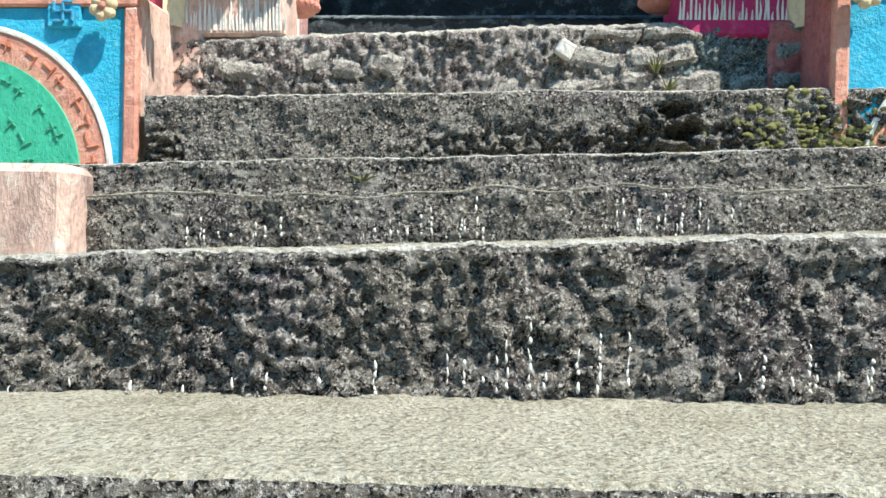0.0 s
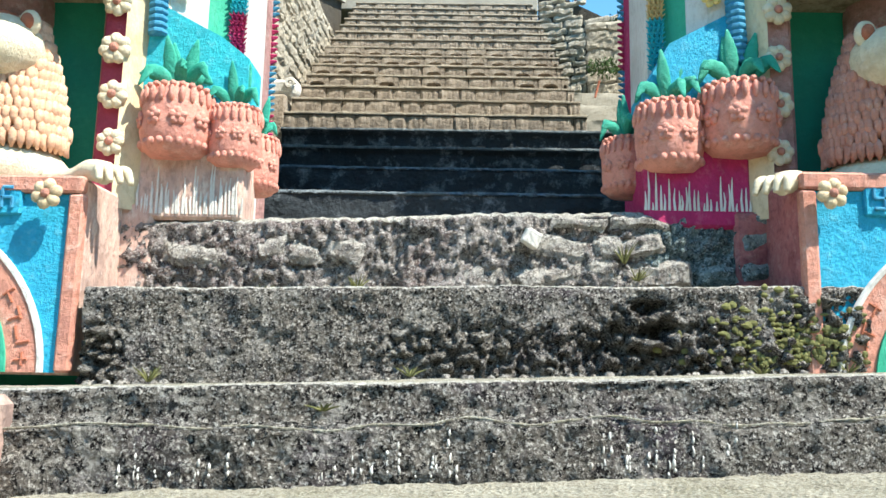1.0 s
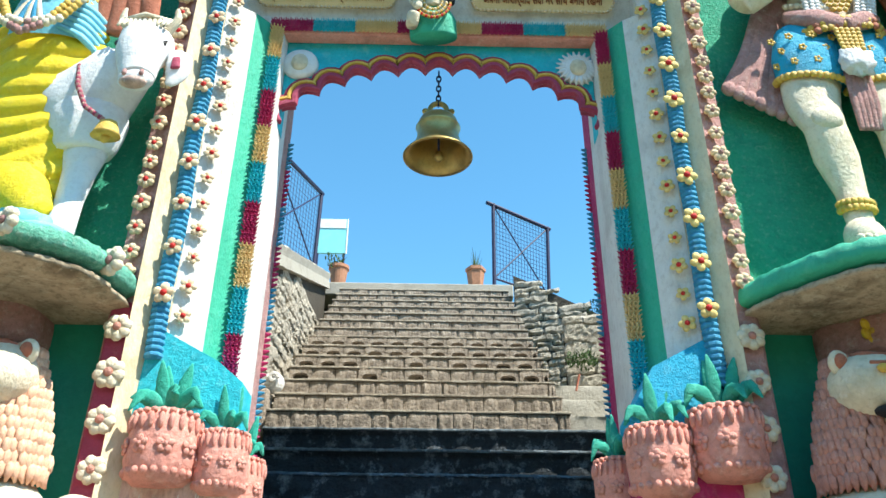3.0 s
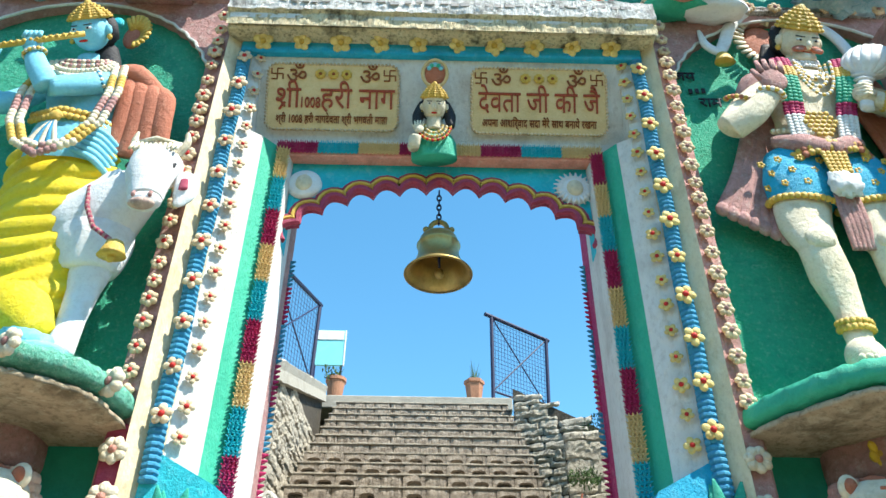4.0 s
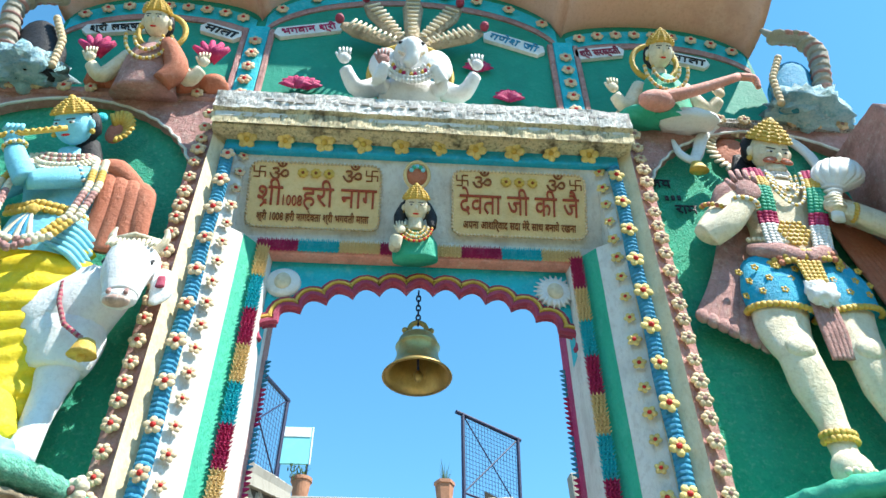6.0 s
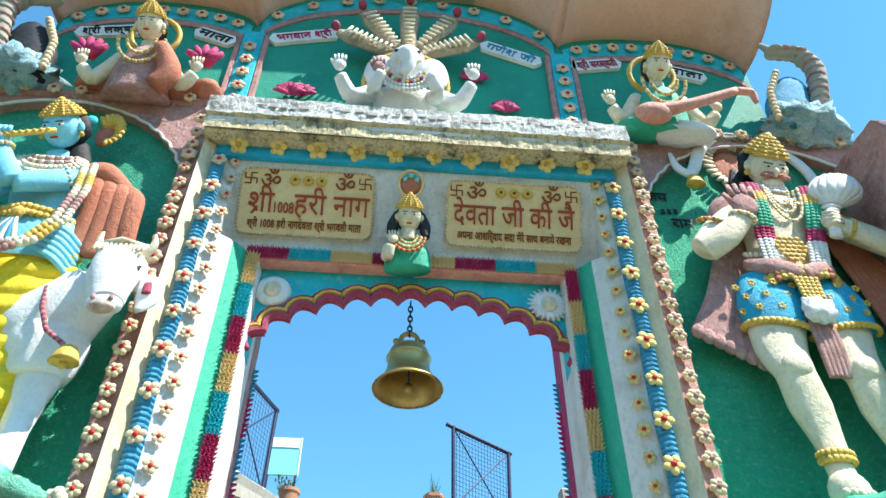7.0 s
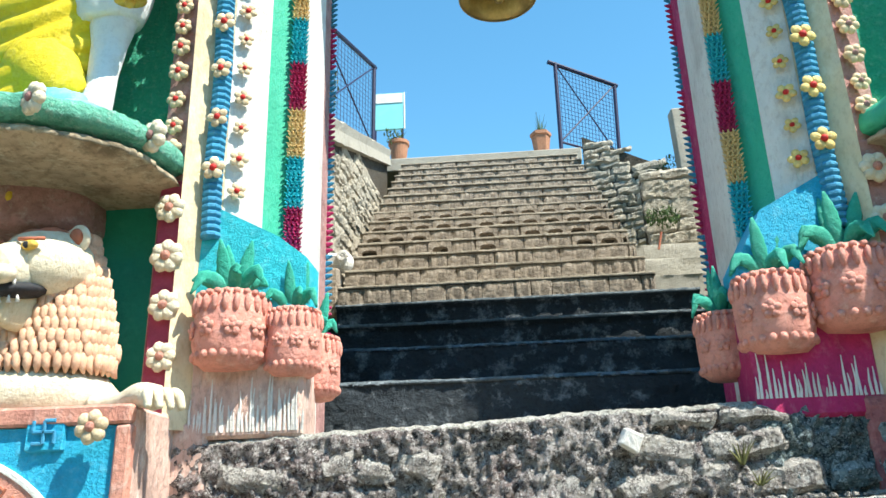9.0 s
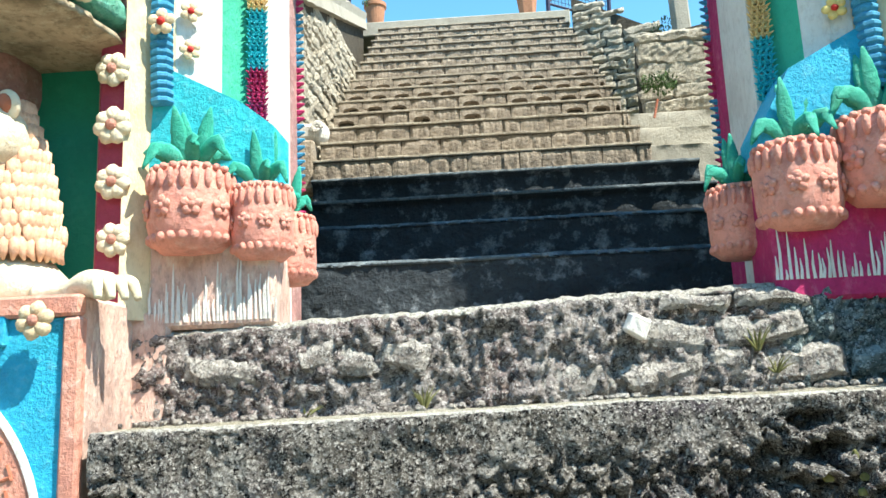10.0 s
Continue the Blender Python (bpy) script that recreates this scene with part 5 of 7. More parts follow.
def plain_head(g, c, r, skin, hair, crown, ears, h):
    x, y, z = c
    g.ell(c, (r * 0.82, r * 0.85, r * 1.05), skin, seg=16, rings=12)
    g.ell((x, y + r * 0.62, z - r * 0.02), (r * 1.0, r * 0.62, r * 1.02), hair, seg=14, rings=9, lump=0.12)
    g.ell((x, y - r * 0.86, z - r * 0.1), (r * 0.13, r * 0.18, r * 0.24), skin, seg=8, rings=6)
    for q in (-1, 1):
        g.ell((x + q * r * 0.33, y - r * 0.74, z + r * 0.14), (r * 0.17, r * 0.07, r * 0.08), WHITE, seg=8, rings=5)
        g.ell((x + q * r * 0.33, y - r * 0.81, z + r * 0.14), (r * 0.06, r * 0.03, r * 0.06), BLACK, seg=6, rings=4)
        g.tube([(x + q * r * 0.15, y - r * 0.8, z + r * 0.3), (x + q * r * 0.5, y - r * 0.68, z + r * 0.32)], r * 0.03, BLACK, 5)
        if ears:
            g.ell((x + q * r * 0.85, y, z - r * 0.05), (r * 0.16, r * 0.18, r * 0.28), skin, seg=8, rings=6)
            g.ell((x + q * r * 0.9, y - r * 0.1, z - r * 0.42), (r * 0.13, r * 0.13, r * 0.15), GOLD, seg=8, rings=5)
    g.ell((x, y - r * 0.74, z - r * 0.48), (r * 0.22, r * 0.1, r * 0.07), RED, seg=8, rings=5)
    if crown:
        n = 6
        for k in range(n):
            t = k / (n - 1)
            rr = r * (0.86 - 0.6 * t ** 1.4)
            zc = z + r * 0.66 + h * t
            g.lathe([(rr * 0.9, -0.012), (rr * 1.08, 0.0), (rr * 0.95, h / n * 0.9)], crown, (x, y + r * 0.1, zc), 16)
            for q in range(12):
                a = 2 * math.pi * q / 12
                g.ell((x + rr * 1.05 * math.cos(a), y + r * 0.1 + rr * 1.05 * math.sin(a), zc), (r * 0.1, r * 0.1, r * 0.1), crown, seg=6, rings=4)
        g.ell((x, y + r * 0.1, z + r * 0.62 + h * 1.05), (r * 0.2, r * 0.2, r * 0.3), crown)


def hand(g, c, r, m, up=True):
    x, y, z = c
    g.ell(c, (r, r * 0.5, r * 1.1), m, seg=10, rings=7)
    for k in range(4):
        dx = (k - 1.5) * r * 0.45
        g.tube([(x + dx, y - r * 0.1, z + r * 0.6), (x + dx * 1.25, y - r * 0.15, z + (2.0 - 0.15 * abs(k - 1.5)) * r)], [r * 0.26, r * 0.17], m, 7)
    g.tube([(x - r * 0.8, y, z), (x - r * 1.35, y - r * 0.1, z + r * 0.9)], [r * 0.3, r * 0.18], m, 7)


WALL_Y = 2.55


def lean(g, y, z, degrees):
    """Tips a figure out from the wall about its foot."""
    m = Matrix.Translation((0, y, z)) @ pose(0, 0, 0, degrees, 0, 0) @ Matrix.Translation((0, -y, -z))
    g.v = [tuple(m @ Vector(p)) for p in g.v]


def statue(g, label, category="statue", name="relief_statue", grow=None, press=1.0):
    """One mesh; grow is (factor, dx, dz), press flattens the figure against the wall behind it."""
    if grow:
        k, dx, dz = grow
        g.v = [(p[0] * k + dx, WALL_Y - (WALL_Y - p[1]) * press, p[2] * k + dz) for p in g.v]
    return g.make(name, None, label, smooth=True, category=category)


# flute player in yellow
g = G()
hx = -1.785
head(g, (hx + 0.015, 2.22, 3.895), 0.113, SKYBLUE, BLACK, GOLD, h=0.075, bow=44, turn=-14)
for k in range(13):
    a = radians(-75 + 17 * k)
    g.tube([(hx + 0.17 + 0.035 * math.cos(a), 2.40, 4.02 + 0.05 * math.sin(a)), (hx + 0.17 + 0.085 * math.cos(a), 2.36, 4.03 + 0.125 * math.sin(a))], [0.017, 0.012], GOLD, 6)
g.ell((hx + 0.16, 2.41, 4.02), (0.055, 0.025, 0.09), TERRA)
g.ell((hx + 0.08, 2.34, 4.07), (0.035, 0.03, 0.035), AQUA)
limb(g, [(hx + 0.07, 2.36, 3.86), (hx + 0.12, 2.35, 3.75), (hx + 0.16, 2.36, 3.66)], [0.06, 0.055, 0.035], BLACK, 10)
limb(g, [(hx + 0.01, 2.33, 3.79), (hx + 0.03, 2.35, 3.69)], [0.058, 0.065], SKYBLUE)
limb(g, [(hx + 0.03, 2.37, 3.71), (hx + 0.05, 2.35, 3.58), (hx + 0.07, 2.36, 3.40), (hx + 0.085, 2.37, 3.24)], [0.11, 0.195, 0.165, 0.175], SKYBLUE, 18, 0.62)
# arm that crosses the chest to the flute, and the one behind it
limb(g, [(hx + 0.22, 2.31, 3.60), (hx + 0.12, 2.22, 3.51), (hx - 0.04, 2.15, 3.43)], [0.062, 0.066, 0.058], SKYBLUE, 14)
limb(g, [(hx - 0.04, 2.15, 3.43), (hx - 0.12, 2.13, 3.55), (hx - 0.18, 2.13, 3.67)], [0.06, 0.052, 0.04], SKYBLUE, 14)
g.ell((hx - 0.19, 2.12, 3.71), (0.05, 0.045, 0.055), SKYBLUE)
for k in range(4):
    g.tube([(hx - 0.225 + 0.025 * k, 2.085, 3.715), (hx - 0.215 + 0.022 * k, 2.075, 3.755)], [0.014, 0.011], SKYBLUE, 7)
limb(g, [(hx - 0.13, 2.36, 3.60), (hx - 0.29, 2.29, 3.42), (hx - 0.42, 2.2, 3.5), (hx - 0.4, 2.17, 3.66)], [0.065, 0.066, 0.055, 0.042], SKYBLUE, 14)
g.ell((hx - 0.39, 2.16, 3.69), (0.045, 0.045, 0.055), SKYBLUE)
beads(g, [(hx - 0.155 + 0.045 * math.cos(a), 2.12 + 0.045 * math.sin(a), 3.63 + 0.02 * math.cos(a)) for a in [2 * math.pi * k / 12 for k in range(13)]], 0.012, [IVORY, GOLD], 0.019)
beads(g, [(hx + 0.16 + 0.03 * math.cos(a), 2.245 + 0.06 * math.sin(a), 3.54 - 0.06 * math.cos(a)) for a in [2 * math.pi * k / 12 for k in range(13)]], 0.012, [CORD, IVORY], 0.019)
g.tube([(hx - 0.52, 2.09, 3.60), (hx + 0.05, 2.1, 3.765)], 0.016, GOLD, 8)
beads(g, [(hx - 0.5, 2.075, 3.606), (hx + 0.04, 2.085, 3.763)], 0.011, [GOLD], 0.03)
# rows of necklaces
for k in range(4):
    rx = 0.10 + 0.02 * k
    beads(g, [(hx + 0.035 + rx * math.cos(a), 2.27 - 0.055 * math.sin(-a) - 0.006 * k, 3.71 - 0.01 * k + (0.05 + 0.028 * k) * math.sin(a)) for a in [math.pi + math.pi * j / 14 for j in range(15)]], 0.0145, [DUSTYPINK, IVORY] if k < 2 else [IVORY], 0.021)
# long flower garland in bands of colour
for q in (-1, 1):
    for d in (-0.022, 0.022):
        P5 = [(hx + 0.05 + q * (0.17 + d), 2.24, 3.64), (hx + 0.06 + q * (0.2 + d), 2.17, 3.42), (hx + 0.065 + q * (0.18 + d), 2.13, 3.2), (hx + 0.06 + q * (0.11 + d), 2.11, 3.06), (hx + 0.05, 2.10, 3.0 - d)]
        beads(g, P5, 0.021, [IVORY] * 4 + [GOLD] * 4 + [IVORY] * 3 + [DUSTYPINK] * 4, 0.027)
# belt, sash and knot
g.lathe([(0.18, 0.05), (0.2, 0.0), (0.215, -0.13), (0.19, -0.22)], SKYBLUE, (hx + 0.085, 2.36, 3.26), 30, None, lambda a, z: (0.8 + 0.2 * abs(math.cos(a))) * (1 + 0.022 * math.sin(a * 3 + z * 190)))
for k in range(6):
    limb(g, [(hx + 0.15, 2.2, 3.23 - 0.03 * k), (hx + 0.25, 2.22, 3.2 - 0.033 * k), (hx + 0.31, 2.33, 3.17 - 0.036 * k)], [0.012, 0.017, 0.014], SKYBLUE, 8)
for k in range(2):
    beads(g, [(hx - 0.1, 2.25, 3.315 - 0.035 * k), (hx + 0.06, 2.165, 3.30 - 0.035 * k), (hx + 0.2, 2.21, 3.29 - 0.035 * k), (hx + 0.27, 2.33, 3.28 - 0.035 * k)], 0.019, [GOLD], 0.028)
for k, m in enumerate((IVORY, CORD, IVORY, CORD, IVORY)):
    limb(g, [(hx + 0.06, 2.135, 3.22), (hx + 0.02 + 0.016 * k, 2.12, 3.13), (hx - 0.01 + 0.03 * k, 2.12, 3.04)], [0.007, 0.012, 0.014], m, 7)
g.ell((hx + 0.06, 2.13, 3.23), (0.03, 0.025, 0.03), GOLD, lump=0.3)
# draped dhoti: heavy rolls that fall to one side
nz_, na_ = 120, 44
vs, fs = [], []
for j in range(nz_ + 1):
    t = j / nz_
    z = 3.12 - 0.98 * t
    for i in range(na_):
        a = 2 * math.pi * i / na_
        ph = 10.5 * t + 0.75 * math.cos(a - 0.2) + 0.2 * math.sin(3 * a + 5 * t)
        fold = 1 - (0.12 + 0.03 * math.sin(a * 2 + 9 * t)) * abs(math.cos(math.pi * ph)) ** 4
        bulge = 0.97 + 0.05 * noise.noise(Vector((a, t * 6, 2)))
        w = (0.262 - 0.025 * t) * fold * bulge
        vs.append((hx + 0.075 + 0.05 * t + w * math.cos(a), 2.37 + w * 0.66 * math.sin(a), z))
for j in range(nz_):
    for i in range(na_):
        fs.append((j * na_ + (i + 1) % na_, j * na_ + i, (j + 1) * na_ + i, (j + 1) * na_ + (i + 1) % na_))
fs.append([nz_ * na_ + i for i in range(na_)])
g.add(vs, fs, SUNYELLOW)
limb(g, [(hx + 0.1, 2.33, 2.34), (hx + 0.2, 2.26, 2.24), (hx + 0.3, 2.2, 2.14)], [0.15, 0.11, 0.06], SUNYELLOW, 16)
limb(g, [(hx + 0.18, 2.26, 2.2), (hx + 0.27, 2.18, 2.1), (hx + 0.36, 2.12, 2.06)], [0.07, 0.06, 0.05], SKYBLUE)
g.ell((hx + 0.34, 2.1, 2.03), (0.12, 0.08, 0.04), SKYBLUE)
# shawl that hangs from the shoulder in broad folds
for k in range(4):
    x = hx + 0.26 + 0.062 * k
    limb(g, [(x - 0.05, 2.33, 3.66 - 0.035 * k), (x + 0.02, 2.29, 3.52 - 0.02 * k), (x + 0.03, 2.31, 3.3), (x + 0.005 + 0.012 * k, 2.34, 3.10 + 0.03 * k)], [0.034, 0.05, 0.05, 0.04], TERRA, 12, 0.8)
limb(g, [(hx + 0.16, 2.33, 3.67), (hx + 0.29, 2.29, 3.64), (hx + 0.42, 2.33, 3.52)], [0.04, 0.055, 0.04], TERRA)
statue(g, "blue-painted stucco flute player in a yellow dhoti, on the shelf", grow=(1.028, 0.002, -0.02), press=0.75)

# white cow beside him, head turned to the stairs
g = G()
limb(g, [(-1.62, 2.44, 2.72), (-1.5, 2.37, 2.74), (-1.40, 2.31, 2.82), (-1.31, 2.27, 2.92)], [0.19, 0.2, 0.165, 0.125], COWWHITE, 18)
limb(g, [(-1.50, 2.36, 2.76), (-1.44, 2.33, 2.62), (-1.43, 2.33, 2.48)], [0.17, 0.165, 0.115], COWWHITE, 18)
g.ell((-1.245, 2.23, 2.985), (0.118, 0.11, 0.115), COWWHITE, seg=20, rings=14)
limb(g, [(-1.245, 2.2, 3.0), (-1.235, 2.15, 2.9), (-1.215, 2.11, 2.79), (-1.205, 2.09, 2.73)], [0.108, 0.102, 0.078, 0.068], COWWHITE, 18, 1.0)
g.ell((-1.203, 2.075, 2.715), (0.072, 0.055, 0.045), COWWHITE)
g.ell((-1.203, 2.05, 2.69), (0.055, 0.04, 0.025), PALEPINK)
for q in (-1, 1):
    g.ell((-1.203 + q * 0.034, 2.025, 2.725), (0.011, 0.01, 0.016), DUSTYPINK, seg=8, rings=5)
    g.ell((-1.24 + q * 0.088, 2.135, 2.945), (0.02, 0.014, 0.017), BLACK, seg=8, rings=5)
    g.tube([(-1.24 + q * 0.06, 2.115, 2.968), (-1.24 + q * 0.105, 2.15, 2.965)], 0.005, BLACK, 5)
    limb(g, [(-1.245 + q * 0.075, 2.22, 3.07), (-1.245 + q * 0.115, 2.2, 3.12), (-1.245 + q * 0.11, 2.19, 3.18)], [0.027, 0.02, 0.006], IVORY, 8)
# ears, one hanging and one swept back, with maroon linings
limb(g, [(-1.13, 2.24, 2.96), (-1.09, 2.21, 2.9), (-1.085, 2.2, 2.82), (-1.105, 2.19, 2.76)], [0.03, 0.055, 0.05, 0.015], COWWHITE, 12, 0.45)
limb(g, [(-1.094, 2.18, 2.9), (-1.088, 2.17, 2.84)], [0.016, 0.02], MAROON, 8, 0.5)
limb(g, [(-1.36, 2.26, 2.97), (-1.43, 2.25, 2.93), (-1.52, 2.26, 2.87)], [0.03, 0.052, 0.015], COWWHITE, 12, 0.5)
limb(g, [(-1.40, 2.22, 2.945), (-1.47, 2.23, 2.90)], [0.018, 0.014], MAROON, 8, 0.5)
for k in range(11):
    g.tube([(-1.345 + 0.02 * k, 2.15 - 0.002 * (5 - abs(k - 5)), 3.085), (-1.345 + 0.02 * k, 2.115, 3.03)], [0.011, 0.007], IVORY, 6)
g.tube([(-1.35, 2.16, 3.085), (-1.245, 2.125, 3.1), (-1.14, 2.16, 3.085)], 0.013, IVORY, 6)
# two slim front legs
limb(g, [(-1.415, 2.32, 2.52), (-1.412, 2.3, 2.38), (-1.41, 2.27, 2.24), (-1.4, 2.22, 2.06)], [0.1, 0.066, 0.055, 0.058], COWWHITE, 14)
limb(g, [(-1.5, 2.38, 2.5), (-1.5, 2.38, 2.3), (-1.5, 2.36, 2.06)], [0.1, 0.065, 0.055], COWWHITE, 14)
g.ell((-1.4, 2.2, 2.035), (0.066, 0.066, 0.05), CORD)
beads(g, [(-1.49, 2.2, 2.86), (-1.46, 2.16, 2.74), (-1.40, 2.14, 2.62), (-1.31, 2.13, 2.55)], 0.0115, [MAROON, DUSTYPINK], 0.015)
g.lathe([(0.0, -0.045), (0.058, -0.045), (0.05, -0.028), (0.034, 0.02), (0.0, 0.04)], GOLD, (-1.285, 2.13, 2.515), 16)
g.ell((-1.285, 2.13, 2.46), (0.018, 0.018, 0.02), GOLD)
statue(g, "white enamelled stucco cow with a brass-coloured neck bell", grow=(1.03, 0.002, -0.025), press=0.75)

# standing figure with raised palm and mace
g = G()
hx = 1.86
SK = IVORY
head(g, (hx, 2.26, 3.99), 0.128, SK, BLACK, GOLD, h=0.12, bow=44, turn=10, whiskers=TERRA)
limb(g, [(hx, 2.33, 3.90), (hx - 0.01, 2.34, 3.78)], [0.08, 0.088], SK)
for k in range(3):
    beads(g, [(hx - 0.005 + 0.085 * math.cos(a), 2.335 + 0.085 * math.sin(a), 3.845 - 0.025 * k) for a in [math.pi + math.pi * j / 12 for j in range(13)]], 0.012, [COWWHITE], 0.018)
# broad chest, narrow waist
limb(g, [(hx - 0.01, 2.38, 3.8), (hx - 0.03, 2.35, 3.66), (hx - 0.07, 2.34, 3.42), (hx - 0.09, 2.36, 3.18)], [0.13, 0.225, 0.175, 0.2], SK, 20, 0.62)
# raised arm
limb(g, [(hx - 0.22, 2.33, 3.66), (hx - 0.38, 2.28, 3.48), (hx - 0.50, 2.22, 3.32)], [0.078, 0.085, 0.072], SK, 16)
limb(g, [(hx - 0.50, 2.22, 3.32), (hx - 0.40, 2.16, 3.38), (hx - 0.29, 2.13, 3.50)], [0.074, 0.07, 0.05], SK, 16)
beads(g, [(hx - 0.29 + 0.055 * math.cos(a), 2.13 + 0.055 * math.sin(a), 3.5 - 0.02 * math.cos(a)) for a in [2 * math.pi * k / 14 for k in range(15)]], 0.015, [GOLD, COWWHITE], 0.02)
hand(g, (hx - 0.265, 2.11, 3.585), 0.07, DUSTYPINK)
beads(g, [(hx - 0.38 + 0.09 * math.cos(a), 2.28 + 0.09 * math.sin(a), 3.5 - 0.05 * math.cos(a)) for a in [math.pi + math.pi * k / 10 for k in range(11)]], 0.015, [GOLD, TERRA], 0.022)
# arm that holds the mace
limb(g, [(hx + 0.2, 2.34, 3.66), (hx + 0.4, 2.28, 3.5), (hx + 0.5, 2.22, 3.38)], [0.078, 0.085, 0.072], SK, 16)
limb(g, [(hx + 0.5, 2.22, 3.38), (hx + 0.34, 2.16, 3.43), (hx + 0.19, 2.13, 3.49)], [0.072, 0.066, 0.048], SK, 16)
g.ell((hx + 0.16, 2.12, 3.5), (0.062, 0.055, 0.058), SK)
for k in range(4):
    g.tube([(hx + 0.115, 2.1, 3.475 + 0.022 * k), (hx + 0.15, 2.065, 3.475 + 0.022 * k), (hx + 0.19, 2.085, 3.475 + 0.022 * k)], 0.013, SK, 7)
beads(g, [(hx + 0.25 + 0.02 * math.cos(a), 2.14 + 0.055 * math.sin(a), 3.47 + 0.05 * math.cos(a)) for a in [2 * math.pi * k / 14 for k in range(15)]], 0.014, [GOLD], 0.02)
limb(g, [(hx + 0.14, 2.12, 3.4), (hx + 0.19, 2.13, 3.6)], [0.034, 0.03], COWWHITE)
for k in range(3):
    g.ell((hx + 0.185 + 0.006 * k, 2.13, 3.58 + 0.03 * k), (0.042 + 0.012 * k, 0.042, 0.014), COWWHITE, seg=14, rings=6)
for k in range(16):
    a = 2 * math.pi * k / 16
    limb(g, [(hx + 0.2, 2.14, 3.63), (hx + 0.255 + 0.11 * math.cos(a), 2.15 + 0.1 * math.sin(a), 3.72), (hx + 0.29 + 0.09 * math.cos(a), 2.16 + 0.08 * math.sin(a), 3.82), (hx + 0.3, 2.17, 3.87)], [0.018, 0.03, 0.026, 0.012], COWWHITE, 8)
# banded flower garland round the neck down both sides
for q in (-1, 1):
    for seg_, m in enumerate((MAGENTA, GOLD, JADE, JADE, MAGENTA, COWWHITE, COWWHITE)):
        for k in range(4):
            t = (seg_ + k / 4) / 7
            z = 3.79 - 0.56 * t
            xa = hx - 0.01 - 0.07 * t + q * (0.155 - 0.045 * t)
            for d in (-0.036, -0.012, 0.012, 0.036):
                g.ell((xa + d, 2.2 - 0.045 * math.sin(math.pi * min(1, t * 1.6)) - 0.01 * (abs(d) < 0.02), z), (0.018, 0.02, 0.014), m, seg=6, rings=4)
for k in range(3):
    rx = 0.05 + 0.02 * k
    beads(g, [(hx - 0.02 + rx * math.cos(a), 2.2 - 0.02 * k, 3.76 + (0.1 + 0.07 * k) * math.sin(a)) for a in [math.pi + math.pi * j / 14 for j in range(15)]], 0.011, [COWWHITE, GOLD], 0.018)
# breast ornament, belts and sash
for k in range(6):
    n_ = 6 - abs(2 - k)
    for j in range(n_):
        g.ell((hx - 0.085 + (j - (n_ - 1) / 2) * 0.028, 2.175, 3.40 - 0.027 * k), (0.014, 0.014, 0.013), GOLD, seg=7, rings=5)
limb(g, [(hx - 0.29, 2.3, 3.28), (hx - 0.2, 2.2, 3.22), (hx - 0.09, 2.17, 3.17)], [0.04, 0.055, 0.045], DUSTYPINK, 12)
limb(g, [(hx + 0.1, 2.3, 3.28), (hx + 0.03, 2.2, 3.22), (hx - 0.09, 2.17, 3.17)], [0.04, 0.05, 0.045], DUSTYPINK, 12)
beads(g, [(hx - 0.29, 2.27, 3.33), (hx - 0.2, 2.2, 3.3), (hx - 0.12, 2.185, 3.27)], 0.018, [IVORY], 0.026)
for k in range(2):
    beads(g, [(hx - 0.31, 2.28, 3.1 + 0.03 * k), (hx - 0.2, 2.17, 3.14 + 0.03 * k), (hx - 0.09, 2.15, 3.17 + 0.03 * k), (hx + 0.05, 2.17, 3.17 + 0.03 * k), (hx + 0.14, 2.28, 3.13 + 0.03 * k)], 0.02, [GOLD, GOLD, TERRA], 0.03)
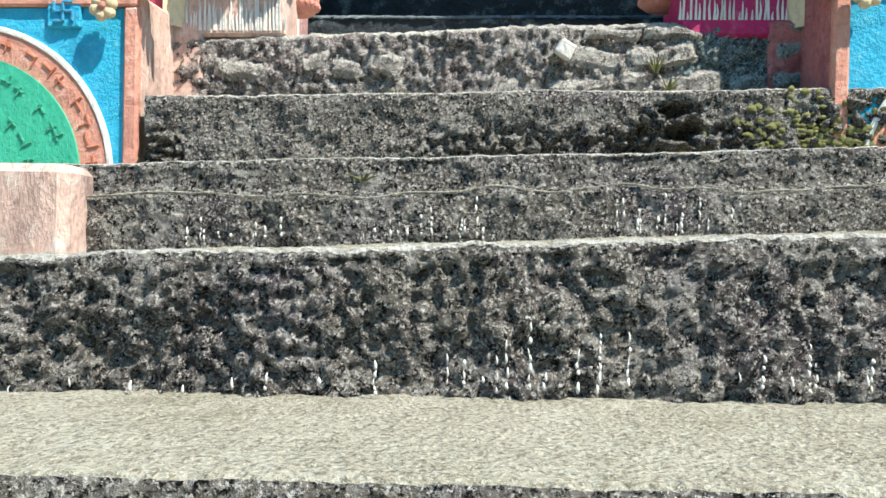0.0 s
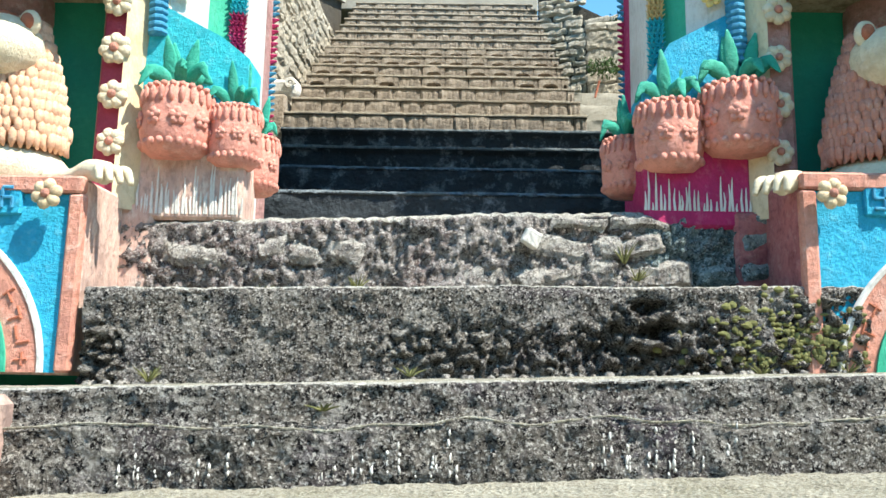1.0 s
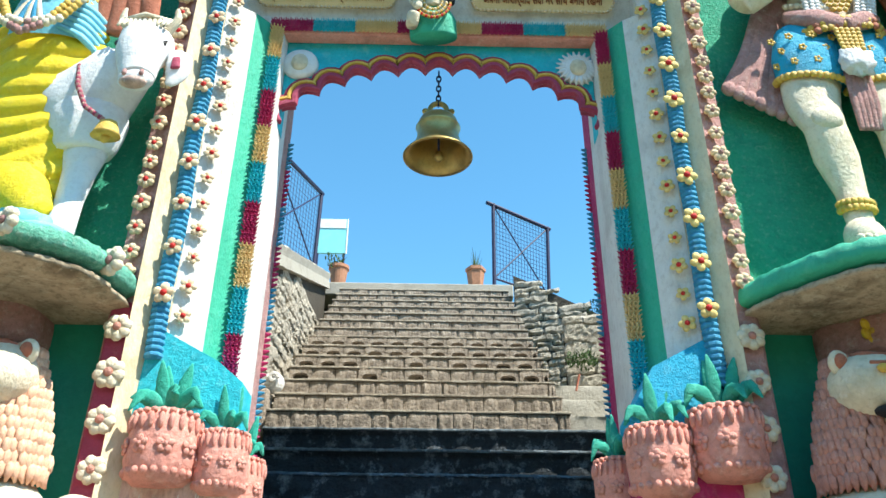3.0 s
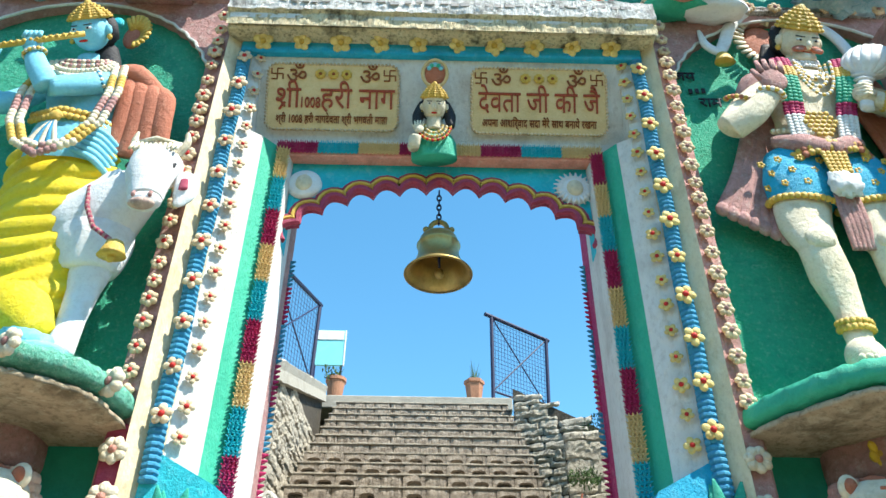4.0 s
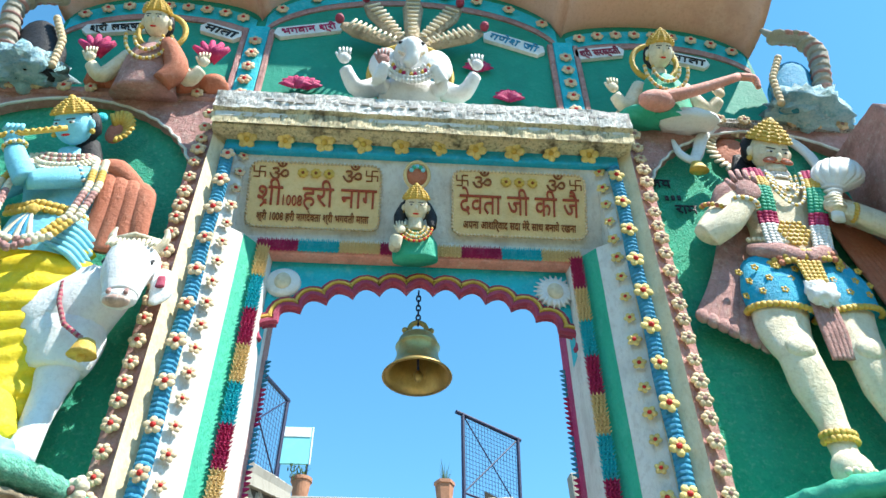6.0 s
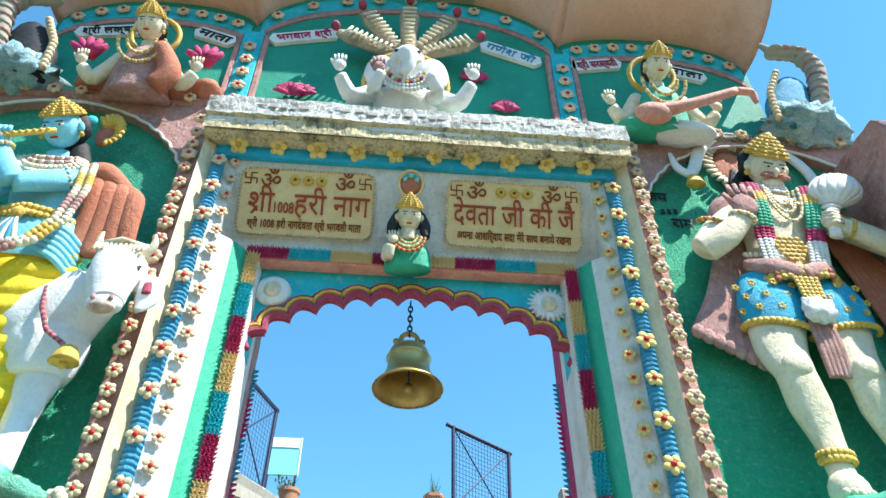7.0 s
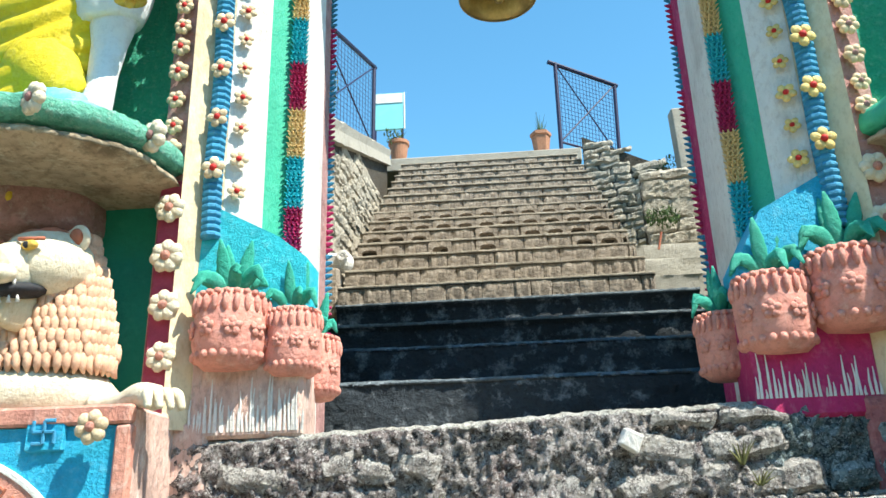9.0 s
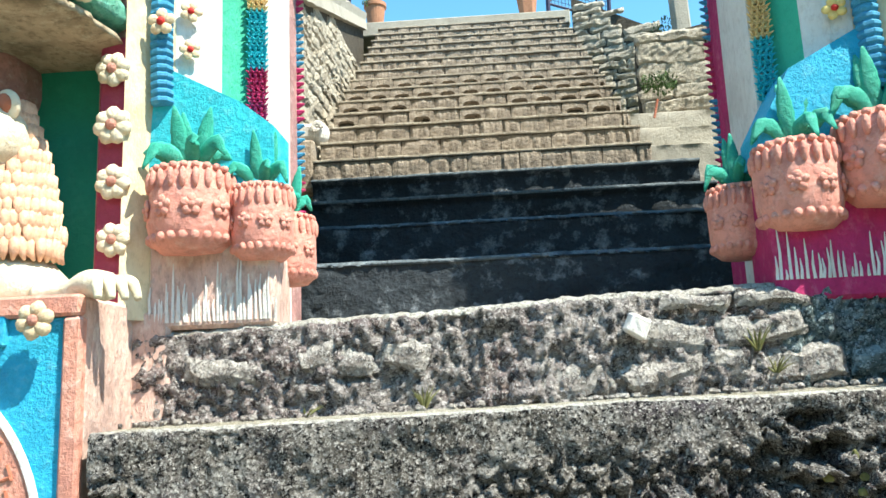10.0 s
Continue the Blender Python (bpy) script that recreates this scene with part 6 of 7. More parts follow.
# blue shorts with studs and beaded hems, bare legs
for q in (-1, 1):
    cx = hx - 0.09 + q * 0.15
    limb(g, [(cx - q * 0.04, 2.36, 3.18), (cx - q * 0.01, 2.32, 3.03), (cx, 2.32, 2.9)], [0.15, 0.168, 0.15], BLUE, 20, 0.85)
    for k in range(12):
        a = radians(200 + 140 * ((k % 4) + 0.5 * (k // 4 % 2)) / 4)
        zf = 3.12 - 0.07 * (k // 4)
        for j in range(5):
            b = 2 * math.pi * j / 5
            g.ell((cx + 0.166 * math.cos(a) + 0.012 * math.cos(b), 2.325 + 0.142 * math.sin(a), zf + 0.012 * math.sin(b)), (0.0085, 0.0085, 0.0085), GOLD, seg=6, rings=4)
    beads(g, [(cx + 0.158 * math.cos(a), 2.32 + 0.136 * math.sin(a), 2.895 + 0.02 * q * math.cos(a)) for a in [math.pi * 0.95 + math.pi * 1.1 * k / 14 for k in range(15)]], 0.019, [GOLD], 0.027)
    x1 = cx - (0.035 if q < 0 else 0.03)
    limb(g, [(cx - 0.01, 2.33, 2.93), (x1, 2.3, 2.78), (x1 + 0.005, 2.25, 2.64), (x1 + 0.03, 2.28, 2.5), (x1 + 0.05, 2.28, 2.34), (x1 + 0.045, 2.25, 2.2), (x1 + 0.04, 2.22, 2.08)], [0.135, 0.118, 0.09, 0.094, 0.066, 0.056, 0.06], SK, 18)
    g.ell((x1 + 0.005, 2.19, 2.665), (0.066, 0.045, 0.06), SK)
    g.ell((x1 + 0.01, 2.15, 2.09), (0.075, 0.12, 0.085), SK, Euler((0.35, 0, 0)).to_matrix())
    for k in range(5):
        g.ell((x1 - 0.045 + 0.026 * k, 2.045 + 0.008 * abs(k - 1), 2.06), (0.014, 0.026, 0.017), SK, seg=8, rings=5)
    for k in range(2):
        beads(g, [(x1 + 0.045 + 0.066 * math.cos(a), 2.25 + 0.064 * math.sin(a), 2.27 - 0.027 * k) for a in [math.pi * 0.95 + math.pi * 1.1 * j / 10 for j in range(11)]], 0.016, [GOLD], 0.022)
# gold tassel, white bow and the hanging cloth between the legs
for k in range(5):
    beads(g, [(hx - 0.14 + 0.024 * k, 2.15, 3.13), (hx - 0.13 + 0.02 * k, 2.14, 3.0)], 0.015, [GOLD], 0.022)
g.ell((hx - 0.09, 2.15, 2.95), (0.075, 0.05, 0.07), COWWHITE, lump=0.5, freq=9, seg=20, rings=14)
for k in range(5):
    limb(g, [(hx - 0.13 + 0.022 * k, 2.2, 2.92), (hx - 0.13 + 0.022 * k, 2.2, 2.76), (hx - 0.125 + 0.02 * k, 2.22, 2.62)], [0.013, 0.017, 0.013], DUSTYPINK, 7)
# pleated cape on both sides
for q in (-1, 1):
    for k in range(8):
        xt = hx - 0.25 + 0.01 * k if q < 0 else hx + 0.2 + 0.012 * k
        xb = hx - 0.60 + 0.042 * k if q < 0 else hx + 0.36 + 0.05 * k
        zb = 2.90 - 0.026 * k if q < 0 else 2.85 + 0.02 * k
        limb(g, [(xt, 2.42, 3.68), ((xt * 2 + xb) / 3, 2.41, 3.42), ((xt + 2 * xb) / 3, 2.39, 3.12), (xb, 2.38, zb)], [0.022, 0.024, 0.028, 0.033], DUSTYPINK if q < 0 else TERRA, 10)
        g.ell((xb, 2.37, zb), (0.034, 0.034, 0.04), DUSTYPINK, seg=9, rings=6)
    limb(g, [(hx + q * 0.14, 2.38, 3.76), (hx + q * 0.28, 2.34, 3.7), (hx + q * 0.36, 2.4, 3.54)], [0.06, 0.075, 0.055], DUSTYPINK)
# tail that arches behind the head, a bell at its end
limb(g, [(hx + 0.3, 2.45, 3.75), (hx + 0.33, 2.44, 3.98), (hx + 0.26, 2.44, 4.2), (hx + 0.06, 2.46, 4.36), (hx - 0.14, 2.44, 4.36), (hx - 0.28, 2.42, 4.22), (hx - 0.35, 2.4, 4.06), (hx - 0.40, 2.38, 3.98), (hx - 0.46, 2.38, 4.03), (hx - 0.47, 2.4, 4.16)], [0.03, 0.034, 0.034, 0.036, 0.036, 0.036, 0.034, 0.03, 0.026, 0.01], COWWHITE, 12)
g.lathe([(0.0, -0.045), (0.055, -0.045), (0.048, -0.028), (0.03, 0.02), (0.0, 0.035)], GOLD, (hx - 0.39, 2.36, 3.925), 14)
for k in range(18):
    a = radians(60 + 13 * k)
    g.tube([(hx - 0.12 + 0.1 * math.cos(a), 2.45, 4.13 + 0.14 * math.sin(a)), (hx - 0.13 + 0.155 * math.cos(a), 2.43, 4.13 + 0.2 * math.sin(a))], 0.013, IVORY, 6)
g.ell((hx - 0.12, 2.48, 4.12), (0.1, 0.03, 0.14), TERRA)
limb(g, [(hx - 0.09, 2.42, 4.05), (hx - 0.12, 2.43, 3.9), (hx - 0.1, 2.42, 3.78)], [0.06, 0.07, 0.05], BLACK, 12, 0.6)
statue(g, "ivory stucco guardian with raised palm, mace and blue shorts", grow=(1.036, 0.003, -0.015), press=0.62)


def lion(s, mane):
    """A seated lion whose body is turned towards the stairs; s mirrors it."""
    g = G()
    X = lambda x: s * x
    cx, cy = -1.53, 2.34
    rr = random.Random(6)
    neck = lambda z: 0.25 - 0.12 * max(0.0, (z - 1.2) / 0.45) ** 1.6
    for k in range(7):
        z = 1.16 + 0.075 * k
        g.ell((X(cx), cy, z), (neck(z) - 0.012, (neck(z) - 0.012) * 0.62, 0.07), mane, seg=24, rings=8)
    for j in range(12):
        z = 1.215 + 0.037 * j
        n = 30
        for i in range(n):
            a = math.pi * 0.95 + math.pi * 1.1 * (i + 0.5 * (j % 2)) / n
            k = neck(z)
            x, y = cx + k * math.cos(a), cy + k * 0.62 * math.sin(a)
            w = rr.uniform(-0.006, 0.006)
            g.tube([(X(x), y, z + 0.036), (X(x + w), y - 0.012, z + 0.012), (X(x + w), y - 0.012, z - 0.014), (X(x - w), y - 0.002, z - 0.036)], [0.006, 0.0145, 0.0135, 0.004], mane, 6)
    # head, turned outwards from the stairs
    mark = len(g.v)
    g.ell((0, 0.01, 0.005), (0.115, 0.12, 0.098), IVORY, seg=20, rings=14)
    g.ell((0, -0.02, 0.05), (0.075, 0.07, 0.045), IVORY, seg=16, rings=10)
    limb(g, [(0, -0.05, 0.0), (0, -0.1, -0.008), (0, -0.145, -0.014)], [0.08, 0.066, 0.05], IVORY, 16, 0.72)
    g.ell((0, -0.18, 0.004), (0.034, 0.022, 0.024), COWWHITE, seg=12, rings=8)
    for q in (-1, 1):
        g.ell((q * 0.016, -0.199, 0.0), (0.008, 0.006, 0.007), BLACK, seg=8, rings=5)
        g.ell((q * 0.03, -0.16, -0.032), (0.035, 0.035, 0.024), IVORY, seg=12, rings=8)
    g.ell((0, -0.09, -0.064), (0.066, 0.085, 0.022), BLACK, seg=16, rings=8)
    limb(g, [(0, -0.02, -0.085), (0, -0.09, -0.11), (0, -0.14, -0.1)], [0.07, 0.054, 0.038], CREAM, 14, 0.42)
    g.ell((0, 0.01, 0.085), (0.06, 0.06, 0.022), TERRA, seg=14, rings=8, lump=0.3)
    for q in (-1, 1):
        g.ell((q * 0.092, 0.02, 0.07), (0.034, 0.016, 0.036), IVORY, seg=12, rings=8)
        g.ell((q * 0.094, 0.008, 0.072), (0.021, 0.01, 0.023), TERRA, seg=10, rings=7)
        g.ell((q * 0.052, -0.098, 0.042), (0.024, 0.014, 0.013), GOLD, seg=10, rings=6)
        g.ell((q * 0.052, -0.109, 0.042), (0.009, 0.006, 0.009), BLACK, seg=8, rings=5)
        g.tube([(q * 0.025, -0.105, 0.06), (q * 0.085, -0.085, 0.056)], 0.005, TERRA, 5)
        for t in (0.012, 0.03, 0.046):
            g.tube([(q * t, -0.165 + t * 0.6, -0.045), (q * t, -0.165 + t * 0.6, -0.062)], [0.006, 0.002], WHITE, 5)
            g.tube([(q * t, -0.155 + t * 0.6, -0.098), (q * t, -0.155 + t * 0.6, -0.08)], [0.006, 0.002], WHITE, 5)
    turn = pose(cx + 0.03, cy - 0.1, 1.52, 10, 0, -14) @ Matrix.Scale(1.25, 4)
    for i in range(mark, len(g.v)):
        p = turn @ Vector(g.v[i])
        g.v[i] = (X(p.x), p.y, p.z)
    # pale haunches and the paw on the plinth
    g.ell((X(cx - 0.06), 2.33, 1.12), (0.33, 0.18, 0.125), IVORY, seg=22, rings=9)
    limb(g, [(X(-1.3), 2.26, 1.085), (X(-1.19), 2.22, 1.085), (X(-1.12), 2.19, 1.1), (X(-1.06), 2.17, 1.085)], [0.03, 0.028, 0.036, 0.038], IVORY)
    for k in range(4):
        limb(g, [(X(-1.085 + 0.02 * k), 2.16 + 0.012 * k, 1.105), (X(-1.065 + 0.022 * k), 2.12 + 0.02 * k, 1.09), (X(-1.055 + 0.024 * k), 2.11 + 0.022 * k, 1.05)], [0.014, 0.016, 0.01], IVORY, 8)
    statue(g, "seated stucco lion with a scaled peach mane, on the plinth" if s > 0 else "seated stucco lion with a scaled salmon mane, on the shaded plinth", name="lion_statue")


lion(1, mat("peach_mane_paint", (0.74, 0.45, 0.3), (0.45, 0.22, 0.14), (0.8, 0.66, 0.48), 0.75, scale=9, fine=60, bump=0.3, amount=0.5))
lion(-1, PINK)

# bust between the signs, leaning out with the wall
g = G()
bx = -0.035
head(g, (bx, 2.47, 3.655), 0.074, IVORY, BLACK, GOLD, h=0.06, bow=40)
g.ell((bx, 2.43, 3.85), (0.06, 0.02, 0.066), TERRA, Euler((0.4, 0, 0)).to_matrix())
g.tube([(bx + 0.064 * math.cos(a), 2.42 - 0.03 * math.sin(a), 3.85 + 0.07 * math.sin(a)) for a in [2 * math.pi * k / 20 for k in range(20)]], 0.01, SIGN, 6, closed=True)
for k in range(5):
    a = radians(30 + 30 * k)
    g.ell((bx + 0.035 * math.cos(a), 2.41 - 0.014 * math.sin(a), 3.85 + 0.04 * math.sin(a)), (0.013, 0.012, 0.013), (SKYBLUE, JADE)[k % 2], seg=8, rings=5)
limb(g, [(bx, 2.5, 3.6), (bx, 2.52, 3.53)], [0.038, 0.045], IVORY)
limb(g, [(bx, 2.55, 3.545), (bx, 2.55, 3.47), (bx + 0.005, 2.57, 3.375)], [0.075, 0.115, 0.115], JADE, 18, 0.55)
limb(g, [(bx - 0.095, 2.53, 3.49), (bx - 0.1, 2.5, 3.40), (bx - 0.085, 2.47, 3.45)], [0.032, 0.03, 0.024], IVORY)
hand(g, (bx - 0.075, 2.46, 3.49), 0.026, IVORY)
for r in (0.045, 0.065, 0.085):
    beads(g, [(bx + r * math.cos(a), 2.485 - 0.01 * math.sin(-a), 3.535 + r * 1.3 * math.sin(a)) for a in [math.pi + math.pi * k / 12 for k in range(13)]], 0.0085, [GOLD, IVORY] if r < 0.08 else [GOLD, RED], 0.0135)
for q in (-1, 1):
    limb(g, [(bx + q * 0.055, 2.5, 3.7), (bx + q * 0.08, 2.5, 3.62), (bx + q * 0.085, 2.5, 3.54)], [0.028, 0.032, 0.02], BLACK, 10)
statue(g, "small painted stucco bust in green between the signboards")


def seated(hx, z0, dress, name_label, lute=False):
    g = G()
    head(g, (hx, 2.36, z0 + 0.46), 0.09, IVORY, BLACK, GOLD, h=0.075, bow=26)
    g.tube([(hx + 0.14 * math.cos(a), 2.47, z0 + 0.48 + 0.14 * math.sin(a)) for a in [2 * math.pi * k / 24 for k in range(24)]], 0.018, GOLD, 6, closed=True)
    limb(g, [(hx, 2.42, z0 + 0.37), (hx, 2.42, z0 + 0.3)], [0.045, 0.05], IVORY)
    limb(g, [(hx, 2.44, z0 + 0.31), (hx, 2.41, z0 + 0.2), (hx, 2.42, z0 - 0.05)], [0.08, 0.14, 0.19], dress, 18, 0.7)
    for q in (-1, 1):
        limb(g, [(hx + q * 0.13, 2.42, z0 + 0.24), (hx + q * 0.24, 2.38, z0 + 0.06), (hx + q * 0.31, 2.36, z0 + 0.12)], [0.05, 0.046, 0.034], IVORY)
        hand(g, (hx + q * 0.32, 2.35, z0 + 0.17), 0.034, IVORY)
    for r in (0.08, 0.13):
        beads(g, [(hx + r * math.cos(a), 2.30, z0 + 0.3 + r * 1.3 * math.sin(a)) for a in [math.pi + math.pi * k / 12 for k in range(13)]], 0.012, [GOLD, IVORY], 0.018)
    if lute:
        limb(g, [(hx - 0.15, 2.27, z0 + 0.02), (hx + 0.1, 2.26, z0 + 0.09), (hx + 0.42, 2.28, z0 + 0.24)], [0.05, 0.035, 0.025], CORAL)
        g.ell((hx - 0.1, 2.27, z0 + 0.02), (0.11, 0.06, 0.07), CORAL)
        limb(g, [(hx + 0.42, 2.28, z0 + 0.24), (hx + 0.52, 2.3, z0 + 0.25), (hx + 0.54, 2.3, z0 + 0.18)], [0.025, 0.025, 0.015], CORAL)
        g.ell((hx + 0.1, 2.38, z0 - 0.03), (0.2, 0.1, 0.06), COWWHITE, lump=0.3)
        g.ell((hx - 0.16, 2.38, z0 - 0.02), (0.14, 0.1, 0.06), JADE, lump=0.3)
    else:
        for q in (-1, 1):
            for k in range(5):
                a = radians(30 + 30 * k)
                g.tube([(hx + q * 0.33, 2.42, z0 + 0.26), (hx + q * 0.33 + 0.12 * math.cos(a), 2.41, z0 + 0.28 + 0.1 * math.sin(a))], [0.045, 0.014], MAGENTA, 8)
        limb(g, [(hx + 0.1, 2.33, z0 + 0.28), (hx + 0.18, 2.33, z0 + 0.1), (hx + 0.12, 2.32, z0 - 0.02)], [0.05, 0.07, 0.06], TERRA)
    lean(g, 2.5, z0, 15)
    statue(g, name_label)


seated(-1.60, 4.49, DUSTYPINK, "seated crowned stucco figure holding magenta lotuses")
seated(1.42, 4.45, JADE, "seated crowned stucco figure playing a coral lute", True)

# elephant-headed figure under a hood of snakes
g = G()
cx, z0 = -0.09, 4.5
g.ell((cx, 2.43, z0 + 0.43), (0.13, 0.12, 0.14), COWWHITE, seg=18, rings=12)
limb(g, [(cx, 2.33, z0 + 0.42), (cx + 0.01, 2.25, z0 + 0.33), (cx + 0.01, 2.24, z0 + 0.22), (cx - 0.03, 2.24, z0 + 0.15)], [0.07, 0.055, 0.045, 0.035], COWWHITE)
for q in (-1, 1):
    g.ell((cx + q * 0.2, 2.45, z0 + 0.38), (0.11, 0.03, 0.14), COWWHITE, Euler((0, 0, q * 0.3)).to_matrix(), seg=14, rings=9)
    limb(g, [(cx + q * 0.06, 2.32, z0 + 0.33), (cx + q * 0.09, 2.26, z0 + 0.29)], [0.016, 0.008], IVORY, 8)
    g.ell((cx + q * 0.075, 2.34, z0 + 0.46), (0.02, 0.012, 0.014), BLACK, seg=8, rings=5)
    limb(g, [(cx + q * 0.2, 2.44, z0 + 0.16), (cx + q * 0.36, 2.38, z0 + 0.06), (cx + q * 0.45, 2.33, z0 + 0.18)], [0.075, 0.06, 0.045], COWWHITE)
    hand(g, (cx + q * 0.46, 2.31, z0 + 0.26), 0.045, COWWHITE)
    limb(g, [(cx + q * 0.15, 2.4, z0 + 0.1), (cx + q * 0.22, 2.3, z0 + 0.04), (cx + q * 0.17, 2.26, z0 + 0.16)], [0.06, 0.05, 0.04], COWWHITE)
hand(g, (cx - 0.19, 2.25, z0 + 0.2), 0.045, DUSTYPINK)
g.ell((cx, 2.44, z0 + 0.06), (0.22, 0.14, 0.17), COWWHITE, seg=18, rings=11)
g.tube([(cx + 0.3 * math.cos(a), 2.5, z0 + 0.32 + 0.29 * math.sin(a)) for a in [2 * math.pi * k / 30 for k in range(30)]], 0.02, GOLD, 6, closed=True)
g.prism([(cx + 0.29 * math.cos(2 * math.pi * k / 30), z0 + 0.32 + 0.28 * math.sin(2 * math.pi * k / 30)) for k in range(30)], 2.505, 2.53, SKYBLUE)
for k in range(4):
    beads(g, [(cx + (0.09 + 0.035 * k) * math.cos(a), 2.27, z0 + 0.2 + (0.07 + 0.03 * k) * math.sin(a)) for a in [math.pi + math.pi * j / 12 for j in range(13)]], 0.016, [COWWHITE, GOLD, MAGENTA] if k == 1 else [COWWHITE], 0.026)
g.v = [(cx + (x - cx) * 0.84, y, z0 + (z - z0) * 0.84) for x, y, z in g.v]
lean(g, 2.52, z0, 14)
for k in range(5):
    a = radians(150 - 30 * k)
    d = Vector((math.cos(a), 0, math.sin(a)))
    base = Vector((cx, 2.42, z0 + 0.5)) + d * 0.06
    L_ = 0.58 if k == 2 else (0.55 if k in (1, 3) else 0.46)
    P4 = [base, base + d * L_ * 0.4, base + d * L_ * 0.75, base + d * L_]
    P4[2].y = P4[3].y = 2.42
    limb(g, P4, [0.035, 0.055, 0.07, 0.03], SOFFIT, 12, 0.45)
    for j in range(9):
        p = base + d * L_ * (0.15 + 0.085 * j)
        u = Vector((-d.z, 0, d.x)) * (0.024 + 0.003 * j)
        g.tube([p + u + Vector((0, -0.045, 0)), p - u + Vector((0, -0.045, 0))], 0.009, IVORY, 6)
    g.ell(base + d * (L_ + 0.02) + Vector((0, -0.04, 0)), (0.03, 0.035, 0.03), MAROON)
statue(g, "white elephant-headed stucco figure under a hood of five snakes")

# birds on the wings
for s in (1, -1):
    g = G()
    bx = s * 2.34
    g.ell((bx - s * 0.02, 2.42, 4.58), (0.24, 0.15, 0.13), CLOUDBLUE, seg=28, rings=16, lump=0.55, freq=4)
    g.ell((bx + s * 0.1, 2.48, 4.54), (0.17, 0.1, 0.06), CLOUDBLUE, seg=22, rings=12, lump=0.5, freq=5)
    limb(g, [(bx - s * 0.1, 2.42, 4.5), (bx - s * 0.06, 2.42, 4.75), (bx + s * 0.0, 2.4, 4.95), (bx + s * 0.02, 2.4, 5.05)], [0.12, 0.15, 0.11, 0.04], CORD if s > 0 else BLACK, 14, 0.6)
    pts_ = [(bx + s * 0.1, 2.36, 4.72), (bx + s * 0.14, 2.34, 4.9), (bx + s * 0.18, 2.33, 5.1), (bx + s * 0.1, 2.32, 5.24), (bx - s * 0.06, 2.31, 5.22), (bx - s * 0.14, 2.31, 5.3)]
    limb(g, pts_, [0.045, 0.055, 0.06, 0.052, 0.036, 0.014], CEMENT, 12)
    for k in range(12):
        t = k / 11
        i = min(int(t * 4), 3)
        f = t * 4 - i
        p = Vector(pts_[i]).lerp(Vector(pts_[i + 1]), f)
        g.ell(p, (0.066, 0.064, 0.02), CEMENT if k % 2 else DUSTYPINK, seg=12, rings=6)
    beads(g, [(bx - s * 0.22, 2.34, 4.55), (bx - s * 0.2, 2.34, 4.8), (bx - s * 0.1, 2.33, 5.02)], 0.026, [PETAL], 0.04)
    statue(g, "dark stucco bird with a scaled curling neck on the coping", name="bird_statue", category="bird statue")

# terracotta fruits in front of the lotus holder
for x, r in ((-1.9, 0.075), (-1.78, 0.095), (-1.6, 0.12), (-1.4, 0.11), (-1.24, 0.085)):
    g = G()
    g.ell((x, 2.46, 4.53 + r * 0.55), (r * 1.05, r, r * 0.85), TERRA, lump=0.15, freq=3, seg=18, rings=12)
    g.make("stucco_fruit", None, "round terracotta stucco fruit on the coping", smooth=True, category="fruit ornament", group="coping fruits")

# ---- attic lettering, borders and flowers ----
def plate(x, z, w, tilt, body, m):
    pl = empty("name_plate", (x, 2.525, z), "white lozenge plate with dark Hindi lettering", "sign", group="attic plates")
    pl.rotation_euler = (0, radians(-tilt), 0)
    g = G()
    h = 0.11
    g.prism([(-w / 2, 0), (-w / 2 + 0.03, h / 2), (w / 2 - 0.03, h / 2), (w / 2, 0), (w / 2 - 0.03, -h / 2), (-w / 2 + 0.03, -h / 2)], -0.012, 0.015, CLOUD)
    g.make("plate", pl)
    letters(body, 0.1, m, (0, -0.016, -0.035), pl, width=w * 0.78)


plate(-1.97, 5.24, 0.46, 12, "\u0936\u094d\u0930\u0940 \u0932\u0915\u094d\u0937\u094d\u092e\u0940", BLACK)
plate(-1.33, 5.26, 0.3, -22, "\u092e\u093e\u0924\u093e", BLACK)
plate(-0.77, 5.34, 0.46, 17, "\u092d\u0917\u0935\u093e\u0928 \u0936\u094d\u0930\u0940", MAGENTA)
plate(0.59, 5.31, 0.44, -24, "\u0917\u0923\u0947\u0936 \u091c\u0940", CORD)
plate(1.16, 5.25, 0.36, 14, "\u0936\u094d\u0930\u0940 \u0938\u0930\u0938\u094d\u0935\u0924\u0940", MAROON)
plate(1.75, 5.22, 0.3, -16, "\u092e\u093e\u0924\u093e", BLACK)

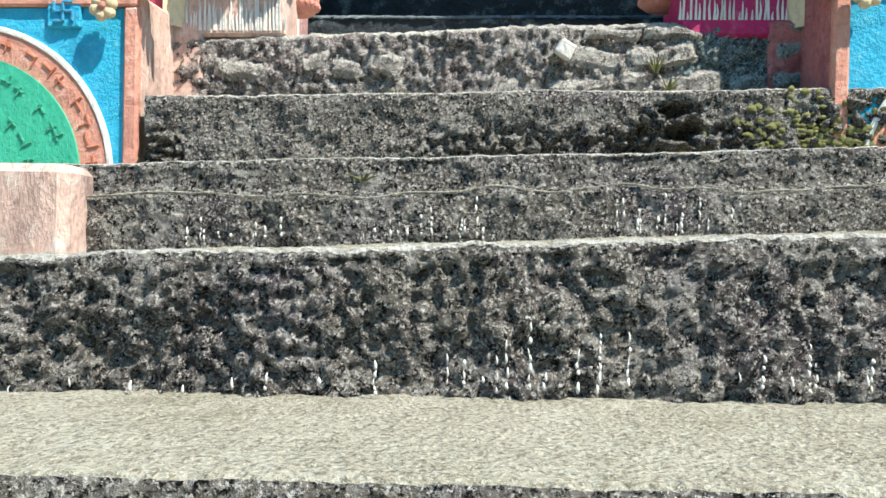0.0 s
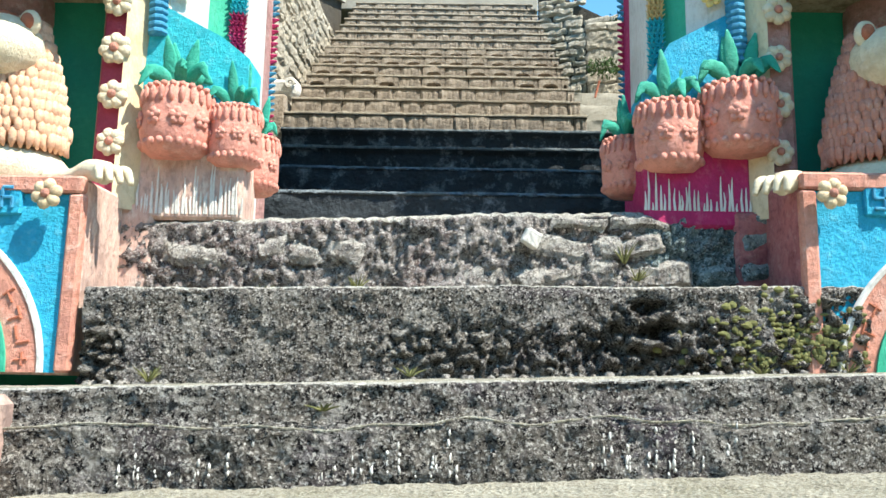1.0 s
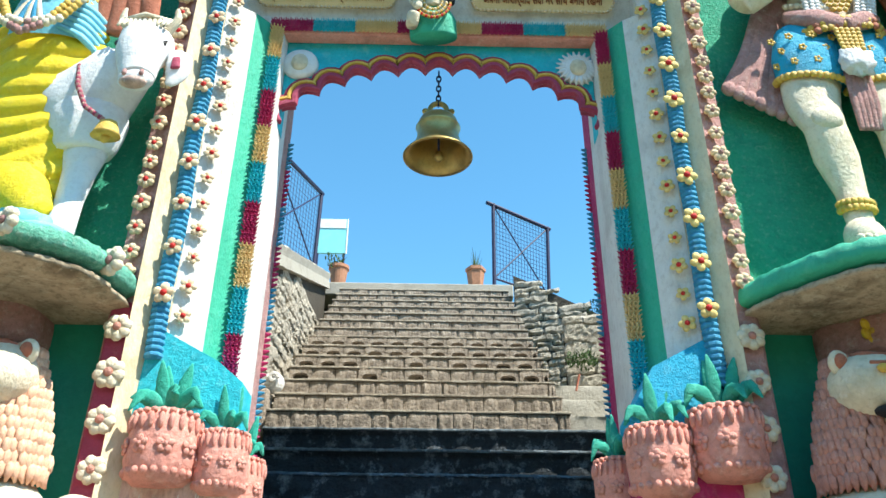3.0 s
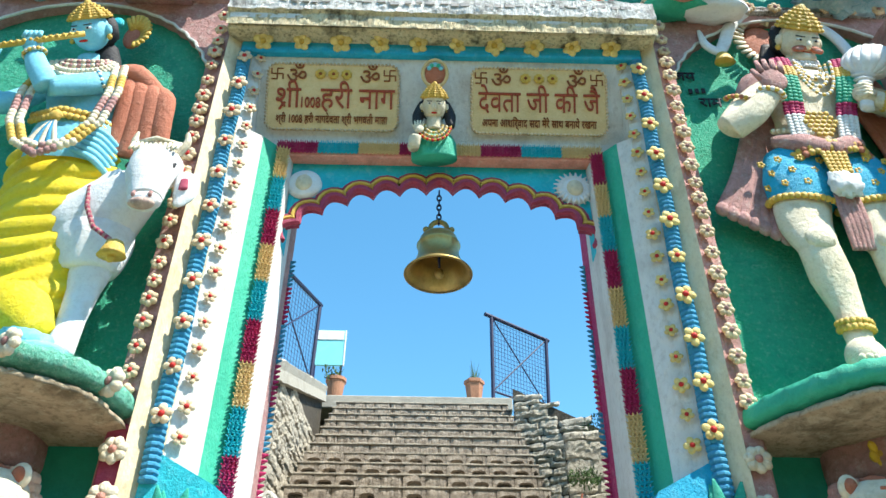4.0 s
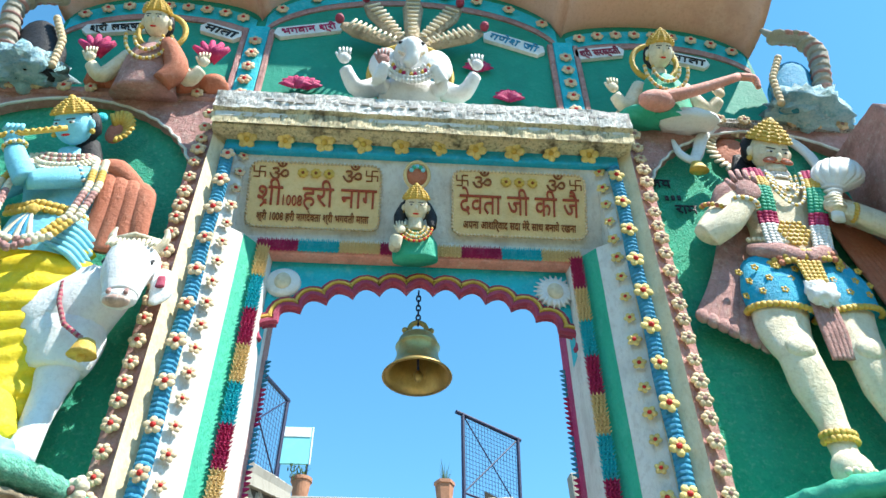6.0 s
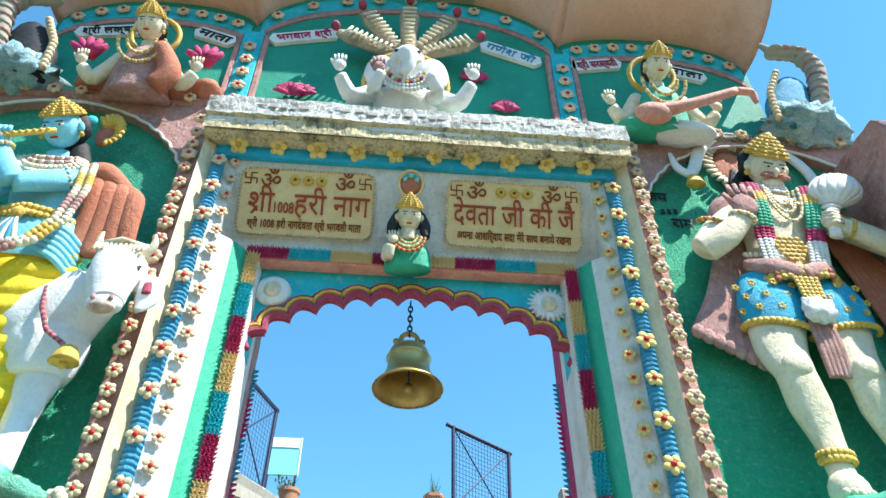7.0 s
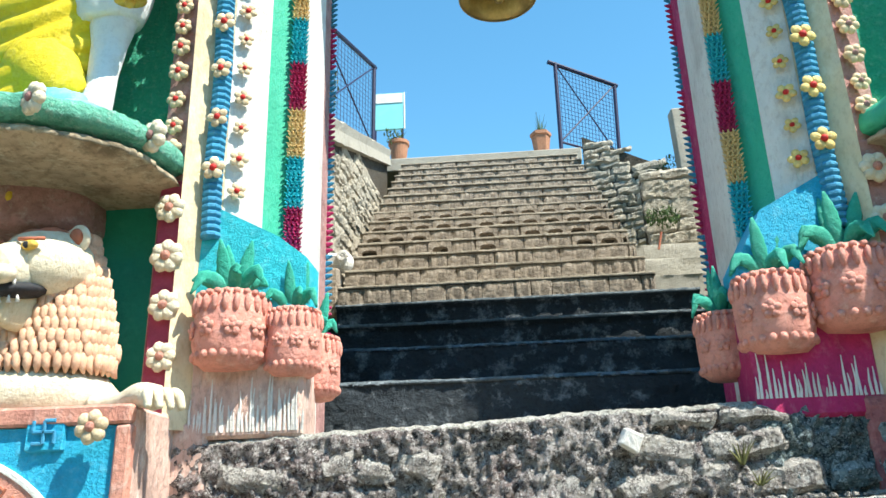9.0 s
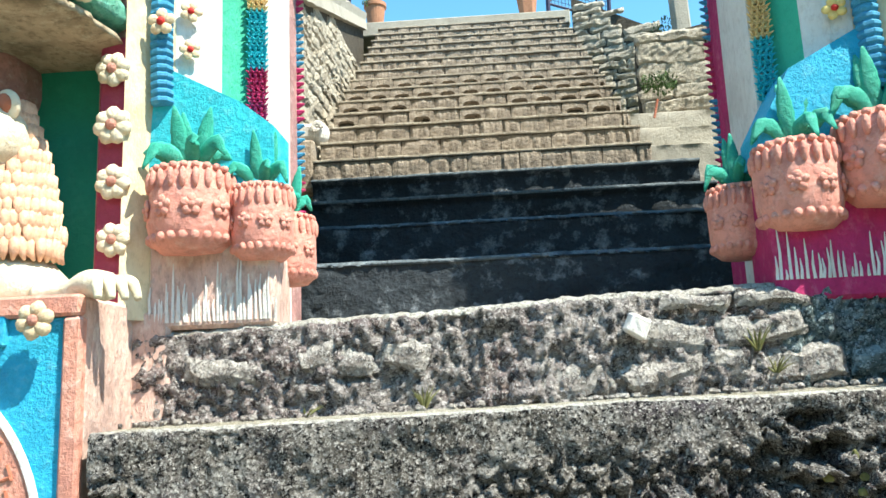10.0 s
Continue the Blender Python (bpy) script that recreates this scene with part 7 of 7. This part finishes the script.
atticf = flower(0.045, PETAL, RED, 6, 0.6)
first = None
for (a, b, zs, zt) in ARCHES:
    for off, m, wd in ((0.0, AQUA, 0.075), (-0.10, DUSTYPINK, 0.03)):
        g = G()
        n = 50
        vs = []
        for i in range(n + 1):
            x = a + 0.03 + (b - a - 0.06) * i / n
            z = frieze_top(x) - 0.06 + off
            vs += [(x, 2.528, z - wd), (x, 2.528, z + wd), (x, 2.545, z - wd), (x, 2.545, z + wd)]
        fs = []
        for i in range(n):
            q = 4 * i
            fs += [(q, q + 4, q + 5, q + 1), (q + 2, q + 6, q + 4, q), (q + 1, q + 5, q + 7, q + 3)]
        g.add(vs, fs, m)
        g.make("panel_border", gate, "painted border round the attic panel")
    for i in range(9):
        x = a + 0.12 + (b - a - 0.24) * i / 8
        if first is None:
            first = atticf.make("attic_flower", gate, smooth=True, at=(x, 2.515, frieze_top(x) - 0.06))
        else:
            share(first, "attic_flower", gate, (x, 2.515, frieze_top(x) - 0.06), 0, 20 * i)
for x in (-1.09, 0.92):
    g = G()
    g.box((x, 2.53, 4.85), (0.13, 0.03, 1.0), AQUA, b=0.006)
    for q in (-1, 1):
        g.box((x + q * 0.085, 2.53, 4.83), (0.035, 0.034, 0.98), DUSTYPINK, b=0.006)
    g.make("attic_pilaster", gate, "blue strip with flowers between the attic panels")
    for i in range(6):
        share(first, "attic_flower", gate, (x, 2.508, 4.45 + 0.14 * i), 0, 33 * i)
lotus = G()
for k in range(7):
    a = radians(10 + 27 * k)
    lotus.tube([(0, 0, 0), (0.06 * math.cos(a), -0.02, 0.06 * math.sin(a)), (0.1 * math.cos(a), -0.01, 0.1 * math.sin(a))], [0.02, 0.028, 0.006], MAGENTA, 7, 0.5)
lt = lotus.make("lotus_relief", gate, "magenta lotus in relief", smooth=True, at=(-0.78, 2.5, 4.68))
for x, z in ((0.34, 4.98), (0.52, 4.68), (-0.72, 4.7)):
    share(lt, "lotus_relief", gate, (x, 2.52, z))


# ---- things at the head of the stairs ----
def fence_panel(a0, a1, b0, b1, label):
    """A framed mesh panel between two posts: bottom and top of each."""
    f = empty("mesh_fence", a0, label, "fence", group="mesh fence panels")
    o = Vector(a0)
    A0, A1, B0, B1 = [Vector(p) - o for p in (a0, a1, b0, b1)]
    for p, q in ((A0, A1), (B0, B1)):
        g = G()
        g.tube([p - Vector((0, 0, 0.12)), q + Vector((0, 0, 0.02))], 0.024, IRON, 8)
        g.make("post", f)
    d = (B1 - A1).normalized() * 0.1
    g = G()
    g.tube([A1 - d, B1 + d * 0.4], 0.026, IRON, 8)
    g.make("top_rail", f)
    g = G()
    g.tube([A0, B0], 0.014, IRON, 8)
    g.make("bottom_rail", f)
    for p, q in ((A0, B1), (A1, B0)):
        g = G()
        g.tube([p, q], 0.009, IRON, 6)
        g.make("brace", f)
    g = G()
    n = 18
    for k in range(1, n):
        t = k / n
        g.tube([A0.lerp(B0, t), A1.lerp(B1, t)], 0.0028, IRON, 4)
        g.tube([A0.lerp(A1, t), B0.lerp(B1, t)], 0.0028, IRON, 4)
    tagged(g.make("mesh", f, "welded wire mesh"), kind="stuff")
    return f


fence_panel((-1.68, 6.3, 4.38), (-1.69, 6.3, 5.42), (-1.42, 8.0, 4.82), (-1.405, 8.0, 5.87), "navy framed wire mesh panel on the parapet")
fence_panel((0.735, 8.2, 4.83), (0.745, 8.2, 5.86), (1.45, 8.6, 4.78), (1.485, 8.6, 5.76), "navy framed wire mesh panel at the stair head")


def tuft(g, c, n, h, r, m, rr, w=0.006):
    for k in range(n):
        a = rr.uniform(0, 6.28)
        l = rr.uniform(0.5, 1) * h
        d = Vector((math.cos(a), math.sin(a), 0)) * r * rr.uniform(0.3, 1)
        p = Vector(c)
        g.tube([p + d * 0.1, p + d * 0.6 + Vector((0, 0, l * 0.6)), p + d * 1.1 + Vector((0, 0, l))], [w, w * 0.8, w * 0.2], m, 4, 0.5)


def leafy(g, c, n, rad, m, rr, size=0.03):
    for k in range(n):
        d = Vector((rr.gauss(0, 1), rr.gauss(0, 1), rr.gauss(0, 1)))
        d = d.normalized() * rr.uniform(0.3, 1) ** 0.5
        p = Vector(c) + Vector((d.x * rad[0], d.y * rad[1], d.z * rad[2]))
        q = Euler((rr.uniform(0, 6), rr.uniform(0, 6), rr.uniform(0, 6))).to_matrix()
        l = size * rr.uniform(0.6, 1.3)
        g.add([p, p + q @ Vector((l, l * 0.35, 0)), p + q @ Vector((2 * l, 0, l * 0.2)), p + q @ Vector((l, -l * 0.35, 0))], [(0, 1, 2, 3)], m)


rp = random.Random(21)
for x, y, square in ((-1.145, 8.2, False), (0.51, 8.2, True)):
    pot = empty("flower_pot", (x, y, 4.70), "square clay planter with dry stems" if square else "round clay pot with a leafy plant", "flower pot", group="stair head pots")
    g = G()
    g.lathe([(0.0, 0.0), (0.085, 0.0), (0.11, 0.2), (0.125, 0.21), (0.125, 0.25), (0.1, 0.25), (0.09, 0.2), (0.0, 0.2)], POT, seg=6 if square else 20)
    g.make("pot", pot)
    g = G()
    if square:
        tuft(g, (0, 0, 0.2), 16, 0.32, 0.11, PLANT, rp, 0.004)
    else:
        tuft(g, (-0.03, 0, 0.2), 10, 0.22, 0.12, PLANT, rp)
        leafy(g, (-0.06, -0.02, 0.3), 90, (0.12, 0.1, 0.1), PLANT, rp, 0.028)
    tagged(g.make("plant", pot, "sparse green leaves"), kind="stuff")
bd = empty("notice_board", (-1.29, 8.4, 4.70), "cyan and white metal notice board on legs", "board")
g = G()
g.box((0, 0, 0.78), (0.38, 0.03, 0.5), BOARD, b=0.01)
g.make("panel", bd)
g = G()
g.box((0, -0.018, 0.955), (0.34, 0.01, 0.13), CLOUD, b=0.004)
g.make("header_strip", bd, "white upper strip")
for q in (-1, 1):
    g = G()
    g.tube([(q * 0.165, 0, 0), (q * 0.165, 0, 0.56)], 0.014, IRON, 6)
    g.make("leg", bd)
    g = G()
    g.tube([(q * 0.19, -0.012, 0.53), (q * 0.19, -0.012, 1.03)], 0.01, CLOUD, 6)
    g.make("edge", bd, "pale edge")
g = G()
g.box((1.67, 6.55, 3.55), (0.13, 0.13, 1.4), CEMENT, Euler((0, -0.03, 0)).to_matrix(), 0.012, 0.006)
tagged(g.make("concrete_post"), "weathered square concrete post behind the wall", "post")
g = G()
leafy(g, (1.56, 6.7, 3.72), 160, (0.1, 0.1, 0.16), PLANT, rp, 0.02)
tuft(g, (1.56, 6.7, 3.45), 12, 0.35, 0.1, PLANT, rp, 0.004)
tagged(g.make("dry_shrub"), "small dry shrub beside the concrete post", "shrub")
g = G()
leafy(g, (1.13, 5.3, 2.74), 260, (0.13, 0.06, 0.07), PLANT, rp, 0.02)
tagged(g.make("wall_shrub"), "dark green shrub growing from the wall", "shrub")
g = G()
leafy(g, (-1.75, 6.7, 4.9), 260, (0.2, 0.4, 0.3), MOSS, rp, 0.03)
tuft(g, (-1.75, 6.7, 4.3), 20, 0.8, 0.2, PLANT, rp, 0.006)
tagged(g.make("fence_shrub"), "yellowish shrub growing behind the mesh fence", "shrub")
g = G()
g.box((-1.26, 5.0, 2.42), (0.3, 0.12, 0.12), WHITE, b=0.03, jit=0.01)
g.box((-1.3, 5.02, 2.2), (0.34, 0.2, 0.32), BLOCK, b=0.02, jit=0.01)
g.tube([(-1.11 + 0.035 * math.cos(a) * (1 - a / 9), 4.93, 2.44 + 0.04 * math.sin(a) * (1 - a / 9)) for a in [0.5 * k for k in range(13)]], 0.016, WHITE, 6)
g.ell((-1.11, 5.0, 2.42), (0.07, 0.06, 0.075), WHITE, seg=14, rings=9)
tagged(g.make("carved_stone"), "whitewashed carved stone scroll beside the flight", "stone")
g = G()
g.tube([(1.01, 5.0, 2.4), (1.04, 5.0, 2.52)], 0.008, TERRA, 6)
tagged(g.make("iron_rod"), "rusty iron rod stub in the side steps", "rod")

# ---- lime runs, rubble and weeds on the front steps ----
def drips(name, x0, x1, n, y, ztop, zbot, seed, slope, label):
    """Thin broken runs of lime that start part way up a riser."""
    rr = random.Random(seed)
    g = G()
    for k in range(n):
        x = x0 + (x1 - x0) * (k + rr.uniform(-0.5, 0.5)) / n
        zb = zbot + slope * x + rr.uniform(0, 0.02)
        h = (ztop - zbot) * rr.uniform(0.2, 1) ** 2.2 + 0.008
        z = zb
        while z < zb + h:
            l = rr.uniform(0.006, 0.022)
            w = rr.uniform(0.0012, 0.0032)
            xs = x + rr.uniform(-0.002, 0.002)
            g.tube([(xs, y + 0.003, z), (xs + rr.uniform(-0.001, 0.001), y, z + l * 0.3), (xs, y, z + l * 0.7), (xs + rr.uniform(-0.002, 0.002), y + 0.003, z + l)], [w * 0.4, w * 1.3, w, w * 0.3], WHITE, 5, 0.7)
            z += l * rr.uniform(0.8, 1.8)
    ob = g.make(name, stairs, label, smooth=True)
    return tagged(ob, kind="stuff")


drips("lime_runs", -0.62, 0.8, 62, 1.386, 0.345, 0.265, 4, 0.04, "white lime runs")
drips("lime_runs", 0.0, 0.34, 11, 0.943, 0.13, 0.008, 6, 0.03, "white lime runs")
drips("lime_runs", 0.5, 0.98, 16, 0.943, 0.12, 0.01, 8, 0.03, "white lime runs")
drips("lime_runs", -1.1, 0.0, 12, 0.943, 0.05, 0.005, 9, 0.03, "white lime runs")
rr = random.Random(31)
g = G()
for k in range(170):
    x = rr.uniform(-1.0, 1.2)
    if rr.random() < 0.6:
        x = rr.choice((0.2, 0.62, 0.9, -0.95)) + rr.gauss(0, 0.12)
    y, z = rr.choice(((2.105, 0.46 + 0.034 * x), (2.39, 0.745 + 0.018 * x), (2.37, 0.745 + 0.018 * x)))
    r = rr.uniform(0.004, 0.016)
    g.ell((x, y - rr.uniform(0, 0.03), z + r * 0.4), (r, r * 0.9, r * 0.7), RUBBLE, seg=6, rings=4, lump=0.5, freq=2)
tagged(g.make("loose_gravel", stairs, "crumbled grey rubble", smooth=False), kind="stuff")
g = G()
for x, y, z, n, h in ((0.62, 2.40, 0.86, 22, 0.07), (0.66, 2.395, 0.80, 14, 0.05), (-0.28, 2.38, 0.745, 18, 0.06), (-0.85, 2.1, 0.44, 16, 0.05), (-0.08, 2.1, 0.47, 10, 0.04), (0.95, 2.1, 0.49, 14, 0.04), (-0.22, 1.4, 0.40, 8, 0.018), (1.2, 2.1, 0.5, 12, 0.04), (-0.6, 2.37, 0.735, 10, 0.03)):
    tuft(g, (x, y, z), n, h, 0.05, MOSS, rr, 0.0025)
tagged(g.make("step_weeds", stairs, "small dry weeds in the joints"), kind="stuff")
